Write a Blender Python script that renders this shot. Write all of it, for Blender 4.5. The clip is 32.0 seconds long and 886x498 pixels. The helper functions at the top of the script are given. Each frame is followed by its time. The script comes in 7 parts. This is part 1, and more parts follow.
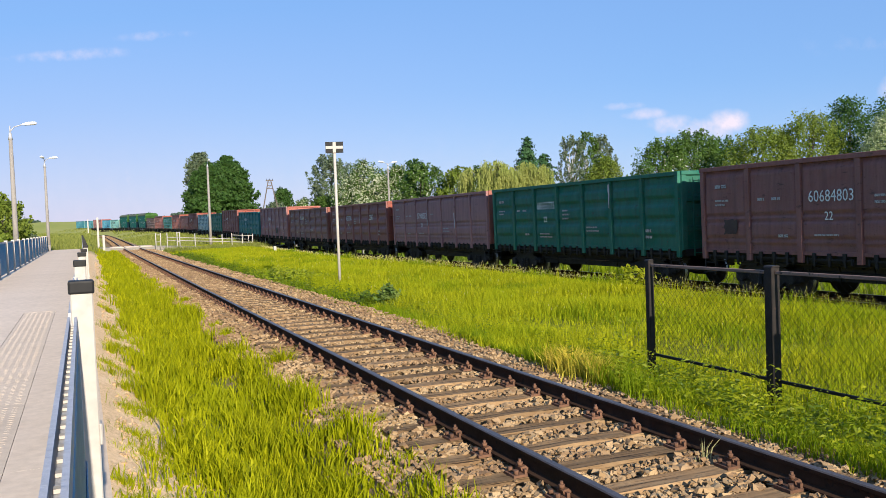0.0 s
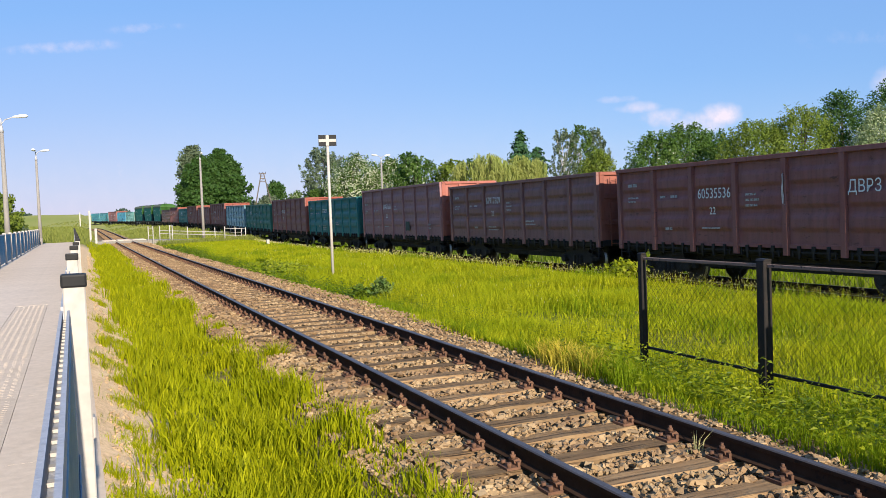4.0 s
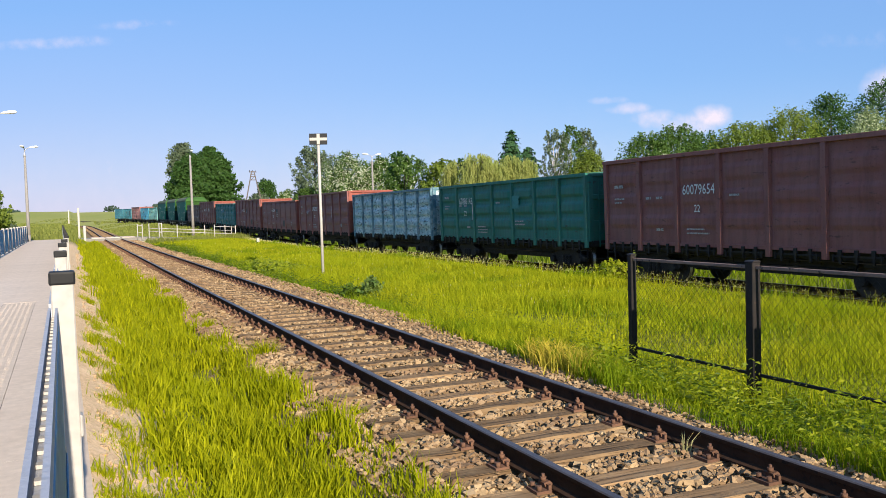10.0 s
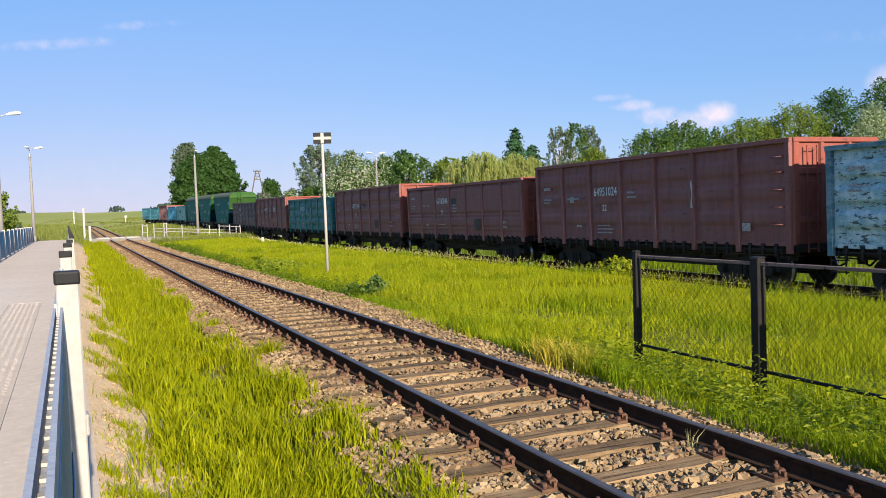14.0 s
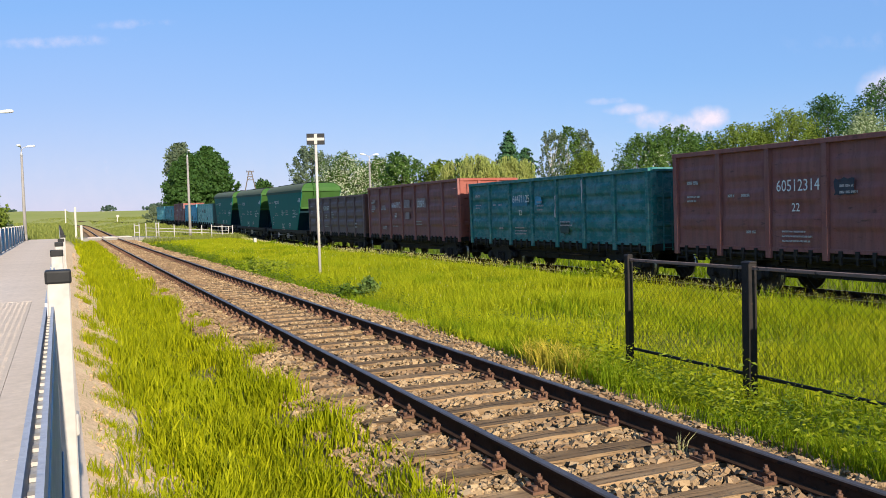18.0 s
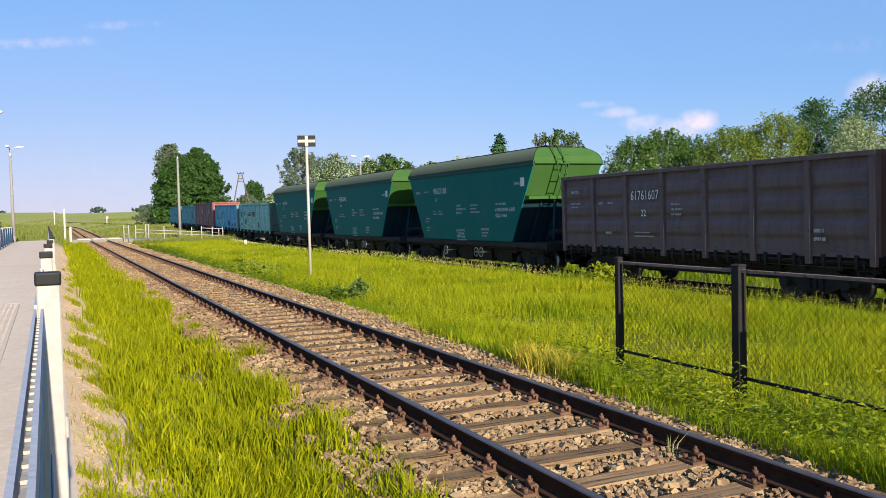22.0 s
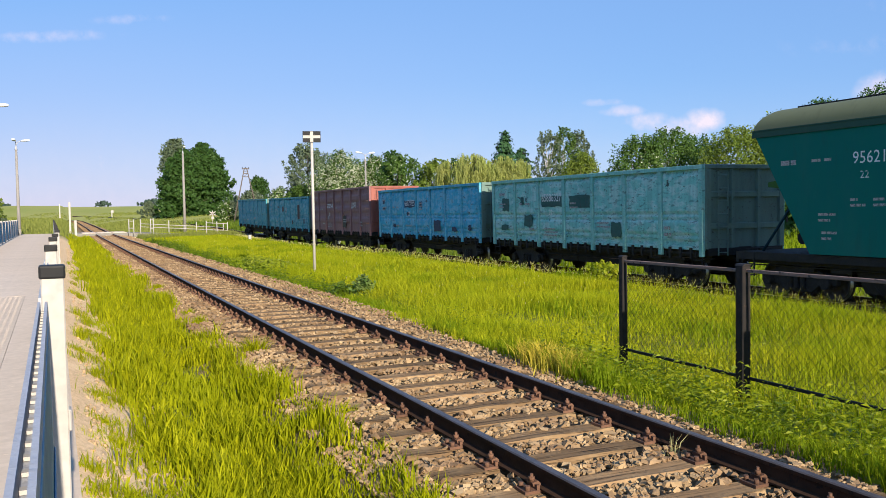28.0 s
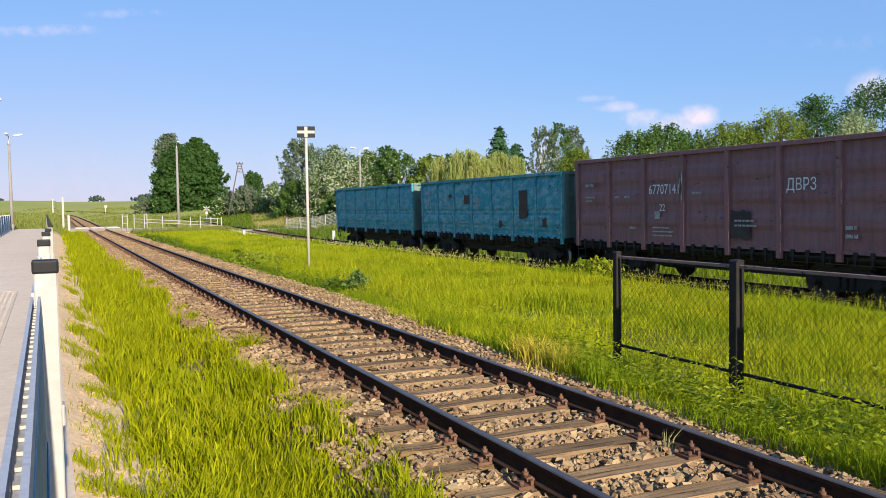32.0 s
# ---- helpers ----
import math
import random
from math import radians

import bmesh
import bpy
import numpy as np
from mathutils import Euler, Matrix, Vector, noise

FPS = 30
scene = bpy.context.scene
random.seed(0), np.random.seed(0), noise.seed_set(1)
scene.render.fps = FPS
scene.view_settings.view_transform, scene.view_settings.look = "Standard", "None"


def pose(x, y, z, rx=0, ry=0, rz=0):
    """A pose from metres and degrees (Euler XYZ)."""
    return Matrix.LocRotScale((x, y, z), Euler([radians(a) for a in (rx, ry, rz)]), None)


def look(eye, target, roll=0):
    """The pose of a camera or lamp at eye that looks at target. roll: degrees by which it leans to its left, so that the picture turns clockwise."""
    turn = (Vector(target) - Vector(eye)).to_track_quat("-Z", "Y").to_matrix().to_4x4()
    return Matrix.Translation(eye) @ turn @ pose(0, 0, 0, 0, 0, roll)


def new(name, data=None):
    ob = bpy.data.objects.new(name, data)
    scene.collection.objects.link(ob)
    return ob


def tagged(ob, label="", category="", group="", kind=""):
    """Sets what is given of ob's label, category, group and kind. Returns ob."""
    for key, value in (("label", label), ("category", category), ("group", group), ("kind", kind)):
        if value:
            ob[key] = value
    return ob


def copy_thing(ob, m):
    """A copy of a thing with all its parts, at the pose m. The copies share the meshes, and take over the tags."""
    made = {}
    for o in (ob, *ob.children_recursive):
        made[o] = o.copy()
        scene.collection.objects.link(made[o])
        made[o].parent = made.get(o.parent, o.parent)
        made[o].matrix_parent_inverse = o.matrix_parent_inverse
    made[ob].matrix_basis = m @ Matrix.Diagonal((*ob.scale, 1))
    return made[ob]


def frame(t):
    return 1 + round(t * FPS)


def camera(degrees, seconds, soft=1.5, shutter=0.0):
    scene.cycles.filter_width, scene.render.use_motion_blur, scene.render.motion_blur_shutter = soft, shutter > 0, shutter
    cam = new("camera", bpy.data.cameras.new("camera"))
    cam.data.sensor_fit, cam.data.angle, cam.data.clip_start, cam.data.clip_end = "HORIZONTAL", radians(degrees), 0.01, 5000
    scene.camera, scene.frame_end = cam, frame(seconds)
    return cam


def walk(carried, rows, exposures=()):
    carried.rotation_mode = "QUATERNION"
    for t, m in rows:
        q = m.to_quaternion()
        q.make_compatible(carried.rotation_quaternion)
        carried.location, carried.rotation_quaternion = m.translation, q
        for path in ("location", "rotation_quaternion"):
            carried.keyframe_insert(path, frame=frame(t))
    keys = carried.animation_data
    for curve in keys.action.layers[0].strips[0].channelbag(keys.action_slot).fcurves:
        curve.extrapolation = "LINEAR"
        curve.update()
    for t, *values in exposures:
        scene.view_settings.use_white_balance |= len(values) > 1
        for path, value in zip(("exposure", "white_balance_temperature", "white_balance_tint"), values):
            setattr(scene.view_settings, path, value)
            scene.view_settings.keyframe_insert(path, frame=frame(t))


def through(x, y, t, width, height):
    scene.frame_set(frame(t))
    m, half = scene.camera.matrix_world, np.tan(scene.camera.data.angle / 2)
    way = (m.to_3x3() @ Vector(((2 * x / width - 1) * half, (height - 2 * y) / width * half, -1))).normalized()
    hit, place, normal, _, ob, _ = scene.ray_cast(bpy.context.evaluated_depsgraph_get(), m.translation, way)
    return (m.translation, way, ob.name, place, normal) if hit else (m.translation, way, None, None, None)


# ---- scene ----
# Camera: hand-held on the platform, nearly still.
cam = camera(55.91, 32.0, 0.7)
walk(cam, [
    (0.0, look((0.001, 0.007, 1.820), (7.762, 18.426, 1.091), -2.14)),
    (0.5, look((0.001, 0.008, 1.820), (7.721, 18.443, 1.062), -2.26)),
    (1.0, look((0.002, 0.007, 1.820), (7.662, 18.465, 1.026), -2.10)),
    (1.5, look((0.003, 0.006, 1.819), (7.622, 18.480, 1.001), -2.20)),
    (2.0, look((0.003, 0.007, 1.821), (7.640, 18.471, 0.959), -2.32)),
    (2.5, look((0.002, 0.008, 1.821), (7.710, 18.441, 0.932), -2.20)),
    (3.0, look((0.003, 0.007, 1.821), (7.830, 18.390, 0.927), -2.32)),
    (3.5, look((-0.000, 0.004, 1.821), (7.896, 18.358, 0.935), -2.14)),
    (5.5, look((0.001, 0.004, 1.821), (7.902, 18.354, 0.902), -2.08)),
    (6.0, look((0.001, 0.002, 1.821), (7.954, 18.330, 0.903), -2.04)),
    (6.5, look((0.001, 0.004, 1.820), (7.981, 18.319, 0.867), -2.04)),
    (7.0, look((0.003, 0.006, 1.821), (8.006, 18.312, 0.897), -1.82)),
    (7.5, look((0.000, 0.005, 1.821), (8.068, 18.285, 0.950), -1.85)),
    (8.0, look((-0.000, 0.004, 1.820), (8.084, 18.276, 0.934), -1.83)),
    (8.5, look((-0.001, 0.005, 1.821), (8.085, 18.275, 0.922), -1.74)),
    (9.0, look((-0.001, 0.003, 1.820), (8.045, 18.290, 0.883), -2.08)),
    (9.5, look((0.002, 0.003, 1.819), (8.085, 18.273, 0.881), -1.99)),
    (10.0, look((0.000, 0.003, 1.821), (8.111, 18.262, 0.907), -1.73)),
    (10.5, look((0.002, 0.002, 1.823), (8.074, 18.278, 0.905), -1.94)),
    (11.0, look((0.001, -0.000, 1.821), (8.116, 18.257, 0.915), -1.81)),
    (11.5, look((0.001, -0.002, 1.820), (8.114, 18.256, 0.914), -1.82)),
    (12.0, look((0.002, -0.001, 1.822), (8.107, 18.261, 0.931), -1.65)),
    (12.5, look((0.001, -0.001, 1.820), (8.082, 18.272, 0.936), -1.72)),
    (13.0, look((0.001, -0.002, 1.820), (8.081, 18.272, 0.933), -1.84)),
    (13.5, look((0.001, -0.001, 1.820), (8.063, 18.280, 0.914), -1.84)),
    (14.0, look((0.002, 0.000, 1.819), (8.011, 18.301, 0.869), -2.07)),
    (14.5, look((0.001, -0.001, 1.819), (7.983, 18.312, 0.876), -1.81)),
    (16.5, look((0.001, -0.003, 1.819), (8.034, 18.290, 0.917), -1.77)),
    (17.0, look((0.002, -0.003, 1.820), (8.041, 18.287, 0.908), -1.66)),
    (17.5, look((0.003, -0.003, 1.819), (8.101, 18.261, 0.903), -1.67)),
    (18.0, look((0.001, -0.003, 1.819), (8.172, 18.229, 0.913), -1.59)),
    (18.5, look((-0.001, -0.001, 1.820), (8.211, 18.214, 0.930), -1.45)),
    (19.0, look((-0.001, -0.002, 1.821), (8.232, 18.204, 0.944), -1.52)),
    (19.5, look((-0.002, -0.001, 1.820), (8.284, 18.183, 0.983), -1.37)),
    (20.0, look((0.000, -0.001, 1.821), (8.342, 18.157, 0.981), -1.41)),
    (20.5, look((-0.001, -0.006, 1.822), (8.340, 18.152, 0.965), -1.37)),
    (21.0, look((-0.002, -0.006, 1.820), (8.358, 18.144, 0.986), -1.36)),
    (21.5, look((-0.003, -0.004, 1.821), (8.360, 18.144, 0.979), -1.43)),
    (22.0, look((-0.002, -0.006, 1.820), (8.373, 18.136, 0.964), -1.45)),
    (22.5, look((-0.001, -0.008, 1.820), (8.398, 18.123, 0.963), -1.44)),
    (23.0, look((-0.003, -0.010, 1.821), (8.410, 18.115, 0.976), -1.34)),
    (23.5, look((-0.001, -0.010, 1.818), (8.354, 18.142, 0.996), -1.32)),
    (24.0, look((-0.003, -0.006, 1.821), (8.285, 18.177, 1.000), -1.26)),
    (24.5, look((0.001, -0.003, 1.821), (8.203, 18.219, 0.980), -0.99)),
    (25.0, look((0.000, -0.004, 1.821), (8.202, 18.218, 0.993), -0.90)),
    (25.5, look((-0.001, -0.004, 1.819), (8.225, 18.205, 0.963), -0.89)),
    (27.5, look((-0.001, -0.004, 1.819), (8.252, 18.193, 0.934), -0.91)),
    (28.0, look((-0.000, -0.004, 1.819), (8.281, 18.177, 0.892), -0.94)),
    (28.5, look((0.001, -0.005, 1.818), (8.293, 18.171, 0.887), -0.86)),
    (29.0, look((-0.001, -0.006, 1.819), (8.256, 18.184, 0.848), -1.19)),
    (29.5, look((0.001, -0.007, 1.818), (8.302, 18.161, 0.802), -0.86)),
    (30.0, look((-0.002, -0.008, 1.820), (8.322, 18.145, 0.747), -0.86)),
    (30.5, look((-0.000, -0.006, 1.820), (8.326, 18.147, 0.760), -0.91)),
    (31.0, look((-0.001, -0.002, 1.820), (8.371, 18.132, 0.787), -0.74)),
    (31.5, look((-0.000, -0.002, 1.817), (8.368, 18.134, 0.786), -0.87)),
    (32.0, look((0.000, -0.003, 1.818), (8.400, 18.118, 0.785), -0.83)),
])
# ---- light: low sun behind the camera, clear sky ----
SUN_EL, SUN_AZ = radians(20.0), radians(0.3)  # height; turn from -y towards -x
sun_from = Vector((-math.sin(SUN_AZ) * math.cos(SUN_EL), -math.cos(SUN_AZ) * math.cos(SUN_EL), math.sin(SUN_EL)))
sun = new("sun", bpy.data.lights.new("sun", "SUN"))
sun.data.energy, sun.data.angle, sun.data.color = 5.0, radians(0.53), (1.0, 0.89, 0.735)
sun.matrix_world = look((0, 0, 60), Vector((0, 0, 60)) - sun_from)

world = bpy.data.worlds.new("sky")
scene.world = world
world.use_nodes = True
sky = world.node_tree.nodes.new("ShaderNodeTexSky")
sky.sky_type, sky.sun_disc = "NISHITA", False
sky.sun_elevation, sky.sun_rotation = SUN_EL, math.pi + SUN_AZ
sky.air_density, sky.dust_density, sky.ozone_density = 1.0, 0.2, 3.0
back = world.node_tree.nodes["Background"]
haze = world.node_tree.nodes.new("ShaderNodeMix")  # summer haze evens out the blue
haze.data_type = "RGBA"
haze.inputs[0].default_value, haze.inputs[7].default_value = 0.6, (2.25, 4.6, 9.7, 1.0)
world.node_tree.links.new(sky.outputs[0], haze.inputs[6])
world.node_tree.links.new(haze.outputs[2], back.inputs[0])
back.inputs[1].default_value = 0.064
scene.view_settings.exposure = 0.80

# ---- material helpers ----
class Nodes:
    """A short hand for node materials."""

    def __init__(self, name):
        self.m = bpy.data.materials.new(name)
        self.m.use_nodes = True
        self.t = self.m.node_tree
        self.b = self.t.nodes["Principled BSDF"]
        self.co = self.t.nodes.new("ShaderNodeTexCoord")

    def add(self, kind, **inputs):
        n = self.t.nodes.new("ShaderNode" + kind)
        for key, v in inputs.items():
            self.put(n, key.replace("_", " "), v)
        return n

    def put(self, n, key, v):
        key = int(key) if isinstance(key, str) and key.isdigit() else key
        if hasattr(v, "node"):
            self.t.links.new(v, n.inputs[key])
        else:
            n.inputs[key].default_value = v

    def noise(self, scale, detail=4.0, rough=0.6, stretch=(1, 1, 1), where="Object"):
        mp = self.add("Mapping")
        self.t.links.new(self.co.outputs[where], mp.inputs[0])
        mp.inputs["Scale"].default_value = stretch
        n = self.add("TexNoise", Scale=scale, Detail=detail, Roughness=rough)
        self.t.links.new(mp.outputs[0], n.inputs["Vector"])
        return n.outputs["Fac"]

    def ramp(self, fac, lo, hi):
        n = self.add("MapRange")
        self.put(n, "Value", fac)
        n.inputs["From Min"].default_value, n.inputs["From Max"].default_value = lo, hi
        return n.outputs[0]

    def mix(self, fac, a, b, blend="MIX"):
        n = self.t.nodes.new("ShaderNodeMix")
        n.data_type, n.blend_type = "RGBA", blend
        for key, v in ((0, fac), (6, a), (7, b)):
            v = (*v, 1.0) if isinstance(v, tuple) and len(v) == 3 else v
            self.put(n, key, v)
        return n.outputs[2]

    def math(self, op, a, b=0.0):
        n = self.t.nodes.new("ShaderNodeMath")
        n.operation = op
        self.put(n, 0, a), self.put(n, 1, b)
        return n.outputs[0]

    def done(self, color, rough=0.8, metal=0.0, bump=None, depth=0.02, spec=0.3):
        self.put(self.b, "Base Color", (*color, 1.0) if isinstance(color, tuple) and len(color) == 3 else color)
        self.put(self.b, "Roughness", rough)
        self.b.inputs["Metallic"].default_value = metal
        self.b.inputs["Specular IOR Level"].default_value = spec
        if bump is not None:
            n = self.add("Bump", Height=bump, Distance=depth, Strength=0.8)
            self.t.links.new(n.outputs[0], self.b.inputs["Normal"])
        return self.m


def surface(name, c1, c2, scale=6.0, rough=0.8, metal=0.0, depth=0.01, spot=None, spot_at=0.62, stretch=(1, 1, 1), fine=8.0, rand=0.0, spec=0.3):
    """Two tones in large and small grain, spots of a third tone, fine relief."""
    k = Nodes(name)
    big, small = k.noise(scale, stretch=stretch), k.noise(scale * fine, 3.0, stretch=stretch)
    c = k.mix(k.ramp(big, 0.3, 0.7), c1, c2)
    c = k.mix(k.math("MULTIPLY", k.ramp(small, 0.35, 0.75), 0.35), c, tuple(v * 0.55 for v in c1))
    if spot:
        c = k.mix(k.ramp(k.noise(scale * 2.3, 6.0), spot_at, spot_at + 0.06), c, spot)
    if rand:
        info = k.add("ObjectInfo")
        hsv = k.add("HueSaturation", Color=c)
        k.put(hsv, "Value", k.math("ADD", k.math("MULTIPLY", info.outputs["Random"], rand), 1.0 - rand / 2))
        c = hsv.outputs[0]
    return k.done(c, k.math("ADD", k.math("MULTIPLY", small, 0.25), rough - 0.12), metal, small, depth, spec)


def foliage(name, c1, c2, c3, gloss=0.55, through=0.35, shine=0.2, spread=1.0):
    """Leaves: tone by leaf and by clump, with light let through."""
    k = Nodes(name)
    geo = k.add("NewGeometry")
    c = k.mix(k.math("ADD", k.math("MULTIPLY", geo.outputs["Random Per Island"], spread), 0.5 - spread / 2), c1, c2)
    c = k.mix(k.ramp(k.noise(0.55, 2.0), 0.42, 0.68), c, c3)
    k.done(c, gloss, spec=shine)
    tr = k.add("BsdfTranslucent")
    k.put(tr, "Color", k.mix(0.5, c, (c2[0] * 1.4, c2[1] * 1.5, c2[2] * 0.8)))
    mx = k.add("MixShader")
    k.put(mx, 0, through)
    k.t.links.new(k.b.outputs[0], mx.inputs[1])
    k.t.links.new(tr.outputs[0], mx.inputs[2])
    k.t.links.new(mx.outputs[0], k.t.nodes["Material Output"].inputs[0])
    return k.m


def clean_paint():
    """Newer glossy wagon paint in the colour of its object, faintly dusty."""
    k = Nodes("glossy_wagon_paint")
    base = k.add("ObjectInfo").outputs["Color"]
    dust = k.noise(0.8, 5.0, 0.6, (1, 1, 0.5))
    grit = k.noise(14.0, 4.0)
    c = k.mix(k.math("MULTIPLY", k.ramp(dust, 0.45, 0.8), 0.05), base, (0.30, 0.28, 0.24))
    c = k.mix(k.math("MULTIPLY", k.ramp(k.noise(3.0, 5.0, 0.6, (1, 2.0, 0.3)), 0.55, 0.8), 0.22), c, (0.03, 0.035, 0.03))
    return k.done(c, k.math("ADD", k.math("MULTIPLY", dust, 0.2), 0.5), 0.0, grit, 0.0015, 0.07)


def wagon_paint():
    """Old wagon paint in the colour of its object, with faded fields, run-down stains, rust and soot."""
    k = Nodes("wagon_paint")
    info = k.add("ObjectInfo")
    shift = k.add("VectorMath")
    k.t.links.new(k.co.outputs["Object"], shift.inputs[0])
    rnd = k.math("MULTIPLY", info.outputs["Random"], 40.0)
    comb = k.add("CombineXYZ", X=rnd, Y=rnd, Z=0.0)
    k.t.links.new(comb.outputs[0], shift.inputs[1])

    def noise(scale, detail, stretch):
        mp = k.add("Mapping")
        mp.inputs["Scale"].default_value = stretch
        k.t.links.new(shift.outputs[0], mp.inputs[0])
        n = k.add("TexNoise", Scale=scale, Detail=detail, Roughness=0.65)
        k.t.links.new(mp.outputs[0], n.inputs["Vector"])
        return n.outputs["Fac"]

    base = info.outputs["Color"]
    fade = noise(1.1, 4.0, (1, 1, 1))
    run = noise(2.2, 5.0, (1, 3.0, 0.25))
    grit = noise(16.0, 5.0, (1, 1, 1))
    c = k.mix(k.math("MULTIPLY", k.ramp(fade, 0.35, 0.75), 0.13), base, (0.36, 0.33, 0.31))
    wear = k.math("SUBTRACT", 1.0, info.outputs["Alpha"])
    chalk = k.ramp(noise(2.6, 7.0, (1, 0.8, 1.5)), 0.46, 0.56)
    c = k.mix(k.math("MULTIPLY", k.math("MULTIPLY", chalk, wear), 0.75), c, (0.62, 0.70, 0.69))
    flake = k.ramp(noise(6.5, 7.0, (1, 0.55, 1.7)), 0.57, 0.6)
    c = k.mix(k.math("MULTIPLY", flake, k.math("MULTIPLY", wear, 0.85)), c, (0.035, 0.05, 0.05))
    chip = k.math("MULTIPLY", k.ramp(noise(3.4, 6.0, (1, 0.7, 1.25)), 0.635, 0.65), k.math("MINIMUM", k.math("MULTIPLY", wear, 2.6), 0.9))
    c = k.mix(chip, c, (0.045, 0.035, 0.032))
    c = k.mix(k.math("MULTIPLY", k.ramp(run, 0.42, 0.7), 0.3), c, (0.03, 0.027, 0.026))
    c = k.mix(k.math("MULTIPLY", k.ramp(grit, 0.6, 0.72), 0.7), c, (0.11, 0.045, 0.025))
    c = k.mix(k.math("MULTIPLY", k.ramp(noise(5.0, 6.0, (1, 0.5, 1.6)), 0.62, 0.68), 0.6), c, (0.05, 0.035, 0.03))
    return k.done(c, k.math("ADD", k.math("MULTIPLY", fade, 0.3), 0.45), 0.0, k.math("ADD", grit, fade), 0.008, 0.22)


def sleeper_wood():
    """Grey-brown weathered timber with long dark cracks, tan dust and a tone of its own for each sleeper."""
    k = Nodes("old_sleeper_wood")
    info = k.add("ObjectInfo")
    grain, crack, blot = k.noise(3.0, 5.0, 0.6, (0.35, 7, 7)), k.noise(4.0, 4.0, 0.7, (0.22, 9, 9)), k.noise(2.2, 4.0)
    c = k.mix(k.ramp(grain, 0.3, 0.7), (0.26, 0.162, 0.08), (0.14, 0.085, 0.043))
    c = k.mix(k.math("MULTIPLY", k.ramp(blot, 0.5, 0.7), 0.6), c, (0.34, 0.23, 0.12))
    c = k.mix(k.ramp(crack, 0.56, 0.62), c, (0.03, 0.02, 0.014))
    c = k.mix(k.math("MULTIPLY", k.ramp(k.noise(9.0, 4.0), 0.62, 0.7), 0.6), c, (0.06, 0.045, 0.035))
    hsv = k.add("HueSaturation", Color=c)
    k.put(hsv, "Value", k.math("ADD", k.math("MULTIPLY", info.outputs["Random"], 0.55), 0.75))
    return k.done(hsv.outputs[0], 0.92, 0.0, k.math("SUBTRACT", grain, k.math("MULTIPLY", k.ramp(crack, 0.54, 0.62), 0.8)), 0.014, 0.15)


M = {}
M["paint"] = wagon_paint()
M["gloss"] = clean_paint()
M["soot"] = surface("sooty_steel", (0.017, 0.016, 0.017), (0.034, 0.03, 0.029), 3.0, 0.75, 0.2, 0.01, (0.07, 0.04, 0.03), 0.68)
M["wheel"] = surface("wheel_steel", (0.045, 0.038, 0.035), (0.07, 0.055, 0.045), 5.0, 0.6, 0.5, 0.005)
M["tread"] = surface("bright_steel", (0.45, 0.44, 0.43), (0.3, 0.29, 0.28), 9.0, 0.35, 1.0, 0.002)
M["rail"] = surface("rail_steel", (0.042, 0.025, 0.017), (0.075, 0.041, 0.025), 4.0, 0.85, 0.0, 0.004, (0.03, 0.022, 0.018), 0.6, spec=0.06)
M["rail_top"] = surface("rail_head", (0.10, 0.072, 0.055), (0.16, 0.12, 0.10), 5.0, 0.38, 0.6, 0.002)
M["rust"] = surface("rusty_iron", (0.17, 0.085, 0.05), (0.11, 0.06, 0.04), 14.0, 0.85, 0.1, 0.006, rand=0.5)
M["sleeper"] = sleeper_wood()
M["white"] = surface("white_paint", (0.45, 0.42, 0.38), (0.39, 0.36, 0.325), 3.0, 0.6, 0.0, 0.001, (0.36, 0.31, 0.26), 0.68)
M["lettering"] = surface("white_lettering", (0.82, 0.82, 0.80), (0.6, 0.6, 0.58), 12.0, 0.7, 0.0, 0.001, (0.2, 0.17, 0.16), 0.62)
M["faint_lettering"] = surface("worn_small_writing", (0.5, 0.48, 0.47), (0.3, 0.27, 0.26), 14.0, 0.8, 0.0, 0.001, (0.12, 0.09, 0.085), 0.52)
M["black"] = surface("black_plastic", (0.012, 0.012, 0.013), (0.016, 0.016, 0.017), 2.0, 0.5, 0.0, 0.0005, spec=0.15)

# ---- mesh helpers ----
def box(bm, x0, x1, y0, y1, z0, z1):
    v = [bm.verts.new((x, y, z)) for x in (x0, x1) for y in (y0, y1) for z in (z0, z1)]
    for f in ((0, 1, 3, 2), (4, 6, 7, 5), (0, 4, 5, 1), (2, 3, 7, 6), (0, 2, 6, 4), (1, 5, 7, 3)):
        bm.faces.new([v[i] for i in f])
    return v


def tube(bm, p0, p1, r0, r1=None, seg=8, caps=True):
    """A round bar from p0 to p1."""
    p0, p1, r1 = Vector(p0), Vector(p1), r0 if r1 is None else r1
    d = (p1 - p0).normalized()
    a = d.orthogonal().normalized()
    b = d.cross(a)
    rings = []
    for p, r in ((p0, r0), (p1, r1)):
        rings.append([bm.verts.new(p + (a * math.cos(t) + b * math.sin(t)) * r) for t in (2 * math.pi * i / seg for i in range(seg))])
    for i in range(seg):
        j = (i + 1) % seg
        f = bm.faces.new((rings[0][i], rings[0][j], rings[1][j], rings[1][i]))
        f.smooth = True
    if caps:
        bm.faces.new(rings[0][::-1]), bm.faces.new(rings[1])


def bent(bm, points, r, seg=6):
    for a, b in zip(points, points[1:]):
        tube(bm, a, b, r, seg=seg)


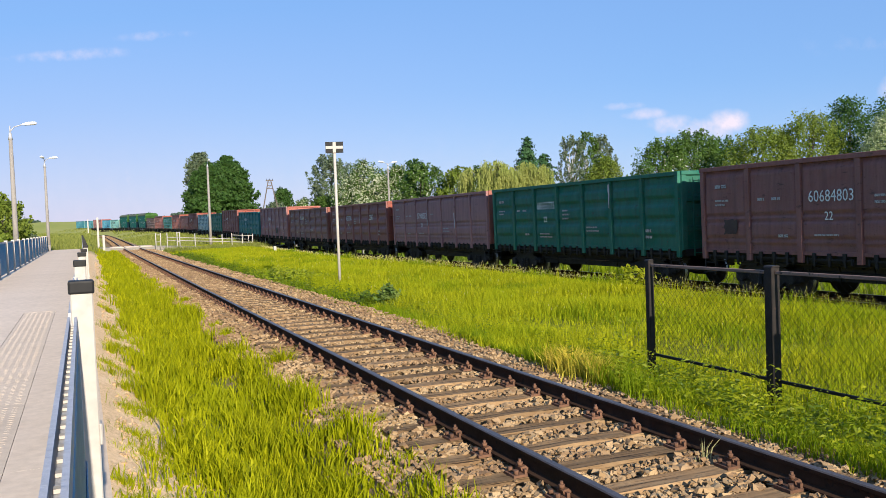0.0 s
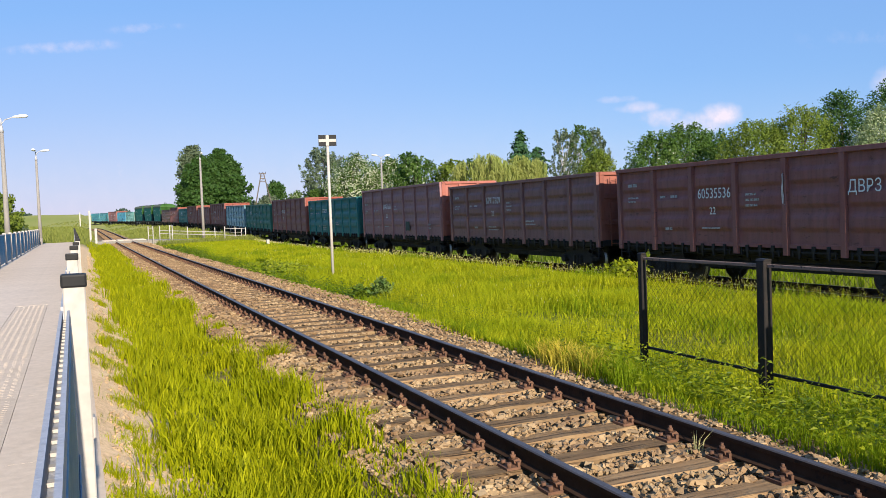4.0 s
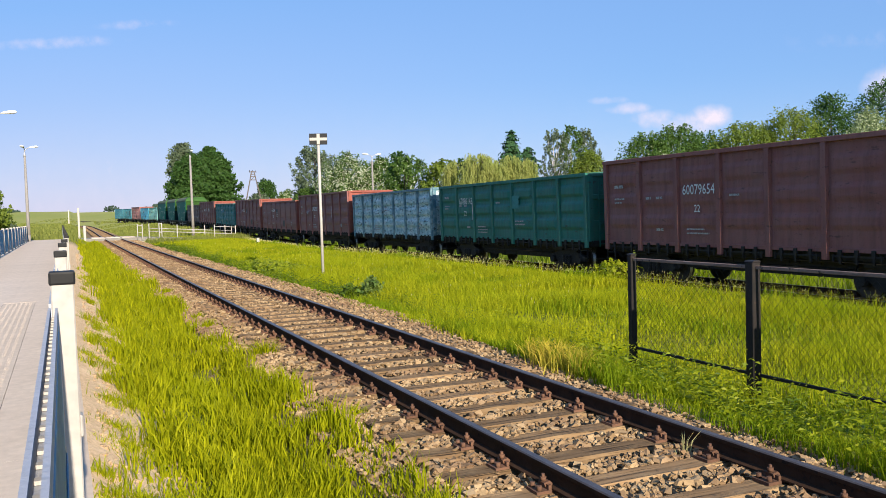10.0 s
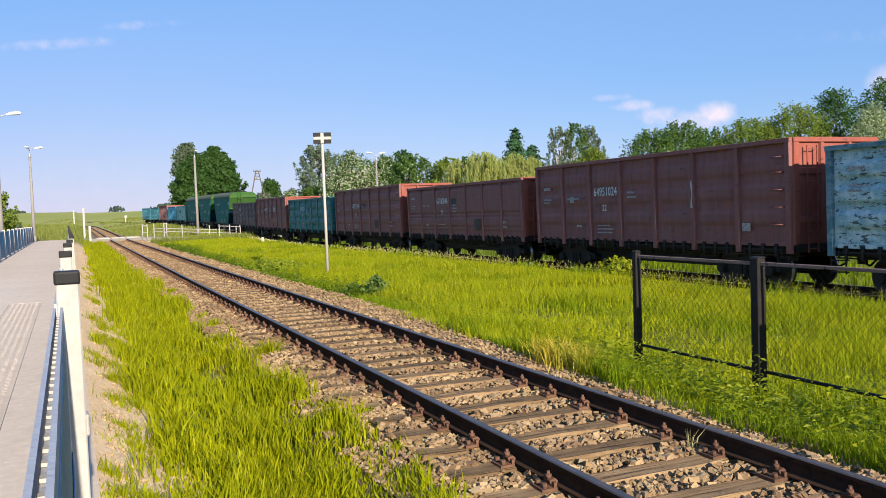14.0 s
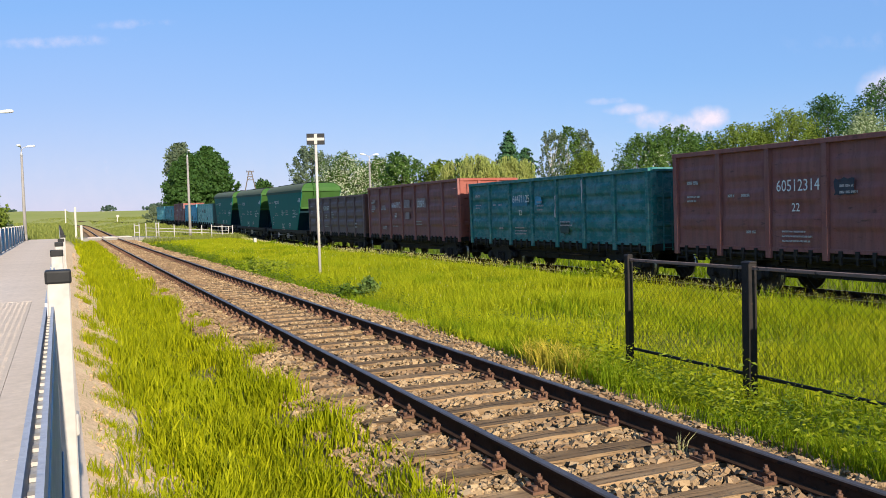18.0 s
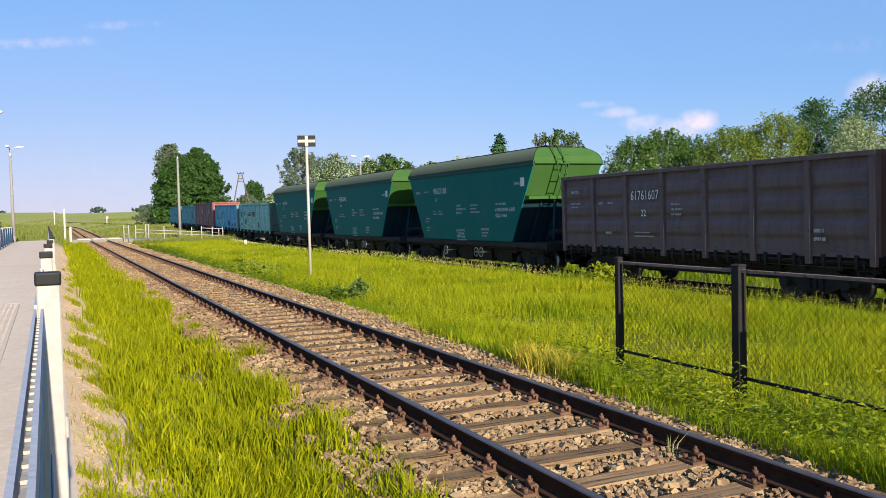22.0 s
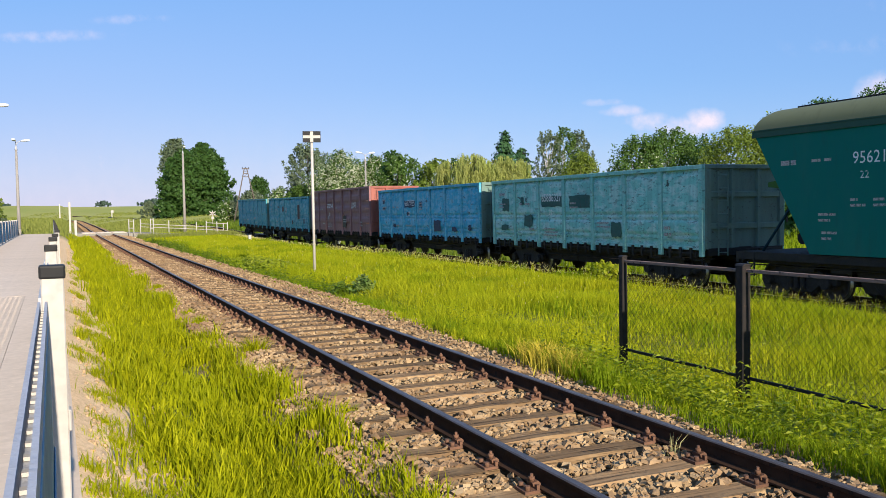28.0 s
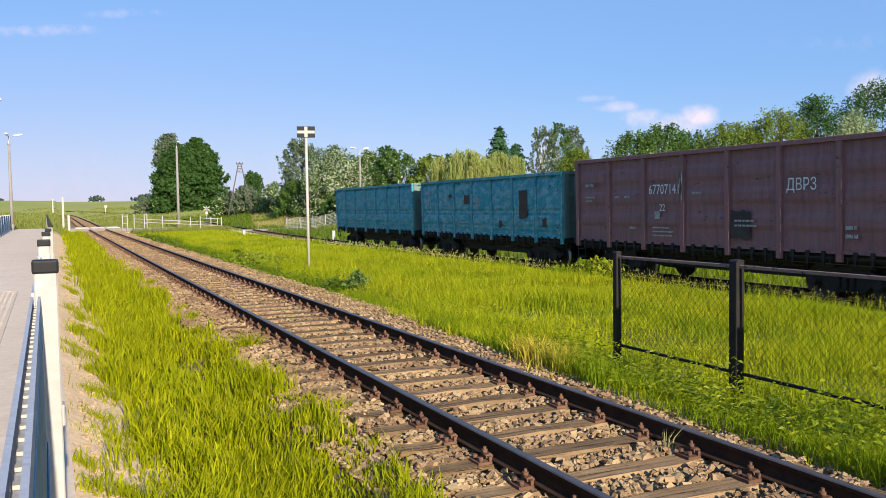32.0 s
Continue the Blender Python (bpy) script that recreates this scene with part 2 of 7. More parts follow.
def prism(bm, outline, axis, lo, hi):
    """An outline of two coordinates drawn out along an axis."""
    def put(u, v, w):
        return {"x": (w, u, v), "y": (u, w, v), "z": (u, v, w)}[axis]
    a = [bm.verts.new(put(u, v, lo)) for u, v in outline]
    b = [bm.verts.new(put(u, v, hi)) for u, v in outline]
    n = len(a)
    for i in range(n):
        bm.faces.new((a[i], a[(i + 1) % n], b[(i + 1) % n], b[i]))
    bm.faces.new(a[::-1]), bm.faces.new(b)


def wheel_shape(bm, profile, x_of, seg=28):
    """A body turned about the x axis from (x, radius) pairs."""
    rings = [[bm.verts.new((x_of + x, r * math.cos(t), r * math.sin(t))) for t in (2 * math.pi * i / seg for i in range(seg))] for x, r in profile]
    for a, b in zip(rings, rings[1:]):
        for i in range(seg):
            j = (i + 1) % seg
            bm.faces.new((a[i], a[j], b[j], b[i])).smooth = True
    bm.faces.new(rings[0]), bm.faces.new(rings[-1][::-1])


def mesh_of(name, bm, *mats):
    bmesh.ops.recalc_face_normals(bm, faces=bm.faces)
    me = bpy.data.meshes.new(name)
    bm.to_mesh(me)
    bm.free()
    for m in mats:
        me.materials.append(m)
    return me


def part(name, bm, material, parent, label=""):
    """One mesh object under a thing or a part."""
    ob = new(name, mesh_of(name, bm, material) if isinstance(bm, bmesh.types.BMesh) else bm)
    ob.parent = parent
    return tagged(ob, label)


def soften(bm, width, seg=1):
    bmesh.ops.bevel(bm, geom=list(bm.edges), offset=width, segments=seg, affect="EDGES", profile=0.6, clamp_overlap=True)
    return bm


def thing(name, bm, material, label, category, group="", kind="", at=None):
    ob = new(name, mesh_of(name, bm, material) if isinstance(bm, bmesh.types.BMesh) else bm)
    if at is not None:
        ob.matrix_world = at
    return tagged(ob, label, category, group, kind)


def empty(name, label, category, group="", kind="", at=None):
    ob = new(name)
    ob.empty_display_size = 0.3
    if at is not None:
        ob.matrix_world = at
    return tagged(ob, label, category, group, kind)


def tri_mesh(name, verts, tris, material, flat=False):
    """A mesh from arrays of points and triangles."""
    me = bpy.data.meshes.new(name)
    verts, tris = np.asarray(verts, np.float32), np.asarray(tris, np.int32)
    me.vertices.add(len(verts))
    me.vertices.foreach_set("co", verts.ravel())
    me.loops.add(len(tris) * 3)
    me.loops.foreach_set("vertex_index", tris.ravel())
    me.polygons.add(len(tris))
    me.polygons.foreach_set("loop_start", np.arange(0, len(tris) * 3, 3, dtype=np.int32))
    if flat:
        me.polygons.foreach_set("use_smooth", np.zeros(len(tris), bool))
    me.materials.append(material)
    me.update(calc_edges=True)
    return me


TEXTS = {}


def lettering(text, size, parent, at, label="", material=None, width=None, name="lettering"):
    """Flat painted letters; at: the pose of their plane, whose x runs along the line."""
    key = (text, size, width)
    if key not in TEXTS:
        cu = bpy.data.curves.new("lettering", "FONT")
        cu.body, cu.size, cu.align_x, cu.resolution_u = text, size, "LEFT", 2
        tmp = new("lettering", cu)
        me = bpy.data.meshes.new_from_object(tmp.evaluated_get(bpy.context.evaluated_depsgraph_get()))
        bpy.data.objects.remove(tmp)
        if width and me.vertices:
            w = max(v.co.x for v in me.vertices)
            for v in me.vertices:
                v.co.x *= width / w
        me.materials.clear()
        me.materials.append(material or M["lettering"])
        TEXTS[key] = me
    ob = new(name, TEXTS[key])
    ob.parent, ob.matrix_basis = parent, at
    return tagged(ob, label)


def smooth(a, b, x):
    t = np.clip((np.asarray(x, float) - a) / (b - a), 0, 1)
    return t * t * (3 - 2 * t)


# ---- the plan: x to the right of the camera, y along the platform track, z from its rail head ----
A_LEFT, GAUGE = 3.045, 1.505
A_MID = A_LEFT + GAUGE / 2
B_MID, B_BEND, B_RADIUS = 18.19, 155.9, 807.0


def rise_a(y):
    return 0.004 * np.maximum(np.asarray(y, float) - 60, 0) * smooth(60, 140, y)


def rise_b(y):
    y = np.asarray(y, float)
    return -0.62 + 0.0095 * np.maximum(y - 45, 0) * smooth(45, 120, y)


def along_b(s):
    """Place and heading of the far track at s metres along it (s runs with y on the straight)."""
    if s <= B_BEND:
        return B_MID, s, float(rise_b(s)), 0.0
    th = (s - B_BEND) / B_RADIUS
    return B_MID - B_RADIUS * (1 - math.cos(th)), B_BEND + B_RADIUS * math.sin(th), float(rise_b(s)), th


def along_a(s):
    if s <= 210:
        return A_MID, s, float(rise_a(s)), 0.0
    th = (s - 210) / 900.0
    return A_MID - 900 * (1 - math.cos(th)), 210 + 900 * math.sin(th), float(rise_a(s)), th


def height(x, y):
    """The ground."""
    x, y = np.asarray(x, float), np.asarray(y, float)
    th = np.maximum(y - B_BEND, 0)
    bend = th * th / (2 * B_RADIUS)
    xb = x + np.minimum(bend, 60)
    z = np.full(np.broadcast(x, y).shape, -0.52)
    z = z + 0.62 * (1 - smooth(0.1, 1.9, x)) + 0.25 * (1 - smooth(-0.2, 0.45, x))
    bank = smooth(1.2, 2.2, x) * (1 - smooth(5.6, 6.5, x)) * (1 - smooth(90, 120, y))
    z = z * (1 - bank) + bank * -0.238
    z = z - 0.42 * smooth(15.5, 16.8, xb) * (1 - smooth(24, 30, xb)) + 0.5 * smooth(22, 40, xb)
    far = smooth(45, 120, y) * 0.0095 * np.maximum(y - 45, 0) * smooth(6, 15, xb)
    near = smooth(60, 140, y) * 0.004 * np.maximum(y - 60, 0) * (1 - smooth(6, 15, xb))
    z = z + np.minimum(far + near, 2.6)
    z = z + 5.6 * smooth(330, 640, y) + 0.8 * smooth(8, 40, -x) * smooth(20, 80, y)
    z = z + 0.05 * np.sin(x * 1.7 + 0.6 * y) * np.sin(y * 0.9) * smooth(6.2, 8, x) * (1 - smooth(14, 16, x))
    return z

# ---- ground ----
def ground_material():
    k = Nodes("meadow_ground")
    sep = k.add("SeparateXYZ")
    k.t.links.new(k.co.outputs["Object"], sep.inputs[0])
    x, y = sep.outputs[0], sep.outputs[1]
    n1, n2, n3 = k.noise(0.35), k.noise(2.5, 5.0), k.noise(30.0, 4.0)
    wob = k.math("MULTIPLY", k.math("SUBTRACT", n2, 0.5), 1.2)
    xw = k.math("ADD", x, wob)
    grass = k.mix(k.ramp(n1, 0.35, 0.65), (0.15, 0.165, 0.015), (0.21, 0.20, 0.03))
    grass = k.mix(k.ramp(n2, 0.45, 0.75), grass, (0.09, 0.11, 0.012))
    field = k.mix(k.ramp(k.noise(0.02, 5.0, 0.6, (1, 0.25, 1)), 0.35, 0.65), (0.28, 0.30, 0.06), (0.37, 0.345, 0.095))
    field = k.mix(k.math("MULTIPLY", k.ramp(n2, 0.4, 0.8), 0.25), field, (0.12, 0.15, 0.04))
    c = k.mix(k.ramp(k.math("ADD", y, k.math("MULTIPLY", wob, 20.0)), 110.0, 150.0), grass, field)
    sand = k.mix(k.ramp(n3, 0.35, 0.65), (0.84, 0.59, 0.345), (0.60, 0.405, 0.22))
    sand = k.mix(k.ramp(n2, 0.5, 0.75), sand, (0.88, 0.65, 0.40))
    strip = k.math("MULTIPLY", k.ramp(xw, -0.5, -0.3), k.ramp(xw, 0.95, 0.6))
    strip = k.math("MULTIPLY", strip, k.ramp(y, 75.0, 60.0))
    c = k.mix(strip, c, sand)
    grit = k.mix(k.ramp(n3, 0.35, 0.65), (0.30, 0.205, 0.115), (0.19, 0.125, 0.068))
    c = k.mix(k.math("MULTIPLY", k.math("MULTIPLY", k.ramp(xw, 1.65, 1.85), k.ramp(xw, 6.1, 5.8)), k.ramp(y, 190.0, 160.0)), c, grit)
    return k.done(c, 0.95, 0.0, k.math("ADD", n3, n2), 0.015, 0.15)


def ground_sheet():
    xs = np.unique(np.concatenate([np.arange(-1600, -60, 110), np.arange(-60, -6, 6), np.arange(-6, -0.6, 0.9), np.arange(-0.6, 7.2, 0.3),
                                   np.arange(7.2, 34, 1.2), np.arange(34, 120, 8), np.arange(120, 1700, 110)]))
    ys = np.unique(np.concatenate([np.arange(-300, -12, 32), np.arange(-12, 60, 1.5), np.arange(60, 200, 5), np.arange(200, 800, 20), np.arange(800, 4400, 300)]))
    gx, gy = np.meshgrid(xs, ys)
    gz = height(gx, gy)
    v = np.stack([gx, gy, gz], -1).reshape(-1, 3)
    nx, ny = len(xs), len(ys)
    i = (np.arange(ny - 1)[:, None] * nx + np.arange(nx - 1)[None]).ravel()
    t = np.concatenate([np.stack([i, i + 1, i + nx + 1], -1), np.stack([i, i + nx + 1, i + nx], -1)])
    ob = new("ground", tri_mesh("ground", v, t, ground_material()))
    ob.data.polygons.foreach_set("use_smooth", np.ones(len(t), bool))
    return tagged(ob, "green meadow ground with a sandy strip and far field", "ground", kind="structure")


ground = ground_sheet()

# ---- the two tracks ----
RAIL = ((-0.062, -0.15), (0.062, -0.15), (0.062, -0.138), (0.012, -0.122), (0.009, -0.045), (0.034, -0.034), (0.036, -0.008), (0.026, 0.0), (-0.026, 0.0), (-0.036, -0.008), (-0.034, -0.034), (-0.009, -0.045), (-0.012, -0.122), (-0.062, -0.138))


def sweep_rail(along, offset, stops, name, parent, label):
    bm = bmesh.new()
    rings = []
    for s in stops:
        x, y, z, th = along(s)
        c, sn = math.cos(th), math.sin(th)
        rings.append([bm.verts.new((x + (u + offset) * c, y + (u + offset) * sn, z + w)) for u, w in RAIL])
    n = len(RAIL)
    for a, b in zip(rings, rings[1:]):
        for i in range(n):
            f = bm.faces.new((a[i], a[(i + 1) % n], b[(i + 1) % n], b[i]))
            f.material_index = 1 if i in (6, 7, 8) else 0
    bm.faces.new(rings[0]), bm.faces.new(rings[-1][::-1])
    return part(name, mesh_of(name, bm, M["rail"], M["rail_top"]), None, parent, label)


def sleeper_mesh(seed, half=1.33):
    """A worn timber sleeper: chamfered, sagging, with split ends."""
    r = random.Random(seed)
    bm = bmesh.new()
    xs = [-half, -half + 0.05, -0.9, -0.45, 0, 0.45, 0.9, half - 0.05, half]
    rings = []
    for x in xs:
        e = 0.02 if abs(x) > half - 0.02 else 0.0
        w, d = 0.125 - e + r.uniform(-0.006, 0.006), r.uniform(-0.008, 0.004)
        pts = [(-w, -0.12), (-w, -0.03 - e), (-w + 0.02, d - e), (-0.03, d + r.uniform(-0.007, 0.0) - e), (0.03, d + r.uniform(-0.007, 0.0) - e), (w - 0.02, d - e), (w, -0.03 - e), (w, -0.12)]
        rings.append([bm.verts.new((x, u, v)) for u, v in pts])
    for a, b in zip(rings, rings[1:]):
        for i in range(8):
            bm.faces.new((a[i], a[(i + 1) % 8], b[(i + 1) % 8], b[i]))
    bm.faces.new(rings[0]), bm.faces.new(rings[-1][::-1])
    return mesh_of("sleeper", bm, M["sleeper"])


def fastening_mesh():
    """A ribbed base plate with two clamps, bolts and spring rings, for one rail on one sleeper."""
    bm = bmesh.new()
    box(bm, -0.18, 0.18, -0.08, 0.08, -0.172, -0.15)
    for s in (-1, 1):
        box(bm, s * 0.072 - 0.012, s * 0.072 + 0.012, -0.075, 0.075, -0.15, -0.115)
        prism(bm, [(s * 0.03, -0.135), (s * 0.09, -0.135), (s * 0.10, -0.108), (s * 0.055, -0.095), (s * 0.03, -0.118)][::s], "y", -0.04, 0.04)
        tube(bm, (s * 0.085, 0, -0.11), (s * 0.085, 0, -0.05), 0.013, seg=6)
        tube(bm, (s * 0.085, 0, -0.098), (s * 0.085, 0, -0.072), 0.024, seg=6)
        for q in (-0.05, 0.05):
            tube(bm, (s * 0.145, q, -0.15), (s * 0.145, q, -0.115), 0.02, seg=6)
    return mesh_of("rail_fastening", bm, M["rust"])


def joined(name, meshes_at, material, parent, label):
    """Many pieces in one mesh of kind stuff."""
    vs, ts, base = [], [], 0
    for me, m in meshes_at:
        key = me.name
        if key not in TRIS:
            me.calc_loop_triangles()
            TRIS[key] = (np.array([v.co[:] for v in me.vertices]), np.array([t.vertices[:] for t in me.loop_triangles]))
        v, t = TRIS[key]
        mm = np.array(m)
        vs.append(v @ mm[:3, :3].T + mm[:3, 3])
        ts.append(t + base)
        base += len(v)
    ob = new(name, tri_mesh(name, np.concatenate(vs), np.concatenate(ts), material))
    ob.parent = parent
    return tagged(ob, label, kind="stuff")


TRIS = {}


def spot(along, s, dz=0.0, dx=0.0, turn=0.0):
    x, y, z, th = along(s)
    return pose(x + dx * math.cos(th), y + dx * math.sin(th), z + dz, 0, 0, math.degrees(th) + turn)


def railway(name, label, along, start, end, gap, singles, rail_offset):
    track = empty(name, label, "railway track", kind="structure")
    stops = [s for s in np.arange(start, 100, 6.0)] + list(np.arange(100, end, 8.0)) + [end]
    for s in (-1, 1):
        sweep_rail(along, s * rail_offset, stops, "rail", track, "rusty steel rail with a worn head")
    kinds, clip = [sleeper_mesh(i) for i in range(5)], fastening_mesh()
    r, rest, rest_clips, n, s = random.Random(4), [], [], 0, start + 0.2
    while s < end:
        at = spot(along, s, -0.168, r.uniform(-0.04, 0.04), r.uniform(-1.2, 1.2))
        me = r.choice(kinds)
        if s > 2.5 and n < singles:
            part("sleeper", me, None, track).matrix_basis = at
            for q in (-1, 1):
                part("rail_fastening", clip, None, track).matrix_basis = spot(along, s, 0.0, q * rail_offset, r.uniform(-2, 2))
            n += 1
        else:
            rest.append((me, at))
            if s < 90:
                rest_clips += [(clip, spot(along, s, 0.0, q * rail_offset)) for q in (-1, 1)]
        s += gap + r.uniform(-0.02, 0.02)
    joined("sleepers", rest, M["sleeper"], track, "far weathered timber sleepers")
    if rest_clips:
        joined("rail_fastenings", rest_clips, M["rust"], track, "rusty rail plates and clamps")
    return track


platform_track = railway("track_1", "old railway track on worn timber sleepers", along_a, -8.0, 285.0, 0.61, 110, GAUGE / 2)
freight_track = railway("track_2", "freight railway track half hidden in grass", along_b, -60.0, 430.0, 0.6, 60, 0.795)


def lumps(x, y, scale, seed):
    """Smooth uneven field from 0 to 1."""
    rg = np.random.default_rng(seed)
    v = np.zeros_like(x)
    for i in range(7):
        a, k, ph = rg.uniform(0, np.pi), scale * rg.uniform(0.6, 1.9), rg.uniform(0, 6.28)
        v += np.sin((x * np.cos(a) + y * np.sin(a)) * k + ph)
    return 0.5 + 0.5 * np.tanh(v / 2.2)


def stones(name, label, count, where, size, material, seed, category="ballast"):
    """Broken ballast stones, each an uneven block."""
    rg = np.random.default_rng(seed)
    x, y, z, d = where(rg, count)
    n = len(x)
    cube = np.array([(a, b, c) for a in (-1, 1) for b in (-1, 1) for c in (-1, 1)], float)
    tri = np.array([(0, 1, 3), (0, 3, 2), (4, 6, 7), (4, 7, 5), (0, 4, 5), (0, 5, 1), (2, 3, 7), (2, 7, 6), (0, 2, 6), (0, 6, 4), (1, 5, 7), (1, 7, 3)])
    v = cube[None] * rg.uniform(0.35, 1.0, (n, 8, 3))
    v *= (rg.uniform(0.55, 1.45, (n, 1, 3)) * (size * d)[:, None, None])
    q = rg.normal(size=(n, 4))
    q /= np.linalg.norm(q, axis=1, keepdims=True)
    w, a, b, c = q.T
    rot = np.stack([1 - 2 * (b * b + c * c), 2 * (a * b - c * w), 2 * (a * c + b * w), 2 * (a * b + c * w), 1 - 2 * (a * a + c * c), 2 * (b * c - a * w), 2 * (a * c - b * w), 2 * (b * c + a * w), 1 - 2 * (a * a + b * b)], -1).reshape(n, 3, 3)
    v = np.einsum("nij,nkj->nki", rot, v) * np.array([1.0, 1.0, 0.7]) + np.stack([x, y, z], -1)[:, None]
    t = tri[None] + (np.arange(n) * 8)[:, None, None]
    ob = new(name, tri_mesh(name, v.reshape(-1, 3), t.reshape(-1, 3), material, True))
    return tagged(ob, label, category, kind="stuff")


def stone_material(name="ballast_stone", tone=1.0):
    k = Nodes(name)
    geo = k.add("NewGeometry")
    rnd = geo.outputs["Random Per Island"]
    c = k.mix(rnd, (0.225, 0.142, 0.068), (0.455, 0.32, 0.175))
    c = k.mix(k.ramp(k.noise(1.3), 0.42, 0.66), c, (0.20, 0.12, 0.065))
    c = k.mix(k.math("MULTIPLY", k.ramp(k.noise(60.0), 0.5, 0.7), 0.4), c, (0.13, 0.10, 0.08))
    if tone < 1:
        c = k.mix(1.0 - tone, c, (0.02, 0.018, 0.017))
    return k.done(c, 0.9, 0.0, k.noise(90.0), 0.004, 0.2)


def edge_a(y):
    """Where the ballast ends and the meadow begins."""
    return np.interp(y, (4.0, 6.4, 8.6, 10.2, 14.3, 21.3), (5.2, 5.28, 5.42, 5.54, 5.9, 6.3))


def bed_a(rg, n):
    y = 3.0 + 92.0 * rg.random(n) ** 2.4
    y[::8] = rg.uniform(-8, 3, len(y[::8]))
    x = rg.uniform(1.9, 6.1, n)
    keep = (x > 2.45 - 0.55 * rg.random(n)) & (x < edge_a(y) - 0.1 + 0.3 * rg.random(n))
    x, y = x[keep], y[keep]
    zone = (np.abs(x - A_MID) < 1.35)
    z = np.where(zone, -0.179, -0.218 - 0.04 * smooth(5.3, 6.2, x) - 0.03 * (1 - smooth(2.0, 2.5, x)))
    phase = ((y + 8.0 - 0.2) / 0.61) % 1.0
    over = zone & ((phase < 0.26) | (phase > 0.74))
    z = np.where(over, z - 0.07, z + rg.uniform(-0.012, 0.02, len(x)))
    return x, y, z + rise_a(y), (0.42 + 0.85 * rg.random(len(x)) ** 1.5) * (1 + np.maximum(y, 0) / 150) * np.where(zone, 1.12, 0.85)


def shoulder_a(rg, n):
    """The broad stony shoulder towards the platform, which half buries some sleeper ends."""
    y = 3.0 + 45.0 * rg.random(n) ** 1.7
    x = rg.uniform(2.0, 2.92, n)
    phase = ((y + 8.0 - 0.2) / 0.61) % 1.0
    over = (x > 2.44) & ((phase < 0.24) | (phase > 0.76))
    bury = smooth(4.5, 11, y) * (0.35 + 0.65 * lumps(x, y, 1.7, 41))
    keep = ~over | (rg.random(n) < 0.30 * bury)
    z = np.where(over, -0.166, -0.232 + 0.03 * smooth(1.9, 2.5, x) + 0.008 * bury) + rg.uniform(-0.012, 0.014, n)
    return x[keep], y[keep], (z + rise_a(y))[keep], ((0.42 + 0.9 * rg.random(n) ** 1.5) * (1 + y / 70))[keep]


def bed_b(rg, n):
    y = rg.uniform(4, 100, n)
    x = B_MID + rg.uniform(-1.9, 1.9, n)
    return x, y, rise_b(y) - 0.22 + rg.uniform(-0.02, 0.02, n), rg.uniform(0.9, 1.9, n)


M["stone"] = stone_material()
stones("ballast_track_1", "loose broken stone ballast, rust-stained", 72000, bed_a, 0.027, M["stone"], 2)
stones("ballast_shoulder", "tan broken stone on the shoulder of the track", 14000, shoulder_a, 0.027, M["stone"], 12)
stones("ballast_track_2", "dark stone ballast between the far sleepers", 9000, bed_b, 0.04, stone_material("dark_ballast_stone", 0.3), 3)

# ---- the freight train ----
def travelled(t):
    u = (t - 16) / 16
    return 100 * (1.45607 * u - 0.030213 * u ** 2 - 0.0152 * u ** 3 + 0.00233 * u ** 4 + 0.00718 * u ** 5)


WHEEL = 0.475
POSTS = [-6.29 + 12.58 * i / 7 for i in range(8)]


def panel_mesh(top, plain=False):
    """One pressed side sheet with long embossed swellings."""
    w, z0, z1, nu, nv = 12.58 / 7, 1.27, top - 0.12, 28 if plain else 14, 40
    bm = bmesh.new()
    g = []
    deep = 0.07 if top < 3.8 else 0.045
    for j in range(nv + 1):
        row = []
        for i in range(nu + 1):
            u, v = i / nu - 0.5, z0 + (z1 - z0) * j / nv
            d = 0.0
            if plain:
                f = (v - z0) / (z1 - z0)
                rib = max(float(smooth(0.028, 0.012, abs(f - 0.38))), float(smooth(0.028, 0.012, abs(f - 0.10)))) * float(smooth(0.49, 0.46, abs(u)))
                field = float(smooth(0.455, 0.435, abs(u))) * max(float(smooth(0.43, 0.45, f)) * float(smooth(0.96, 0.94, f)), float(smooth(0.14, 0.16, f)) * float(smooth(0.34, 0.32, f)))
                d = 0.055 * rib + 0.06 * field
            for k in range(0 if plain else 3):
                e = float(smooth(0.2, 0.15, abs(v - z0 - (0.25 + 0.27 * k) * (z1 - z0)))) * float(smooth(0.45, 0.38, abs(u)))
                d += deep * e
            row.append(bm.verts.new((-d, u * w, v)))
        g.append(row)
    for j in range(nv):
        for i in range(nu):
            bm.faces.new((g[j][i], g[j][i + 1], g[j + 1][i + 1], g[j + 1][i])).smooth = True
    return mesh_of("panel", bm, M["paint"])


def post_mesh(top):
    bm = bmesh.new()
    prism(bm, [(0.0, -0.10), (-0.10, -0.075), (-0.10, 0.075), (0.0, 0.10)], "z", 0.98, top - 0.11)
    for v in bm.verts:
        if v.co.z < 1.2 and v.co.x < -0.05:
            v.co.x += 0.03
    return mesh_of("post", bm, M["paint"])


def latch_mesh():
    """The gear of one floor hatch: a bar with three hinges."""
    bm = bmesh.new()
    box(bm, -0.05, -0.02, -0.72, 0.72, 1.15, 1.19)
    for y in (-0.46, 0.0, 0.46):
        box(bm, -0.07, 0.02, y - 0.05, y + 0.05, 1.17, 1.33)
        prism(bm, [(-0.06, 1.0), (-0.02, 0.98), (0.0, 1.2), (-0.07, 1.22)], "y", y - 0.03, y + 0.03)
    for y in (-0.66, 0.66):
        prism(bm, [(-0.06, 1.06), (-0.03, 1.02), (0.0, 1.2), (-0.06, 1.22)], "y", y - 0.02, y + 0.02)
    return mesh_of("hatch_latch", bm, M["soot"])


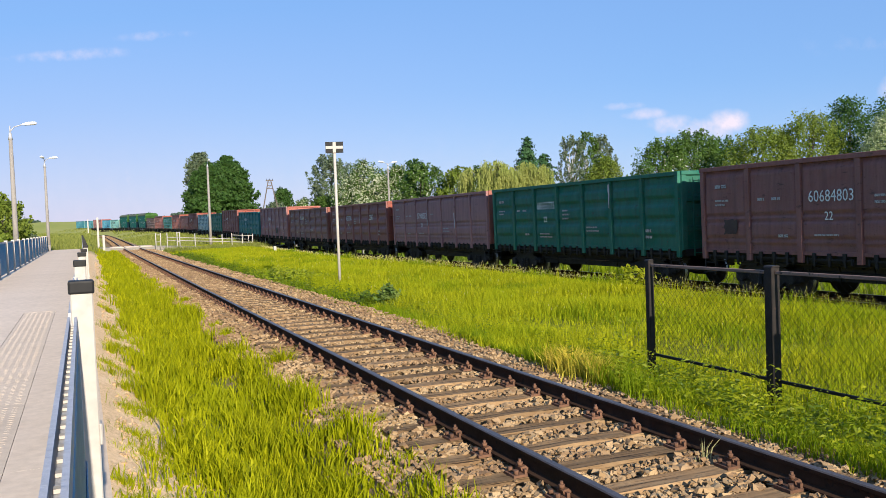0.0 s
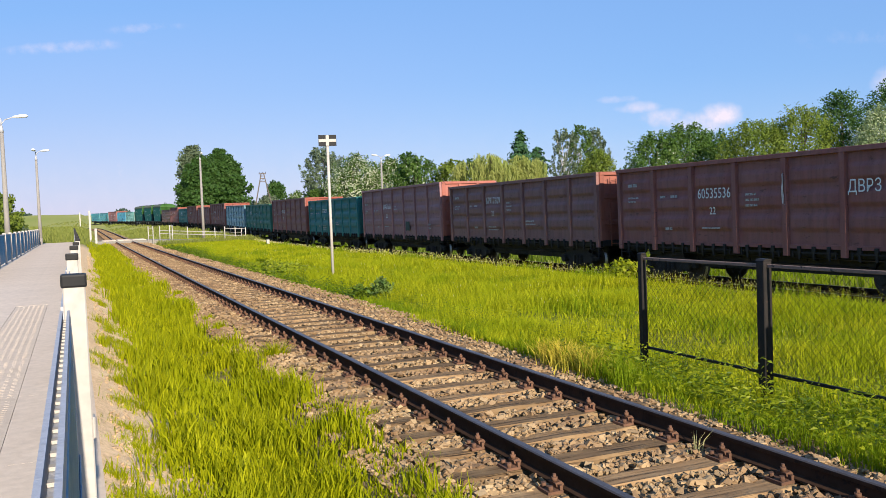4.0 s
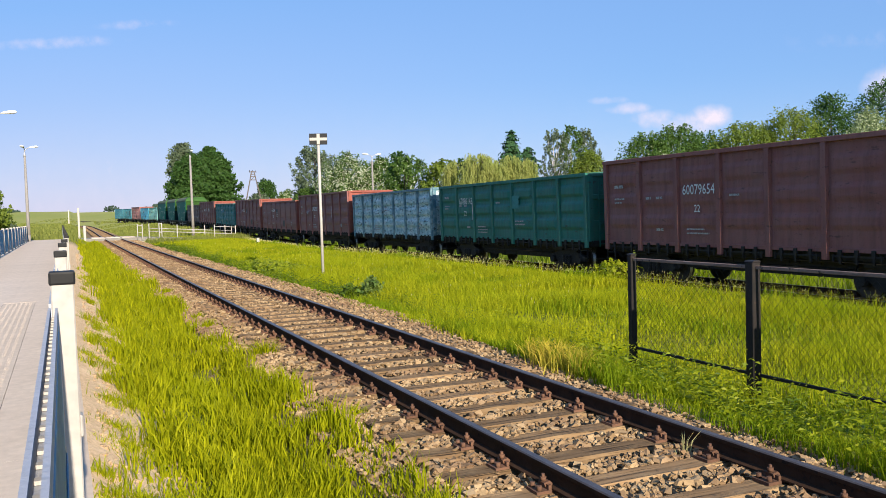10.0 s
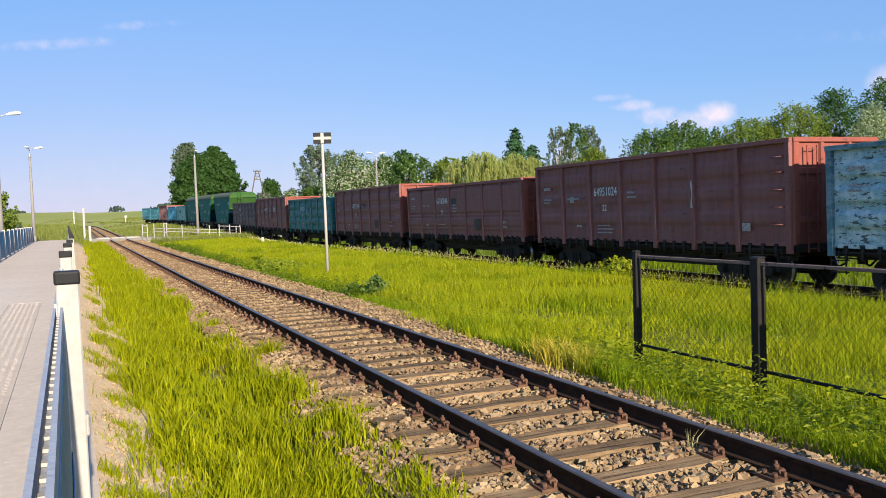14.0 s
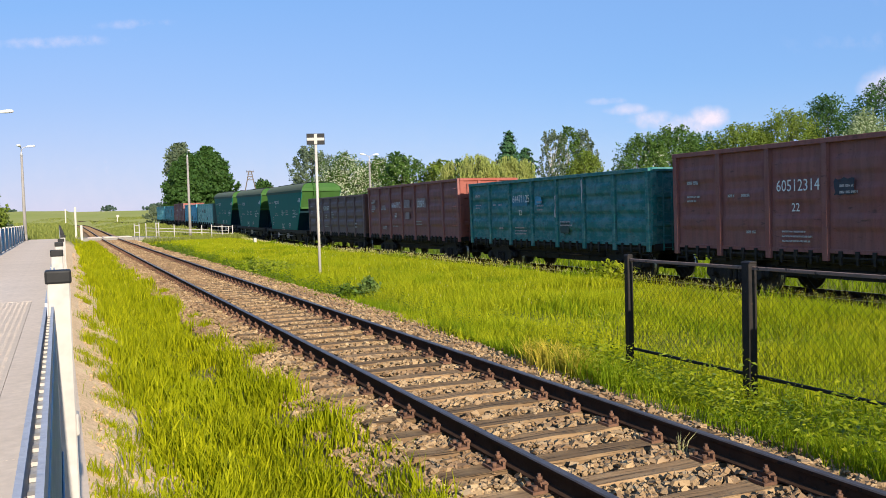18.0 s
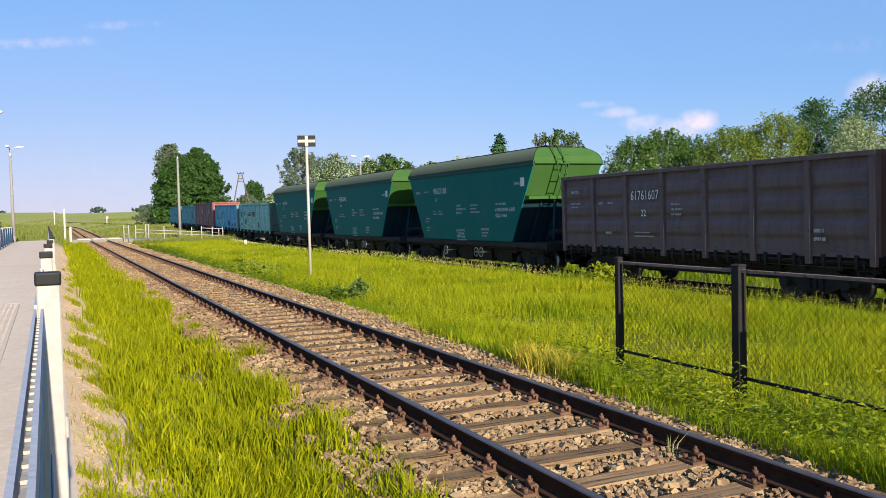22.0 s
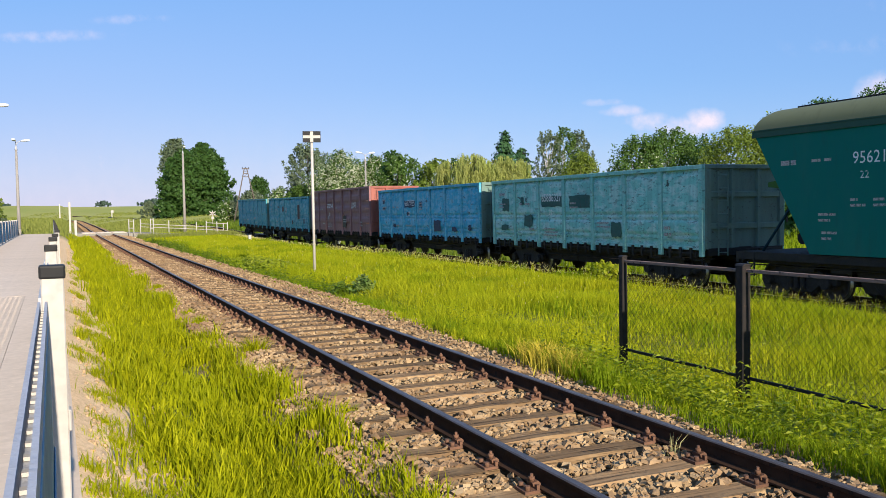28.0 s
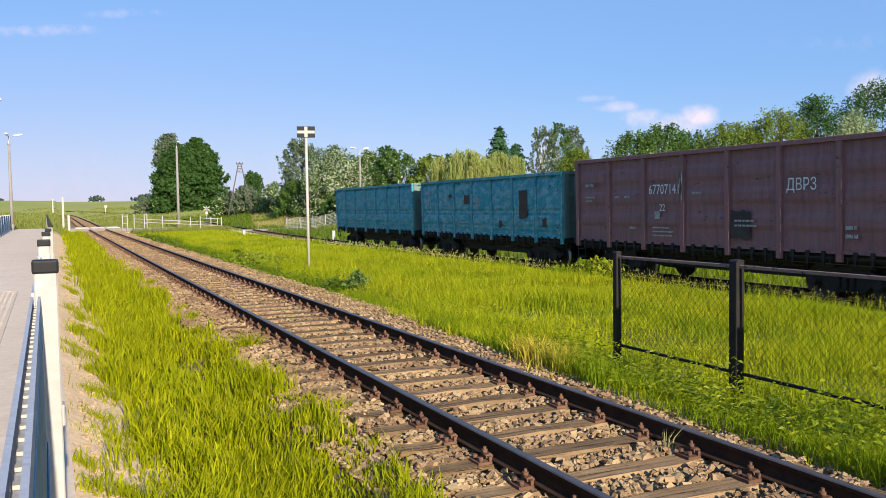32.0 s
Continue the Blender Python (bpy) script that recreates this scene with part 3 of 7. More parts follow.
def side_wall(wagon, s, top, panel, post):
    """A side of the open wagon: seven pressed panels between posts, a top tube and a bottom rail with hatch gear."""
    turn = pose(s * 1.50, 0, 0, 0, 0, 0 if s < 0 else 180)
    bm = bmesh.new()
    box(bm, -0.03, 0.03, -6.37, 6.37, 1.17, 1.27)
    box(bm, 0.03, 0.045, -6.36, 6.36, 1.27, top - 0.12)
    wall = part("side_wall", bm, M["paint"], wagon)
    wall.matrix_basis = turn
    for a, b in zip(POSTS, POSTS[1:]):
        part("panel", panel, None, wall).matrix_basis = pose(0, (a + b) / 2, 0)
    for y in POSTS:
        part("post", post, None, wall).matrix_basis = pose(0, y, 0)
    bm = bmesh.new()
    box(bm, -0.11, 0.06, -6.39, 6.39, top - 0.12, top)
    part("top_chord", soften(bm, 0.006), M["paint"], wall)
    for a, b in zip(POSTS, POSTS[1:]):
        part("hatch_latch", LATCH, None, wall, "sooty hatch hinges and latch bar").matrix_basis = pose(0, (a + b) / 2, -0.1)
    for z in ((1.75, 2.2, 2.65, 3.1, 3.5) if top > 3.8 else ()):
        bm = bmesh.new()
        bent(bm, [(0.0, -6.12, z), (-0.10, -6.12, z - 0.02), (-0.10, -5.72, z - 0.02), (0.0, -5.72, z)], 0.013, 6)
        part("grab_rung", bm, M["paint"], wall)
    return wall


def end_wall(wagon, s, top):
    turn = pose(0, s * 6.37, 0, 0, 0, 0 if s < 0 else 180)
    bm = bmesh.new()
    box(bm, -1.49, 1.49, 0.0, 0.03, 1.2, top - 0.09)
    wall = part("end_wall", bm, M["paint"], wagon)
    wall.matrix_basis = turn
    for x in (-1.40, -0.5, 0.5, 1.40):
        bm = bmesh.new()
        w = 0.11 if abs(x) > 1 else 0.08
        prism(bm, [(x - w, 0.0), (x - w + 0.025, -0.07), (x + w - 0.025, -0.07), (x + w, 0.0)], "z", 1.2, top - 0.11)
        part("post", bm, M["paint"], wall)
    for z in (1.85, top - 0.85):
        bm = bmesh.new()
        box(bm, -1.38, 1.38, -0.06, 0.0, z - 0.09, z + 0.09)
        part("cross_beam", soften(bm, 0.02), M["paint"], wall)
    bm = bmesh.new()
    box(bm, -1.5, 1.5, -0.085, 0.05, top - 0.12, top + 0.01)
    part("top_chord", soften(bm, 0.02), M["paint"], wall)
    bm = bmesh.new()
    for x in (-1.12, -0.78):
        box(bm, x - 0.02, x + 0.02, -0.16, -0.14, 1.0, top - 0.2)
    for i in range(7):
        z = 1.1 + (top - 1.4) / 6 * i
        tube(bm, (-1.12, -0.15, z), (-0.78, -0.15, z), 0.012, seg=5)
    part("ladder", bm, M["paint"], wall)
    return wall


def bogie(wagon, y):
    """A three-piece bogie with two turning wheelsets."""
    bm = bmesh.new()
    box(bm, -1.1, 1.1, -0.2, 0.2, 0.5, 0.82)
    frame_ = part("bogie", soften(bm, 0.03), M["soot"], wagon, "sooty cast steel bogie")
    frame_.matrix_basis = pose(0, y, 0)
    for s in (-1, 1):
        x = s * 1.02
        bm = bmesh.new()
        prism(bm, [(-1.2, 0.42), (-1.2, 0.62), (-0.72, 0.72), (-0.5, 0.88), (0.5, 0.88), (0.72, 0.72), (1.2, 0.62), (1.2, 0.42), (0.75, 0.48), (0.45, 0.22), (-0.45, 0.22), (-0.75, 0.48)], "x", x - 0.08, x + 0.08)
        part("side_frame", soften(bm, 0.02), M["soot"], frame_)
        for q in (-0.92, 0.92):
            bm = bmesh.new()
            tube(bm, (x - s * 0.1, q, WHEEL), (x + s * 0.2, q, WHEEL), 0.14, seg=12)
            part("axle_box", bm, M["soot"], frame_)
        for q in (-0.2, 0.0, 0.2):
            bm = bmesh.new()
            wheel_shape(bm, [(0.075 * (i // 2) + 0.04 * (i % 2), 0.085 if i % 2 else 0.06) for i in range(10)], 0.0, 8)
            sp = part("spring", bm, M["soot"], frame_)
            sp.matrix_basis = pose(x + s * 0.1, q, 0.28, 0, -90, 0)
    for q in (-0.925, 0.925):
        ob = part("wheelset", WHEELSET, None, frame_, "steel wheels with worn bright treads")
        ob.matrix_basis = pose(0, q, WHEEL)
    return frame_


def wheelset_mesh():
    bm = bmesh.new()
    tube(bm, (-1.1, 0, 0), (1.1, 0, 0), 0.085, seg=12)
    for s in (-1, 1):
        wheel_shape(bm, [(s * -0.065, 0.51), (s * -0.035, 0.51), (s * -0.03, 0.475), (s * 0.065, 0.465), (s * 0.065, 0.40), (s * 0.02, 0.37), (s * 0.0, 0.16), (s * 0.06, 0.13), (s * 0.06, 0.09)], s * 0.795)
        for i in range(4):
            t = math.pi / 2 * i + 0.3
            tube(bm, (s * 0.80, 0.25 * math.cos(t), 0.25 * math.sin(t)), (s * 0.845, 0.25 * math.cos(t), 0.25 * math.sin(t)), 0.03, seg=6)
    me = mesh_of("wheelset", bm, M["wheel"], M["tread"])
    for f in me.polygons:
        if f.center.x and 0.455 < math.hypot(f.center.y, f.center.z) < 0.472 and abs(f.normal.x) < 0.5:
            f.material_index = 1
    return me


def coupler(wagon, s, reach):
    bm = bmesh.new()
    box(bm, -0.11, 0.11, 0.0, 0.55, 0.95, 1.17)
    prism(bm, [(-0.16, 0.40), (-0.19, 0.58), (-0.05, 0.66), (0.05, 0.60), (0.18, 0.66), (0.17, 0.40)], "z", 0.90, 1.22)
    c = part("coupler", soften(bm, 0.02), M["soot"], wagon, "cast steel automatic coupler")
    c.matrix_basis = pose(0, s * reach, 0, 0, 0, 0 if s > 0 else 180)
    bm = bmesh.new()
    bent(bm, [(0.35, -0.05, 1.0), (0.36, 0.16, 0.8), (0.34, 0.38, 0.6), (0.28, 0.6, 0.72)], 0.028)
    part("air_hose", bm, M["black"], c)


def underframe(wagon, half, z):
    bm = bmesh.new()
    box(bm, -0.22, 0.22, -half, half, z - 0.42, z - 0.02)
    for y in (-half + 0.06, -4.32, -1.6, 0.0, 1.6, 4.32, half - 0.06):
        box(bm, -1.42, 1.42, y - 0.08, y + 0.08, z - 0.25, z - 0.04)
    fr = part("underframe", bm, M["soot"], wagon, "sooty steel underframe")
    bm = bmesh.new()
    tube(bm, (-0.75, -2.2, z - 0.52), (-0.75, -0.9, z - 0.52), 0.17, seg=14)
    part("air_tank", bm, M["soot"], fr)
    bm = bmesh.new()
    tube(bm, (-0.5, 1.0, z - 0.5), (-0.5, 1.7, z - 0.5), 0.19, seg=14)
    part("brake_cylinder", bm, M["soot"], fr)
    bm = bmesh.new()
    bent(bm, [(-0.45, -3.4, z - 0.6), (-0.5, -0.7, z - 0.72), (-0.5, 0.9, z - 0.55), (-0.45, 3.4, z - 0.62)], 0.022)
    part("brake_rod", bm, M["soot"], fr)
    bm = bmesh.new()
    tube(bm, (-1.2, -half, z - 0.35), (-1.2, half, z - 0.35), 0.022, seg=5)
    part("air_pipe", bm, M["soot"], fr)
    for y in (-2.7, -1.35, 0.0, 1.35, 2.7):
        bm = bmesh.new()
        prism(bm, [(-1.25, z - 0.06), (1.25, z - 0.06), (1.05, z - 0.42), (0.3, z - 0.62), (-0.3, z - 0.62), (-1.05, z - 0.42)], "y", y - 0.04, y + 0.04)
        part("hatch_bearer", bm, M["soot"], fr)
    bm = bmesh.new()
    for y in (-2.55, -1.53, -0.51, 0.51, 1.53, 2.55):
        prism(bm, [(-1.0, z - 0.06), (-0.9, z - 0.06), (-0.78, z - 0.72 - 0.05 * (y > 0)), (-0.86, z - 0.78)], "y", y - 0.49, y + 0.49)
    box(bm, -1.3, -1.24, -half + 0.1, half - 0.1, z - 0.3, z - 0.03)
    for y in (-4.9, -3.8, 3.8, 4.9):
        box(bm, -1.2, -0.95, y - 0.3, y + 0.3, z - 0.45, z - 0.2)
    for y in (-5.9, -3.0, 3.0, 5.9):
        box(bm, -0.98, -0.9, y - 0.12, y + 0.12, z - 0.5, z - 0.08)
    tube(bm, (-0.92, -3.0, z - 0.57), (-0.92, 3.0, z - 0.57), 0.035, seg=6)
    part("hatch_gear", bm, M["soot"], fr)
    for y in (-half + 0.12, half - 0.55):
        bm = bmesh.new()
        for q in (0.0, 0.42):
            box(bm, -1.52, -1.49, y + q, y + q + 0.03, 0.55, z - 0.05)
        for q in (0.58, 0.86):
            box(bm, -1.52, -1.40, y, y + 0.45, q, q + 0.025)
        part("step", bm, M["soot"], fr)
    return fr


def open_wagon(top, plain=False):
    wagon = empty("gondola_wagon", "open freight wagon", "freight wagon", "train of freight wagons")
    panel, post = panel_mesh(top, plain), post_mesh(top)
    for s in (-1, 1):
        side_wall(wagon, s, top, panel, post), end_wall(wagon, s, top)
    bm = bmesh.new()
    box(bm, -1.46, 1.46, -6.34, 6.34, 1.26, 1.31)
    part("floor", bm, M["soot"], wagon)
    underframe(wagon, 6.42, 1.26)
    for y in (-4.325, 4.325):
        bogie(wagon, y)
    for s in (-1, 1):
        coupler(wagon, s, 6.36)
    return wagon


LATCH, WHEELSET = latch_mesh(), wheelset_mesh()
TALL = {5, 7, 10, 12, 14, 18}
FLAT = {0, 2, 11, 16, 17, 19, 20}
RED, VIOLET, DARKRED = (0.25, 0.088, 0.077), (0.31, 0.142, 0.14), (0.235, 0.09, 0.078)
GREEN, PINE, MOSS, ICE, TEAL, BLUE, AZURE = (0.003, 0.125, 0.08), (0.008, 0.16, 0.155), (0.018, 0.16, 0.12), (0.32, 0.49, 0.52), (0.20, 0.53, 0.48), (0.03, 0.38, 0.57), (0.02, 0.29, 0.36)
SOOTY, UMBER = (0.15, 0.09, 0.086), (0.235, 0.105, 0.094)
# rear edge of the body at the middle of the clip, colour, words on it
OPEN = [
    (-127.86, DARKRED, "60684803", "dull dark red"), (-114.1, GREEN, "68685775", "bottle green"), (-100.72, VIOLET, "57903502", "purplish brown"),
    (-86.81, RED, "60535536", "red-brown"), (-72.85, UMBER, "67917609", "dark purplish brown"), (-58.93, VIOLET, "63451666", "brown"),
    (-45.02, PINE, "63280291", "sea green"), (-31.18, RED, "60079654", "rust red"), (-17.34, MOSS, "67886143", "dark moss green"),
    (-3.48, ICE, "", "pale grey-blue, worn"), (10.38, RED, "64951024", "rust red"), (24.29, RED, "65180046", "red-brown"),
    (38.20, RED, "60512314", "red-brown"), (52.12, PINE, "64471125", "faded sea green"), (66.07, RED, "60667912", "rust red"),
    (79.73, SOOTY, "61761607", "soot-darkened brown"), (138.44, TEAL, "65886327", "pale turquoise, patched"), (152.38, BLUE, "66179755", "bright blue"),
    (166.7, (0.27, 0.118, 0.118), "67707141", "dark red"), (180.32, AZURE, "", "blue, stained"), (194.26, AZURE, "", "blue"),
]
TRAIN = []


def paint(ob, colour, wear):
    """Sets the paint's colour and how worn it is (by the colour's alpha)."""
    for o in (ob, *ob.children_recursive):
        o.color = (*colour, 1.0 - wear)
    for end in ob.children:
        if end.name.startswith("end_wall"):  # light put into the ends' colour: red ones warmed as by sun, others dimmed
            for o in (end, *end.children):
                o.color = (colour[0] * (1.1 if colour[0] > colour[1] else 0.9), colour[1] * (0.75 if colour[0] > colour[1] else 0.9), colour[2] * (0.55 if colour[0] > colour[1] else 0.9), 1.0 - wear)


def on_side(y, z, x=-1.59):
    """The pose of a line of letters on the side that faces the platform; y is where it begins, at its far end."""
    return Matrix.Translation((x, y, z)) @ Matrix(((0, 0, -1, 0), (-1, 0, 0, 0), (0, 1, 0, 0), (0, 0, 0, 1)))


def bars(parent, y, z, widths, size, gap, x=-1.588, material=None):
    """Lines of small writing as plain bars."""
    size *= 0.75
    key = ("bars", tuple(widths), size, gap)
    if key not in TEXTS:
        bm = bmesh.new()
        for i, w in enumerate(widths):
            u = 0.0
            while u < w:
                k = min(size * 2.6, w - u)
                box(bm, u, u + k * 0.86, -i * gap, -i * gap + size, -0.001, 0.001)
                u += k
        TEXTS[key] = mesh_of("small_writing", bm, material or M["faint_lettering"])
    ob = new("small_writing", TEXTS[key])
    ob.parent, ob.matrix_basis = parent, on_side(y, z, x)
    return tagged(ob, kind="stuff")


def patch(parent, y0, y1, z0, z1, colour, x=-1.582, label="dark repainted patch"):
    bm = bmesh.new()
    w, h, r = abs(y1 - y0), z1 - z0, random.Random(int(y0 * 100 + z0 * 10))
    rim = [(i / 6, 0.0) for i in range(6)] + [(1.0, i / 4) for i in range(4)] + [(1 - i / 6, 1.0) for i in range(6)] + [(0.0, 1 - i / 4) for i in range(4)]
    pts = [(w * u + r.uniform(-0.035, 0.035), h * v + r.uniform(-0.03, 0.03)) for u, v in rim]
    bm.faces.new([bm.verts.new((u, v, 0)) for u, v in pts])
    ob = part("paint_patch", bm, M["paint"], parent, label)
    ob.matrix_basis, ob.color = on_side(max(y0, y1), z0, x), (*colour, 1.0)


def wagon_signs(w, i, number):
    """Numbers, words and small writing on the side towards the platform."""
    r = random.Random(i * 7 + 1)
    p2 = 1.35 if i == 8 else 0.0
    dz = {0: -0.19, 1: -0.05, 2: -0.22, 3: -0.16, 6: -0.05}.get(i, 0.0)
    if number:
        lettering(number, 0.42, w, on_side(2.38 + p2 * 1.28, 2.70 + dz), "white painted wagon number", None, 1.36, "wagon_number")
        lettering("22", 0.30, w, on_side(1.88 + p2 * 1.28, 2.19 + dz * 0.7), "", None, 0.26, "country_code")
    bars(w, 5.75, 3.0, [0.5], 0.13, 0.2)
    bars(w, 5.75, 2.62, [0.55, 0.4], 0.07, 0.12)
    bars(w, 4.1, 2.6, [0.25], 0.1, 0.2), bars(w, 3.6, 2.6, [0.32], 0.1, 0.2)
    bars(w, r.uniform(3.3, 3.9), 1.62, [0.35], 0.1, 0.2)
    bars(w, 2.2, 1.66, [0.75, 0.95, 0.9][: r.randint(1, 3)], 0.06, 0.12)
    bars(w, 0.45, r.uniform(2.5, 2.8), [0.4, 0.5, 0.45][: r.randint(1, 3)], 0.08, 0.15)
    if r.random() < 0.6:
        bars(w, -1.2, 1.9, [0.7, 0.8], 0.07, 0.13)
    if r.random() < 0.5:
        bars(w, -4.7, 1.75, [0.3, 0.35], 0.12, 0.2)
    if i in (3, 14, 18):
        lettering("ДВРЗ", 0.42, w, on_side({18: -2.95, 14: -1.4}.get(i, -2.85), 2.70 + dz), "white stencilled repair letters", None, 0.92, "stencilled_letters")
    for y, z in {1: [(-2.7, 2.6)], 2: [(0.9, 2.1), (-2.7, 1.9)], 3: [(-0.9, 2.3)], 8: [(2.7, 2.0)], 10: [(-2.7, 2.2)], 13: [(-0.9, 2.1), (-2.7, 2.6)], 18: [(0.9, 2.5)]}.get(i, ()):
        patch(w, y + 0.03, y - 0.03, z, z + 0.8, (0.55, 0.5, 0.49), x=-1.606, label="pale upright streak on a post")
    if i == 0:
        patch(w, 5.4, 4.9, 1.7, 2.1, (0.05, 0.025, 0.022))
    if i == 14:
        for a in ((5.6, 5.05, 3.0, 3.22), (5.65, 5.1, 2.62, 2.9), (4.05, 3.4, 2.62, 2.85), (0.5, -0.3, 2.68, 3.1), (0.35, -0.25, 2.05, 2.42), (2.0, 1.75, 2.1, 2.3), (3.9, 3.3, 1.5, 1.66), (-1.3, -2.5, 2.66, 3.12)):
            patch(w, *a, (0.30, 0.21, 0.20), x=-1.58, label="pale faded paint patch")
    if i == 5:
        patch(w, -1.3, -1.9, 1.45, 1.95, (0.03, 0.05, 0.04))
    if i == 8:
        patch(w, -0.95, -1.55, 2.45, 2.95, (0.03, 0.22, 0.2), label="light green repainted square")
    if i == 10:
        bars(w, 3.9, 2.5, [0.3], 0.28, 0.3), bars(w, -4.7, 1.55, [0.35], 0.3, 0.3)
    if i in (12, 11):
        patch(w, 0.6, 0.05, 2.55, 2.95, (0.03, 0.035, 0.055)), patch(w, -1.9, -2.5, 1.45, 1.95, (0.05, 0.035, 0.035))
    if i == 13:
        patch(w, 2.4, 1.2, 2.55, 2.95, (0.03, 0.2, 0.28)), patch(w, 0.6, 0.1, 2.6, 2.9, (0.05, 0.3, 0.45))
        patch(w, -1.2, -1.8, 1.5, 1.9, (0.01, 0.05, 0.05))
    if i == 16:
        for a in ((5.5, 4.95, 2.35, 2.87), (3.7, 3.1, 1.76, 2.2), (2.4, 0.95, 2.5, 2.9), (0.5, -0.8, 2.45, 2.88), (5.6, 5.0, 1.6, 1.8), (-2.0, -2.55, 1.47, 1.95), (4.0, 3.75, 2.6, 2.9)):
            patch(w, *a, (0.01, 0.085, 0.075))
    if i == 17:
        for a in ((2.45, 1.0, 2.62, 2.95), (5.7, 5.4, 2.85, 3.05), (5.75, 5.3, 2.5, 2.68), (0.4, 0.1, 2.6, 2.9), (4.1, 3.7, 1.55, 1.75), (2.1, 1.8, 2.2, 2.38), (-1.4, -2.2, 1.42, 1.95), (-3.5, -4.0, 1.45, 1.65), (-5.2, -5.5, 1.5, 1.75)):
            patch(w, *a, (0.012, 0.03, 0.075))
    if i == 19:
        for a in ((1.6, 1.1, 2.5, 2.9), (-3.3, -3.9, 1.9, 3.0), (-1.6, -1.9, 1.5, 1.8), (3.2, 2.6, 2.8, 2.95), (-5.0, -5.3, 1.6, 1.9)):
            patch(w, *a, (0.05, 0.02, 0.018), label="rust-brown worn patch")
    if i == 18:
        patch(w, -1.05, -1.75, 1.45, 2.2, (0.03, 0.022, 0.022))
        bars(w, 2.1, 1.95, [0.3], 0.3, 0.3)


low, high, flat = open_wagon(3.62), open_wagon(3.94), open_wagon(3.62, True)
wagons = [{0: flat, 1: low, 5: high}.get(i) or copy_thing(high if i in TALL else flat if i in FLAT else low, pose(0, 0, 0)) for i in range(len(OPEN))]
for i, (w, (rear, colour, number, words)) in enumerate(zip(wagons, OPEN)):
    tagged(w, words + " open freight wagon with ribbed steel sides")
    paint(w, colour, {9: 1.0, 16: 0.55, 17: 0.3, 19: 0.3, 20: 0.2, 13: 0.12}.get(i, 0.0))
    if i in (16, 17, 19, 20):
        for o in w.children_recursive:
            if o.name.startswith(("post", "top_chord")) and o.parent.name.startswith("side"):
                o.color = (*(c * 0.92 for c in colour), 0.8)
            elif o.name.startswith("end_wall") or o.parent.name.startswith("end_wall"):
                o.color = (0.12, 0.20, 0.17, 1.0)
    if i == 9:
        for o in w.children_recursive:
            if o.name.startswith(("post", "top_chord")):
                o.color = (0.08, 0.19, 0.24, 0.7)
    wagon_signs(w, i, number)
    TRAIN.append((w, rear - 6.37, 4.325))



# ---- grain hopper wagons ----
# HOP_SIDE is bluish for shade, HOP_END yellowish for sun: light put into colour.
HOP_SIDE, HOP_END, HOP_ROOF, HOP_EAVE = (0.004, 0.135, 0.112), (0.042, 0.105, 0.024), (0.135, 0.15, 0.085), (0.035, 0.085, 0.065)

# roof outline: across, up, and how far its ends slope in
HIP = [(-0.85 - 0.73 * math.cos(t), 4.36 + 0.56 * math.sin(t), 0.42 * math.sin(t) ** 2) for t in (math.pi / 14 * i for i in range(8))]
HIP += [(-x, z, d) for x, z, d in HIP[::-1]]


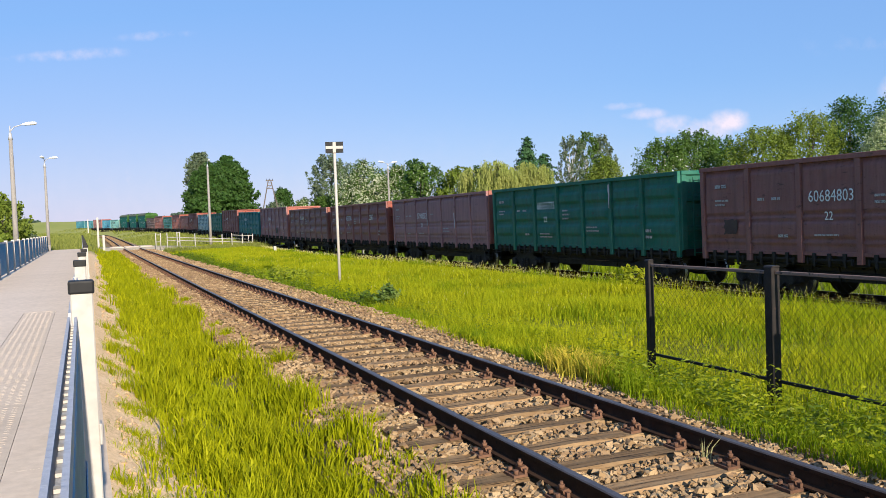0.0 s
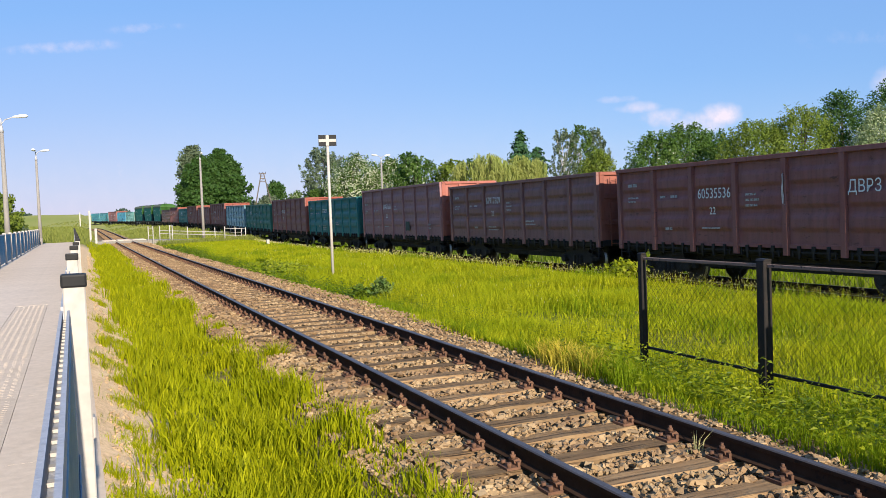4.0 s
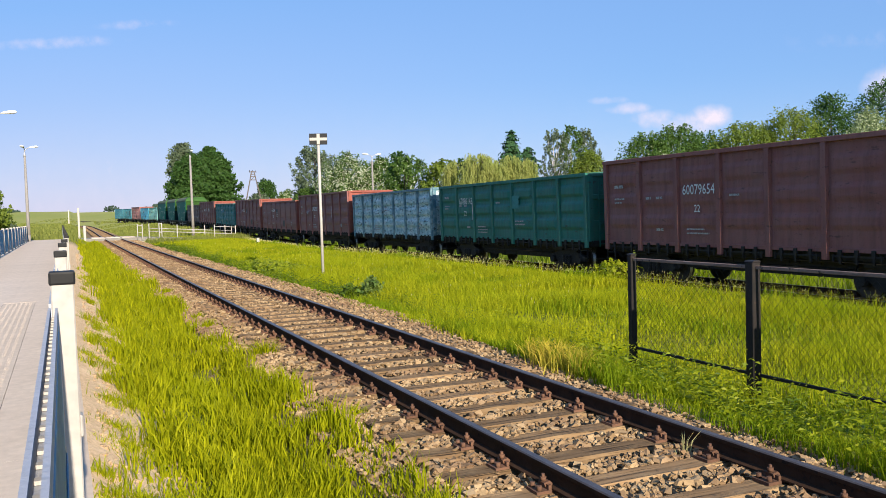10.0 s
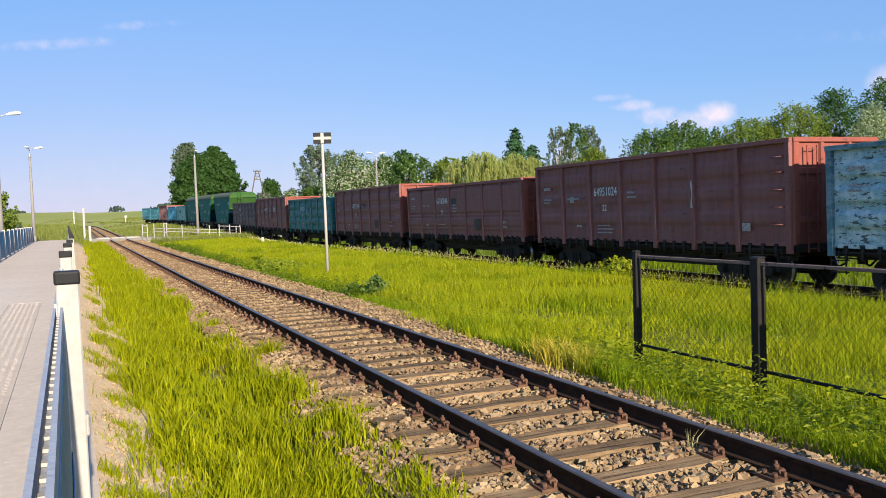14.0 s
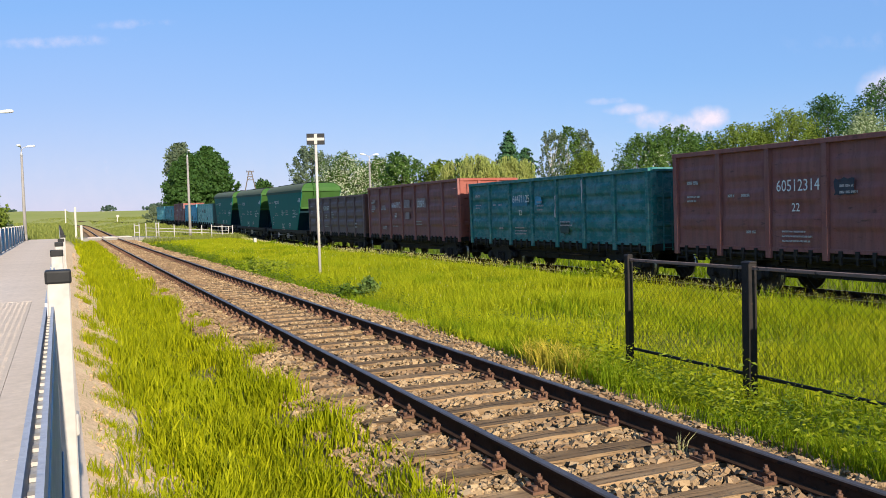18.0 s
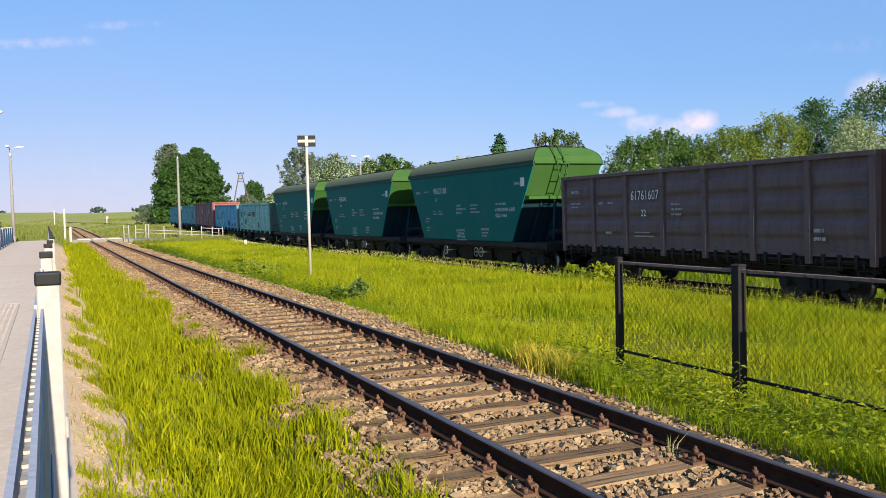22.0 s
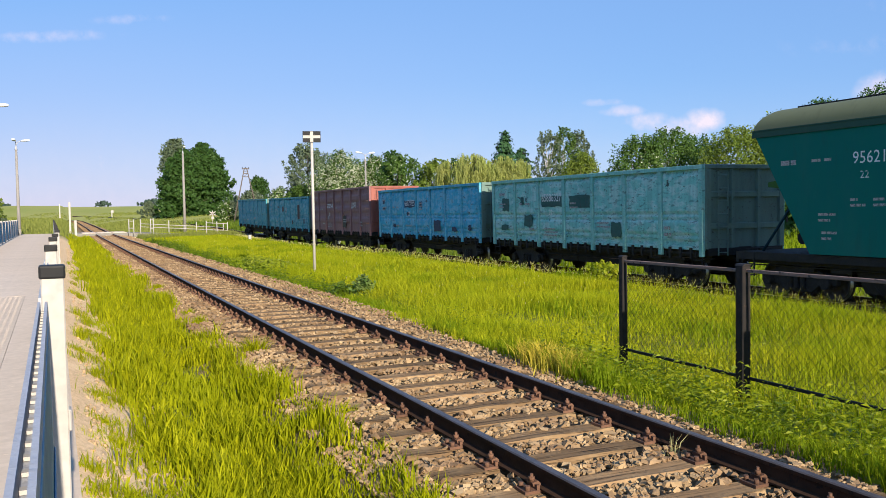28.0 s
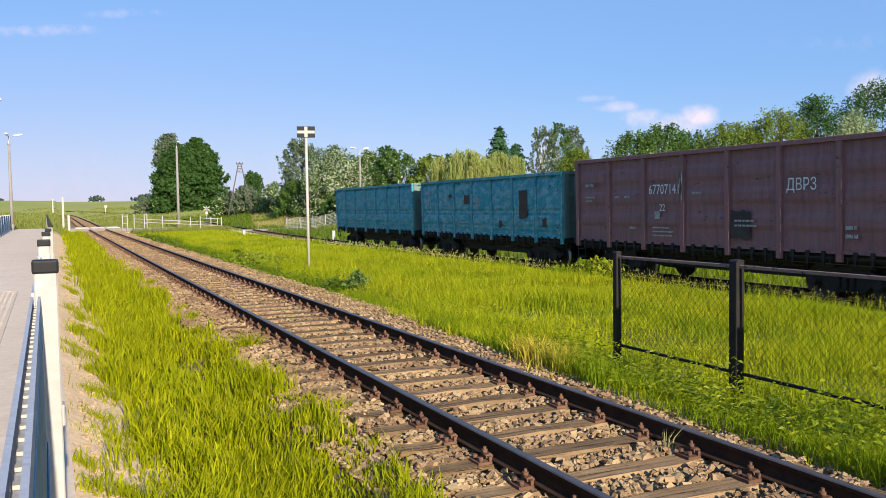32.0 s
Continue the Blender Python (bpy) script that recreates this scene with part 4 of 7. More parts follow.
def hopper():
    """A covered grain hopper: sides narrowing to the bottom, hipped roof, sloping ends over open platforms."""
    w = empty("hopper_wagon", "dark green covered grain hopper wagon with sloping ends", "freight wagon", "train of freight wagons")
    top, low, e1, e0 = 4.32, 1.22, 6.22, 4.4

    def tint(ob, c):
        ob.color = (*c, 1.0)
        return ob

    for s in (-1, 1):
        bm = bmesh.new()
        prism(bm, [(-e1, top), (e1, top), (e0, low), (-e0, low)], "x", s * 1.55 - 0.02, s * 1.55 + 0.02)
        side = tint(part("side_sheet", bm, M["gloss"], w), HOP_SIDE)
        bm = bmesh.new()
        box(bm, s * 1.58 - 0.03, s * 1.58 + 0.03, -e1 - 0.02, e1 + 0.02, top - 0.13, top + 0.06)
        box(bm, s * 1.605 - 0.02, s * 1.605 + 0.02, -e1 - 0.02, e1 + 0.02, top + 0.03, top + 0.06)
        tint(part("eave_rail", bm, M["gloss"], side), HOP_EAVE)
        for z in (2.1, 3.15):
            bm = bmesh.new()
            y = e0 + (e1 - e0) * (z - low) / (top - low) - 0.02
            box(bm, s * 1.571 - 0.003, s * 1.571 + 0.003, -y, y, z - 0.012, z + 0.012)
            tint(part("weld_seam", bm, M["gloss"], side), HOP_SIDE)
        bm = bmesh.new()
        box(bm, s * 1.45 - 0.06, s * 1.45 + 0.06, -6.85, 6.85, 1.0, 1.2)
        part("side_sill", bm, M["soot"], w)
        # end: sloping sheet, gable, beam, ribs, struts
        bm = bmesh.new()
        em = e0 + (e1 - e0) * (2.9 - low) / (top - low)
        prism(bm, [(s * e1, top), (s * em, 2.9), (s * (em - 0.05), 2.9), (s * (e1 - 0.05), top)], "x", -1.53, 1.53)
        end = tint(part("end_sheet", bm, M["gloss"], w, "sloping green end sheet"), HOP_END)
        # The next wagon's shade is put into the lower sheet's dark navy colour.
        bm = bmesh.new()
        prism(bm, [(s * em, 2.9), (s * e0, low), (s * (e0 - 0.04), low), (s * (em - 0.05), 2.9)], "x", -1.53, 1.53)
        tint(part("lower_slope", bm, M["gloss"], end, "lower slope sheet with the next wagon's shade in its colour"), (0.008, 0.03, 0.045))
        bm = bmesh.new()
        a = [bm.verts.new((x * 0.99, s * (e1 - d), z - 0.01)) for x, z, d in HIP]
        bm.faces.new(a)
        tint(part("gable", bm, M["gloss"], w), HOP_END)
        bm = bmesh.new()
        box(bm, -1.57, 1.57, s * (e1 + 0.01) - 0.05, s * (e1 + 0.01) + 0.05, top - 0.07, top + 0.03)
        tint(part("end_rail", bm, M["gloss"], end), HOP_END)
        ym = e0 + (e1 - e0) * (2.95 - low) / (top - low)
        bm = bmesh.new()
        prism(bm, [(s * (ym - 0.02), 2.86), (s * (ym + 0.34), 2.90), (s * (ym + 0.34), 3.02), (s * (ym + 0.05), 3.06)], "x", -1.54, 1.54)
        tint(part("cross_beam", bm, M["gloss"], end), HOP_END)
        # Ribs below the beam carry the same shade in their colour.
        for x in (-0.75, 0.0, 0.75):
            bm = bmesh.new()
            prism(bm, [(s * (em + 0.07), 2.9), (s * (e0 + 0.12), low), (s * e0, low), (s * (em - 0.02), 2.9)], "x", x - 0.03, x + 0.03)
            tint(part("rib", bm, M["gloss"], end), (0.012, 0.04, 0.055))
        bm = bmesh.new()
        prism(bm, [(s * (e1 + 0.05), top - 0.05), (s * (em + 0.05), 2.95), (s * em, 2.95), (s * (e1 - 0.02), top - 0.05)], "x", -0.03, 0.03)
        tint(part("rib", bm, M["gloss"], end), HOP_END)
        # Struts too are coloured dark for the shade they stand in.
        for x0, x1 in ((-0.95, -0.35), (0.95, 0.35)):
            bm = bmesh.new()
            bent(bm, [(x0, s * 6.5, 1.2), (x1, s * (ym + 0.28), 2.9)], 0.04, 6)
            tint(part("strut", bm, M["gloss"], end), (0.012, 0.045, 0.06))
        bm = bmesh.new()
        box(bm, -1.45, 1.45, min(s * 3.9, s * 6.85), max(s * 3.9, s * 6.85), 1.08, 1.2)
        plat = part("end_platform", bm, M["soot"], w)
        bm = bmesh.new()
        box(bm, -1.5, 1.5, s * 6.88 - 0.05, s * 6.88 + 0.05, 0.9, 1.2)
        part("buffer_beam", bm, M["soot"], plat)
        bm = bmesh.new()
        tube(bm, (-0.5, s * 5.6, 1.55), (0.5, s * 5.6, 1.55), 0.16, seg=12)
        part("air_tank", bm, M["soot"], plat)
    bm = bmesh.new()
    r0 = [bm.verts.new((x, -e1 + d, z)) for x, z, d in HIP]
    r1 = [bm.verts.new((x, e1 - d, z)) for x, z, d in HIP]
    for i in range(len(HIP) - 1):
        bm.faces.new((r0[i], r0[i + 1], r1[i + 1], r1[i])).smooth = True
    tint(part("roof", bm, M["gloss"], w, "grey-green curved roof"), HOP_ROOF)
    bm = bmesh.new()
    box(bm, -0.62, 0.62, -5.65, 5.65, 4.95, 5.0)
    for y in range(-5, 6):
        box(bm, -0.6, 0.6, y - 0.03, y + 0.03, 4.9, 4.96)
    part("roof_walkway", bm, M["soot"], w)
    for y in (-3.7, -1.25, 1.25, 3.7):
        bm = bmesh.new()
        tube(bm, (0, y, 4.9), (0, y, 5.06), 0.3, seg=14)
        part("roof_hatch", bm, M["soot"], w)
    bm = bmesh.new()
    for y in (-2.7, -0.9, 0.9, 2.7):
        a = [(-1.2, y - 0.9, 1.2), (-1.2, y + 0.9, 1.2), (1.2, y + 0.9, 1.2), (1.2, y - 0.9, 1.2)]
        b = [(-0.95, y - 0.62, 0.3), (-0.95, y + 0.62, 0.3), (0.95, y + 0.62, 0.3), (0.95, y - 0.62, 0.3)]
        va, vb = [bm.verts.new(v) for v in a], [bm.verts.new(v) for v in b]
        for i in range(4):
            bm.faces.new((va[i], va[(i + 1) % 4], vb[(i + 1) % 4], vb[i]))
        bm.faces.new(va), bm.faces.new(vb[::-1])
    part("discharge_hopper", bm, M["soot"], w)
    underframe(w, 6.8, 1.2)
    for y in (1.8, -1.3, -1.75):
        bm = bmesh.new()
        ring = [(-1.62, y + 0.2 * math.cos(t), 0.72 + 0.2 * math.sin(t)) for t in (math.pi * i / 8 for i in range(17))]
        bent(bm, ring, 0.018, 5)
        for i in range(4):
            tube(bm, (-1.62, y, 0.72), ring[i * 4], 0.012, seg=4)
        tube(bm, (-1.64, y, 0.72), (-0.6, y, 0.72), 0.03, seg=6)
        part("hand_wheel", bm, M["tread"], w, "steel hand wheel of the discharge gear")
    for y in (-5.2, 5.2):
        bogie(w, y)
    for s in (-1, 1):
        coupler(w, s, 6.8)
    x = -1.572
    lettering("22", 0.24, w, on_side(3.0, 3.02, x), "", None, 0.24, "country_code")
    lettering("ЗЕРНО", 0.17, w, on_side(-4.62, 3.48, x), "white word for grain", None, 0.48, "cargo_word")
    bm = bmesh.new()
    bm.faces.new([bm.verts.new(v) for v in ((0, 0, 0), (0.3, 0, 0), (0.3, 0.34, 0), (0, 0.34, 0))])
    part("sign_square", bm, M["lettering"], w, "pale square panel").matrix_basis = on_side(-5.16, 3.42, x)
    lettering("СРОЧНЫЙ ВОЗВРАТ", 0.12, w, on_side(-3.05, 2.72, x), "", None, 0.95, "return_note")
    lettering("ст.МИРОНОВКА Ю-ЗАП", 0.19, w, on_side(-3.05, 2.46, x), "white painted return station", None, 1.6, "return_station")
    lettering("КОД 344406", 0.19, w, on_side(-3.05, 2.22, x), "", None, 0.95, "station_code")
    for text, y, z, wide in (("ПРИПИСАН", 0.72, 2.72, 0.45), ("СТ.МИРОНОВКА Ю-ЗАП", 0.72, 2.56, 1.0), ("КОД 344406", 0.72, 2.40, 0.55),
                             ("ПЕРЕД РАЗГРУЗКОЙ", 0.72, 1.60, 0.88), ("ОТКРЫТЬ ДВА", 0.59, 1.46, 0.62), ("ЗАГРУЗОЧНЫХ ЛЮКА", 0.72, 1.32, 0.9), ("ЗАПРЕЩАЕТСЯ", -1.72, 1.66, 0.7)):
        lettering(text, 0.13, w, on_side(y, z, x), "", None, wide, "side_note")
    for y, z, ws, size, gap in ((5.3, 3.42, [0.5], 0.16, 0.2), (4.35, 3.46, [0.28], 0.09, 0.2), (3.98, 3.46, [0.2], 0.09, 0.2), (3.25, 2.5, [0.2, 0.42], 0.08, 0.13), (2.65, 2.5, [0.3, 0.5], 0.08, 0.13),
                                (-0.72, 2.72, [0.7, 0.6, 0.9], 0.09, 0.15), (0.66, 1.2, [0.95], 0.06, 0.12), (-1.78, 1.53, [0.6, 0.45], 0.08, 0.13), (4.15, 2.16, [0.5, 0.35], 0.08, 0.14), (4.05, 1.72, [0.45, 0.3], 0.08, 0.14)):
        bars(w, y, z, ws, size, gap, x)
    bars(w, 0, 0, [0.9], 0.14, 0.2).matrix_basis = Matrix.Translation((-0.45, -6.935, 0.98)) @ Matrix(((1, 0, 0, 0), (0, 0, -1, 0), (0, 1, 0, 0), (0, 0, 0, 1)))
    return w


def end_ladder(w, s=-1, e1=6.22):
    """The ladder with two hoops over the gable, on one end of the first wagon."""
    bm = bmesh.new()
    for x in (-0.62, -0.27):
        bent(bm, [(x, s * 6.7, 1.2), (x, s * 6.7, 3.0), (x, s * (e1 + 0.15), 4.32), (x, s * (e1 - 0.25), 4.96), (x, s * (e1 - 0.3), 5.28), (x, s * (e1 - 0.65), 5.3), (x, s * (e1 - 0.7), 4.96)], 0.025, 6)
    for i in range(10):
        z = 1.5 + 0.34 * i
        y = 6.7 if z < 3.0 else 6.7 - (z - 3.0) * 0.076
        tube(bm, (-0.62, s * y, z), (-0.27, s * y, z), 0.016, seg=5)
    part("ladder", bm, M["gloss"], w).color = (*HOP_END, 1.0)


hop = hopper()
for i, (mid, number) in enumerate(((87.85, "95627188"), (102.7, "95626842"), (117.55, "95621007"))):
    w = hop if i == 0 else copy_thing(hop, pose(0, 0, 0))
    TRAIN.append((w, mid, 5.2))
end_ladder(hop)
for (w, mid, base), number in zip(TRAIN[-3:], ("95627188", "95626842", "95621007")):
    lettering(number, 0.40, w, on_side(3.2, 3.36, -1.572), "white painted wagon number", None, 1.46, "wagon_number")

# ---- platform with its railings ----
M["concrete"] = surface("pale_concrete", (0.71, 0.575, 0.45), (0.63, 0.505, 0.39), 1.3, 0.88, 0.0, 0.004, (0.48, 0.43, 0.37), 0.7, rand=0.06)
M["tactile"] = surface("tactile_concrete", (0.64, 0.52, 0.405), (0.57, 0.46, 0.355), 2.0, 0.9, 0.0, 0.004, rand=0.1)
M["blue"] = surface("blue_sheet", (0.022, 0.17, 0.30), (0.03, 0.20, 0.34), 2.0, 0.45, 0.0, 0.002, (0.03, 0.13, 0.23), 0.7)
M["pole"] = surface("concrete_pole", (0.30, 0.275, 0.25), (0.22, 0.205, 0.19), 2.0, 0.9, 0.0, 0.004, stretch=(6, 6, 0.6))
M["zinc"] = surface("galvanised_rail", (0.45, 0.45, 0.47), (0.37, 0.375, 0.40), 8.0, 0.55, 0.1, 0.002)
PLAT = pose(-0.02, 0, 0.55, 0, 0, 0.52)


def on_platform(x, y, z=0.0, rz=0.0):
    return PLAT @ pose(x, y, z, 0, 0, rz)


def platform():
    bm = bmesh.new()
    box(bm, -2.35, 0.10, -16, 68, -0.75, -0.06)
    base = thing("platform", bm, M["concrete"], "pale concrete platform paved with slabs", "platform", kind="structure", at=PLAT)
    near = ((-2.3, -1.62, "slab"), (-1.61, -0.89, "slab"), (-0.88, -0.43, "tactile"), (-0.42, 0.08, "slab"))
    meshes = {}
    for x0, x1, kind in (*near, (-2.3, 0.08, "slab")):
        bm = bmesh.new()
        box(bm, x0 - 0.003, x1 + 0.003, -0.9992, 0.9992, -0.06, 0.0 if kind == "slab" else -0.002)
        if kind == "tactile":  # two fields of small studs
            for i in range(6):
                for j in range(28):
                    u, q = x0 + 0.055 + 0.068 * i, -0.95 + 0.0665 * j + 0.05 * (j // 14)
                    box(bm, u - 0.017, u + 0.017, q - 0.02, q + 0.02, -0.004, -0.001)
        meshes[x0, x1] = mesh_of("slab", bm, M["tactile" if kind == "tactile" else "concrete"])
    for row in range(36):
        y = -2.0 + row * 2.0
        for x0, x1, kind in near if y < 16 else ((-2.3, 0.08, "slab"),):
            part("slab", meshes[x0, x1], None, base).matrix_basis = pose(0, y, 0)
    return base


platform()


def railing_post(label):
    bm = bmesh.new()
    box(bm, -0.034, 0.034, -0.034, 0.034, -0.55, 1.08)
    post = thing("railing_post", soften(bm, 0.004), M["white"], label, "railing post", "platform railing posts")
    bm = bmesh.new()
    box(bm, -0.039, 0.039, -0.039, 0.039, 1.072, 1.115)
    part("cap", soften(bm, 0.007, 2), M["black"], post, "black plastic cap")
    for z in (0.25, 0.62):
        bm = bmesh.new()
        box(bm, 0.03, 0.042, -0.035, 0.03, z - 0.04, z + 0.03)
        part("bracket", soften(bm, 0.004), M["white"], post)
    return post


def railing_bay(length):
    """A railing field between two posts: a pierced top channel over blue sheets."""
    bm = bmesh.new()
    n = round(length / 0.07)
    step = (length - 0.06) / n
    y0 = -length / 2 + 0.03
    prism(bm, [(-0.014, 0.96), (0.014, 0.96), (0.014, 1.005), (0.006, 1.005), (0.006, 0.972), (-0.006, 0.972), (-0.006, 1.005), (-0.014, 1.005)], "y", y0, -y0)
    bay = thing("railing_bay", bm, M["zinc"], "blue metal railing field with a pierced top channel", "railing", "platform railing fields")
    for i in range(n):
        y = y0 + step * (i + 0.5)
        bm = bmesh.new() if i == 0 else None
        if bm:
            box(bm, -0.0055, 0.0055, -step * 0.11, step * 0.11, 0.973, 0.978)
            me = mesh_of("channel_lug", bm, M["white"])
        part("channel_lug", me, None, bay).matrix_basis = pose(0, y, 0)
    for a, b in ((0.52, 0.96), (0.06, 0.50)):
        bm = bmesh.new()
        box(bm, -0.004, 0.016, y0 + 0.01, -y0 - 0.01, a, b)
        box(bm, 0.016, 0.022, y0 + 0.01, -y0 - 0.01, a, a + 0.03)
        part("blue_sheet", soften(bm, 0.003), M["blue"], bay)
    return bay


post = railing_post("white steel railing post with a black cap")
bay = railing_bay(2.87)
# sideways and up: the railing sways a little and sinks with the platform
SWAY = [(-0.008, 0.0), (-0.008, 0.0), (-0.018, -0.025), (-0.005, -0.041), (0.02, -0.062), (0.055, -0.06)]
for i in range(24):
    y = 2.94 + 2.95 * (i - 1)
    dx, dz = SWAY[min(i, 5)]
    p = post if i == 0 else copy_thing(post, pose(0, 0, 0))
    p.matrix_world = on_platform(0.02 + dx, y if i else -0.62, dz)
    if i > 1:
        b = bay if i == 2 else copy_thing(bay, pose(0, 0, 0))
        ex, ez = SWAY[min(i - 1, 5)]
        b.matrix_world = on_platform(-0.0095 + (dx + ex) / 2, y - 1.475, (dz + ez) / 2) @ pose(0, 0, 0, math.degrees((dz - ez) / 2.95), 0, math.degrees((ex - dx) / 2.95))
railing_bay(3.48).matrix_world = on_platform(-0.0175, 1.16)


def side_railing():
    """The railing along the other edge: blue sheets between narrow white posts."""
    bm = bmesh.new()
    box(bm, -0.045, 0.06, -0.045, 0.045, -0.5, 1.09)
    post = thing("side_railing_post", soften(bm, 0.005), M["white"], "narrow white railing post at the outer platform edge", "railing post", "outer railing posts")
    bm = bmesh.new()
    front = []
    for i in range(9):
        y = -1.41 + 2.82 * i / 9
        front += [(-0.012, y), (0.012, y + 0.03), (0.012, y + 0.25), (-0.012, y + 0.28)]
    outline = front + [(x - 0.006, y) for x, y in front[::-1]]
    prism(bm, outline, "z", 0.06, 1.0)
    sheet = thing("side_railing_sheet", bm, M["blue"], "ribbed blue sheet of the outer platform railing", "railing", "outer railing sheets")
    bm = bmesh.new()
    box(bm, -0.03, 0.03, -1.44, 1.44, 1.0, 1.04)
    part("top_rail", bm, M["zinc"], sheet)
    for i in range(17):
        y = 21.0 + 2.95 * i
        p = post if i == 0 else copy_thing(post, pose(0, 0, 0))
        p.matrix_world = on_platform(-2.2, y)
        if i < 16:
            s = sheet if i == 0 else copy_thing(sheet, pose(0, 0, 0))
            s.matrix_world = on_platform(-2.2, y + 1.475)


side_railing()

# ---- posts, lamps, fences ----
M["dark_iron"] = surface("dark_painted_iron", (0.012, 0.011, 0.011), (0.026, 0.02, 0.018), 7.0, 0.6, 0.2, 0.004, (0.08, 0.045, 0.03), 0.66)
# Top rail: sunlight put into the rusty iron's colour, so it's browner than the rest.
M["brown_iron"] = surface("sunlit_rusty_rail", (0.30, 0.195, 0.15), (0.17, 0.11, 0.085), 5.0, 0.7, 0.1, 0.004, (0.03, 0.025, 0.022), 0.6, stretch=(6, 1, 6))
M["wood"] = surface("weathered_pole_wood", (0.14, 0.115, 0.095), (0.09, 0.072, 0.06), 2.0, 0.9, 0.0, 0.006, stretch=(6, 6, 0.5))
M["glass"] = surface("lamp_bowl", (0.75, 0.76, 0.76), (0.7, 0.7, 0.7), 3.0, 0.25, 0.0, 0.001)
M["asphalt"] = surface("worn_road", (0.20, 0.185, 0.165), (0.27, 0.25, 0.22), 1.5, 0.95, 0.0, 0.006)


def on_ground(x, y, rz=0.0, dz=0.0):
    return pose(x, y, float(height(x, y)) + dz, 0, 0, rz)


# white post with a black and white board
bm = bmesh.new()
tube(bm, (0, 0, -0.4), (0, 0, 5.2), 0.052, 0.05, 12)
signal = thing("signal_board_post", bm, M["white"], "white post with a black board bearing a white cross", "railway sign", at=pose(8.27, 29.4, -0.5, 0, 0, -14))
bm = bmesh.new()
box(bm, -0.32, 0.32, -0.075, -0.055, 4.83, 5.23)
board = part("board", soften(bm, 0.006), M["black"], signal, "black sign board")
bm = bmesh.new()
box(bm, -0.055, 0.055, -0.082, -0.074, 4.84, 5.22)
part("upright_bar", bm, M["white"], board)
bm = bmesh.new()
box(bm, -0.31, 0.31, -0.081, -0.073, 4.98, 5.08)
part("cross_bar", bm, M["white"], board)


def luminaire(parent, p, d, length=0.6):
    """A cobra-head lamp: a tapered hood with a pale bowl."""
    d = Vector(d).normalized()
    side = Vector((-d.y, d.x, 0))
    bm = bmesh.new()
    rings = []
    for u, w, h in ((0, 0.05, 0.05), (0.25, 0.10, 0.09), (0.6, 0.14, 0.11), (0.9, 0.12, 0.09), (1.0, 0.05, 0.04)):
        c = Vector(p) + d * (u * length) + Vector((0, 0, 0.1 * u * length))
        rings.append([bm.verts.new(c + side * (w * math.cos(a)) + Vector((0, 0, h * math.sin(a) * (1 if math.sin(a) > 0 else 0.5)))) for a in (2 * math.pi * i / 10 for i in range(10))])
    for a, b in zip(rings, rings[1:]):
        for i in range(10):
            bm.faces.new((a[i], a[(i + 1) % 10], b[(i + 1) % 10], b[i])).smooth = True
    bm.faces.new(rings[0]), bm.faces.new(rings[-1])
    part("lamp_head", bm, M["glass"], parent, "pale lamp head")


def street_lamp(at, tall, arms, label, r0=0.13, r1=0.075):
    bm = bmesh.new()
    tube(bm, (0, 0, -0.4), (0, 0, tall - 0.55), r0, r1, 12)
    tube(bm, (0, 0, 0.3), (0, 0, 0.9), r0 * 1.02, r0 * 1.0, 12)
    lamp = thing("street_lamp", bm, M["pole"], label, "street lamp", "lamps by the tracks", at=at)
    bm = bmesh.new()
    tube(bm, (0, 0, tall - 0.6), (0, 0, tall - 0.3), r1 * 1.25, 0.05, 10)
    tube(bm, (0, 0, tall - 0.35), (0, 0, tall), 0.03, 0.025, 8)
    part("pole_sleeve", bm, M["zinc"], lamp)
    for dx, dy, ln in arms:
        d = Vector((dx, dy, 0)).normalized()
        e = Vector((0, 0, tall)) + d * ln + Vector((0, 0, 0.12 * ln))
        bm = bmesh.new()
        bent(bm, [(0, 0, tall - 0.25), Vector((0, 0, tall - 0.05)) + d * (ln * 0.35), e], 0.025, 6)
        part("arm", bm, M["zinc"], lamp)
        luminaire(lamp, e, d)
    return lamp


street_lamp(pose(-2.93, 40, 0.1), 6.35, [(1, 0.1, 0.45)], "grey concrete lamp post behind the outer railing")
street_lamp(pose(-2.72, 65, 0.1), 6.95, [(1, 0.15, 0.3), (-0.2, -1, 0.2)], "grey concrete lamp post with two heads")
street_lamp(pose(12.24, 95, float(height(12.24, 95))), 9.3, [(0.1, -1, 0.35)], "tall concrete lamp post by the crossing barrier", 0.17, 0.10)
street_lamp(pose(24.5, 70, float(height(24.5, 70))), 7.75, [(1, 0.2, 0.36), (-1, -0.2, 0.36)], "slim lamp post with two white heads among bushes", 0.10, 0.07)


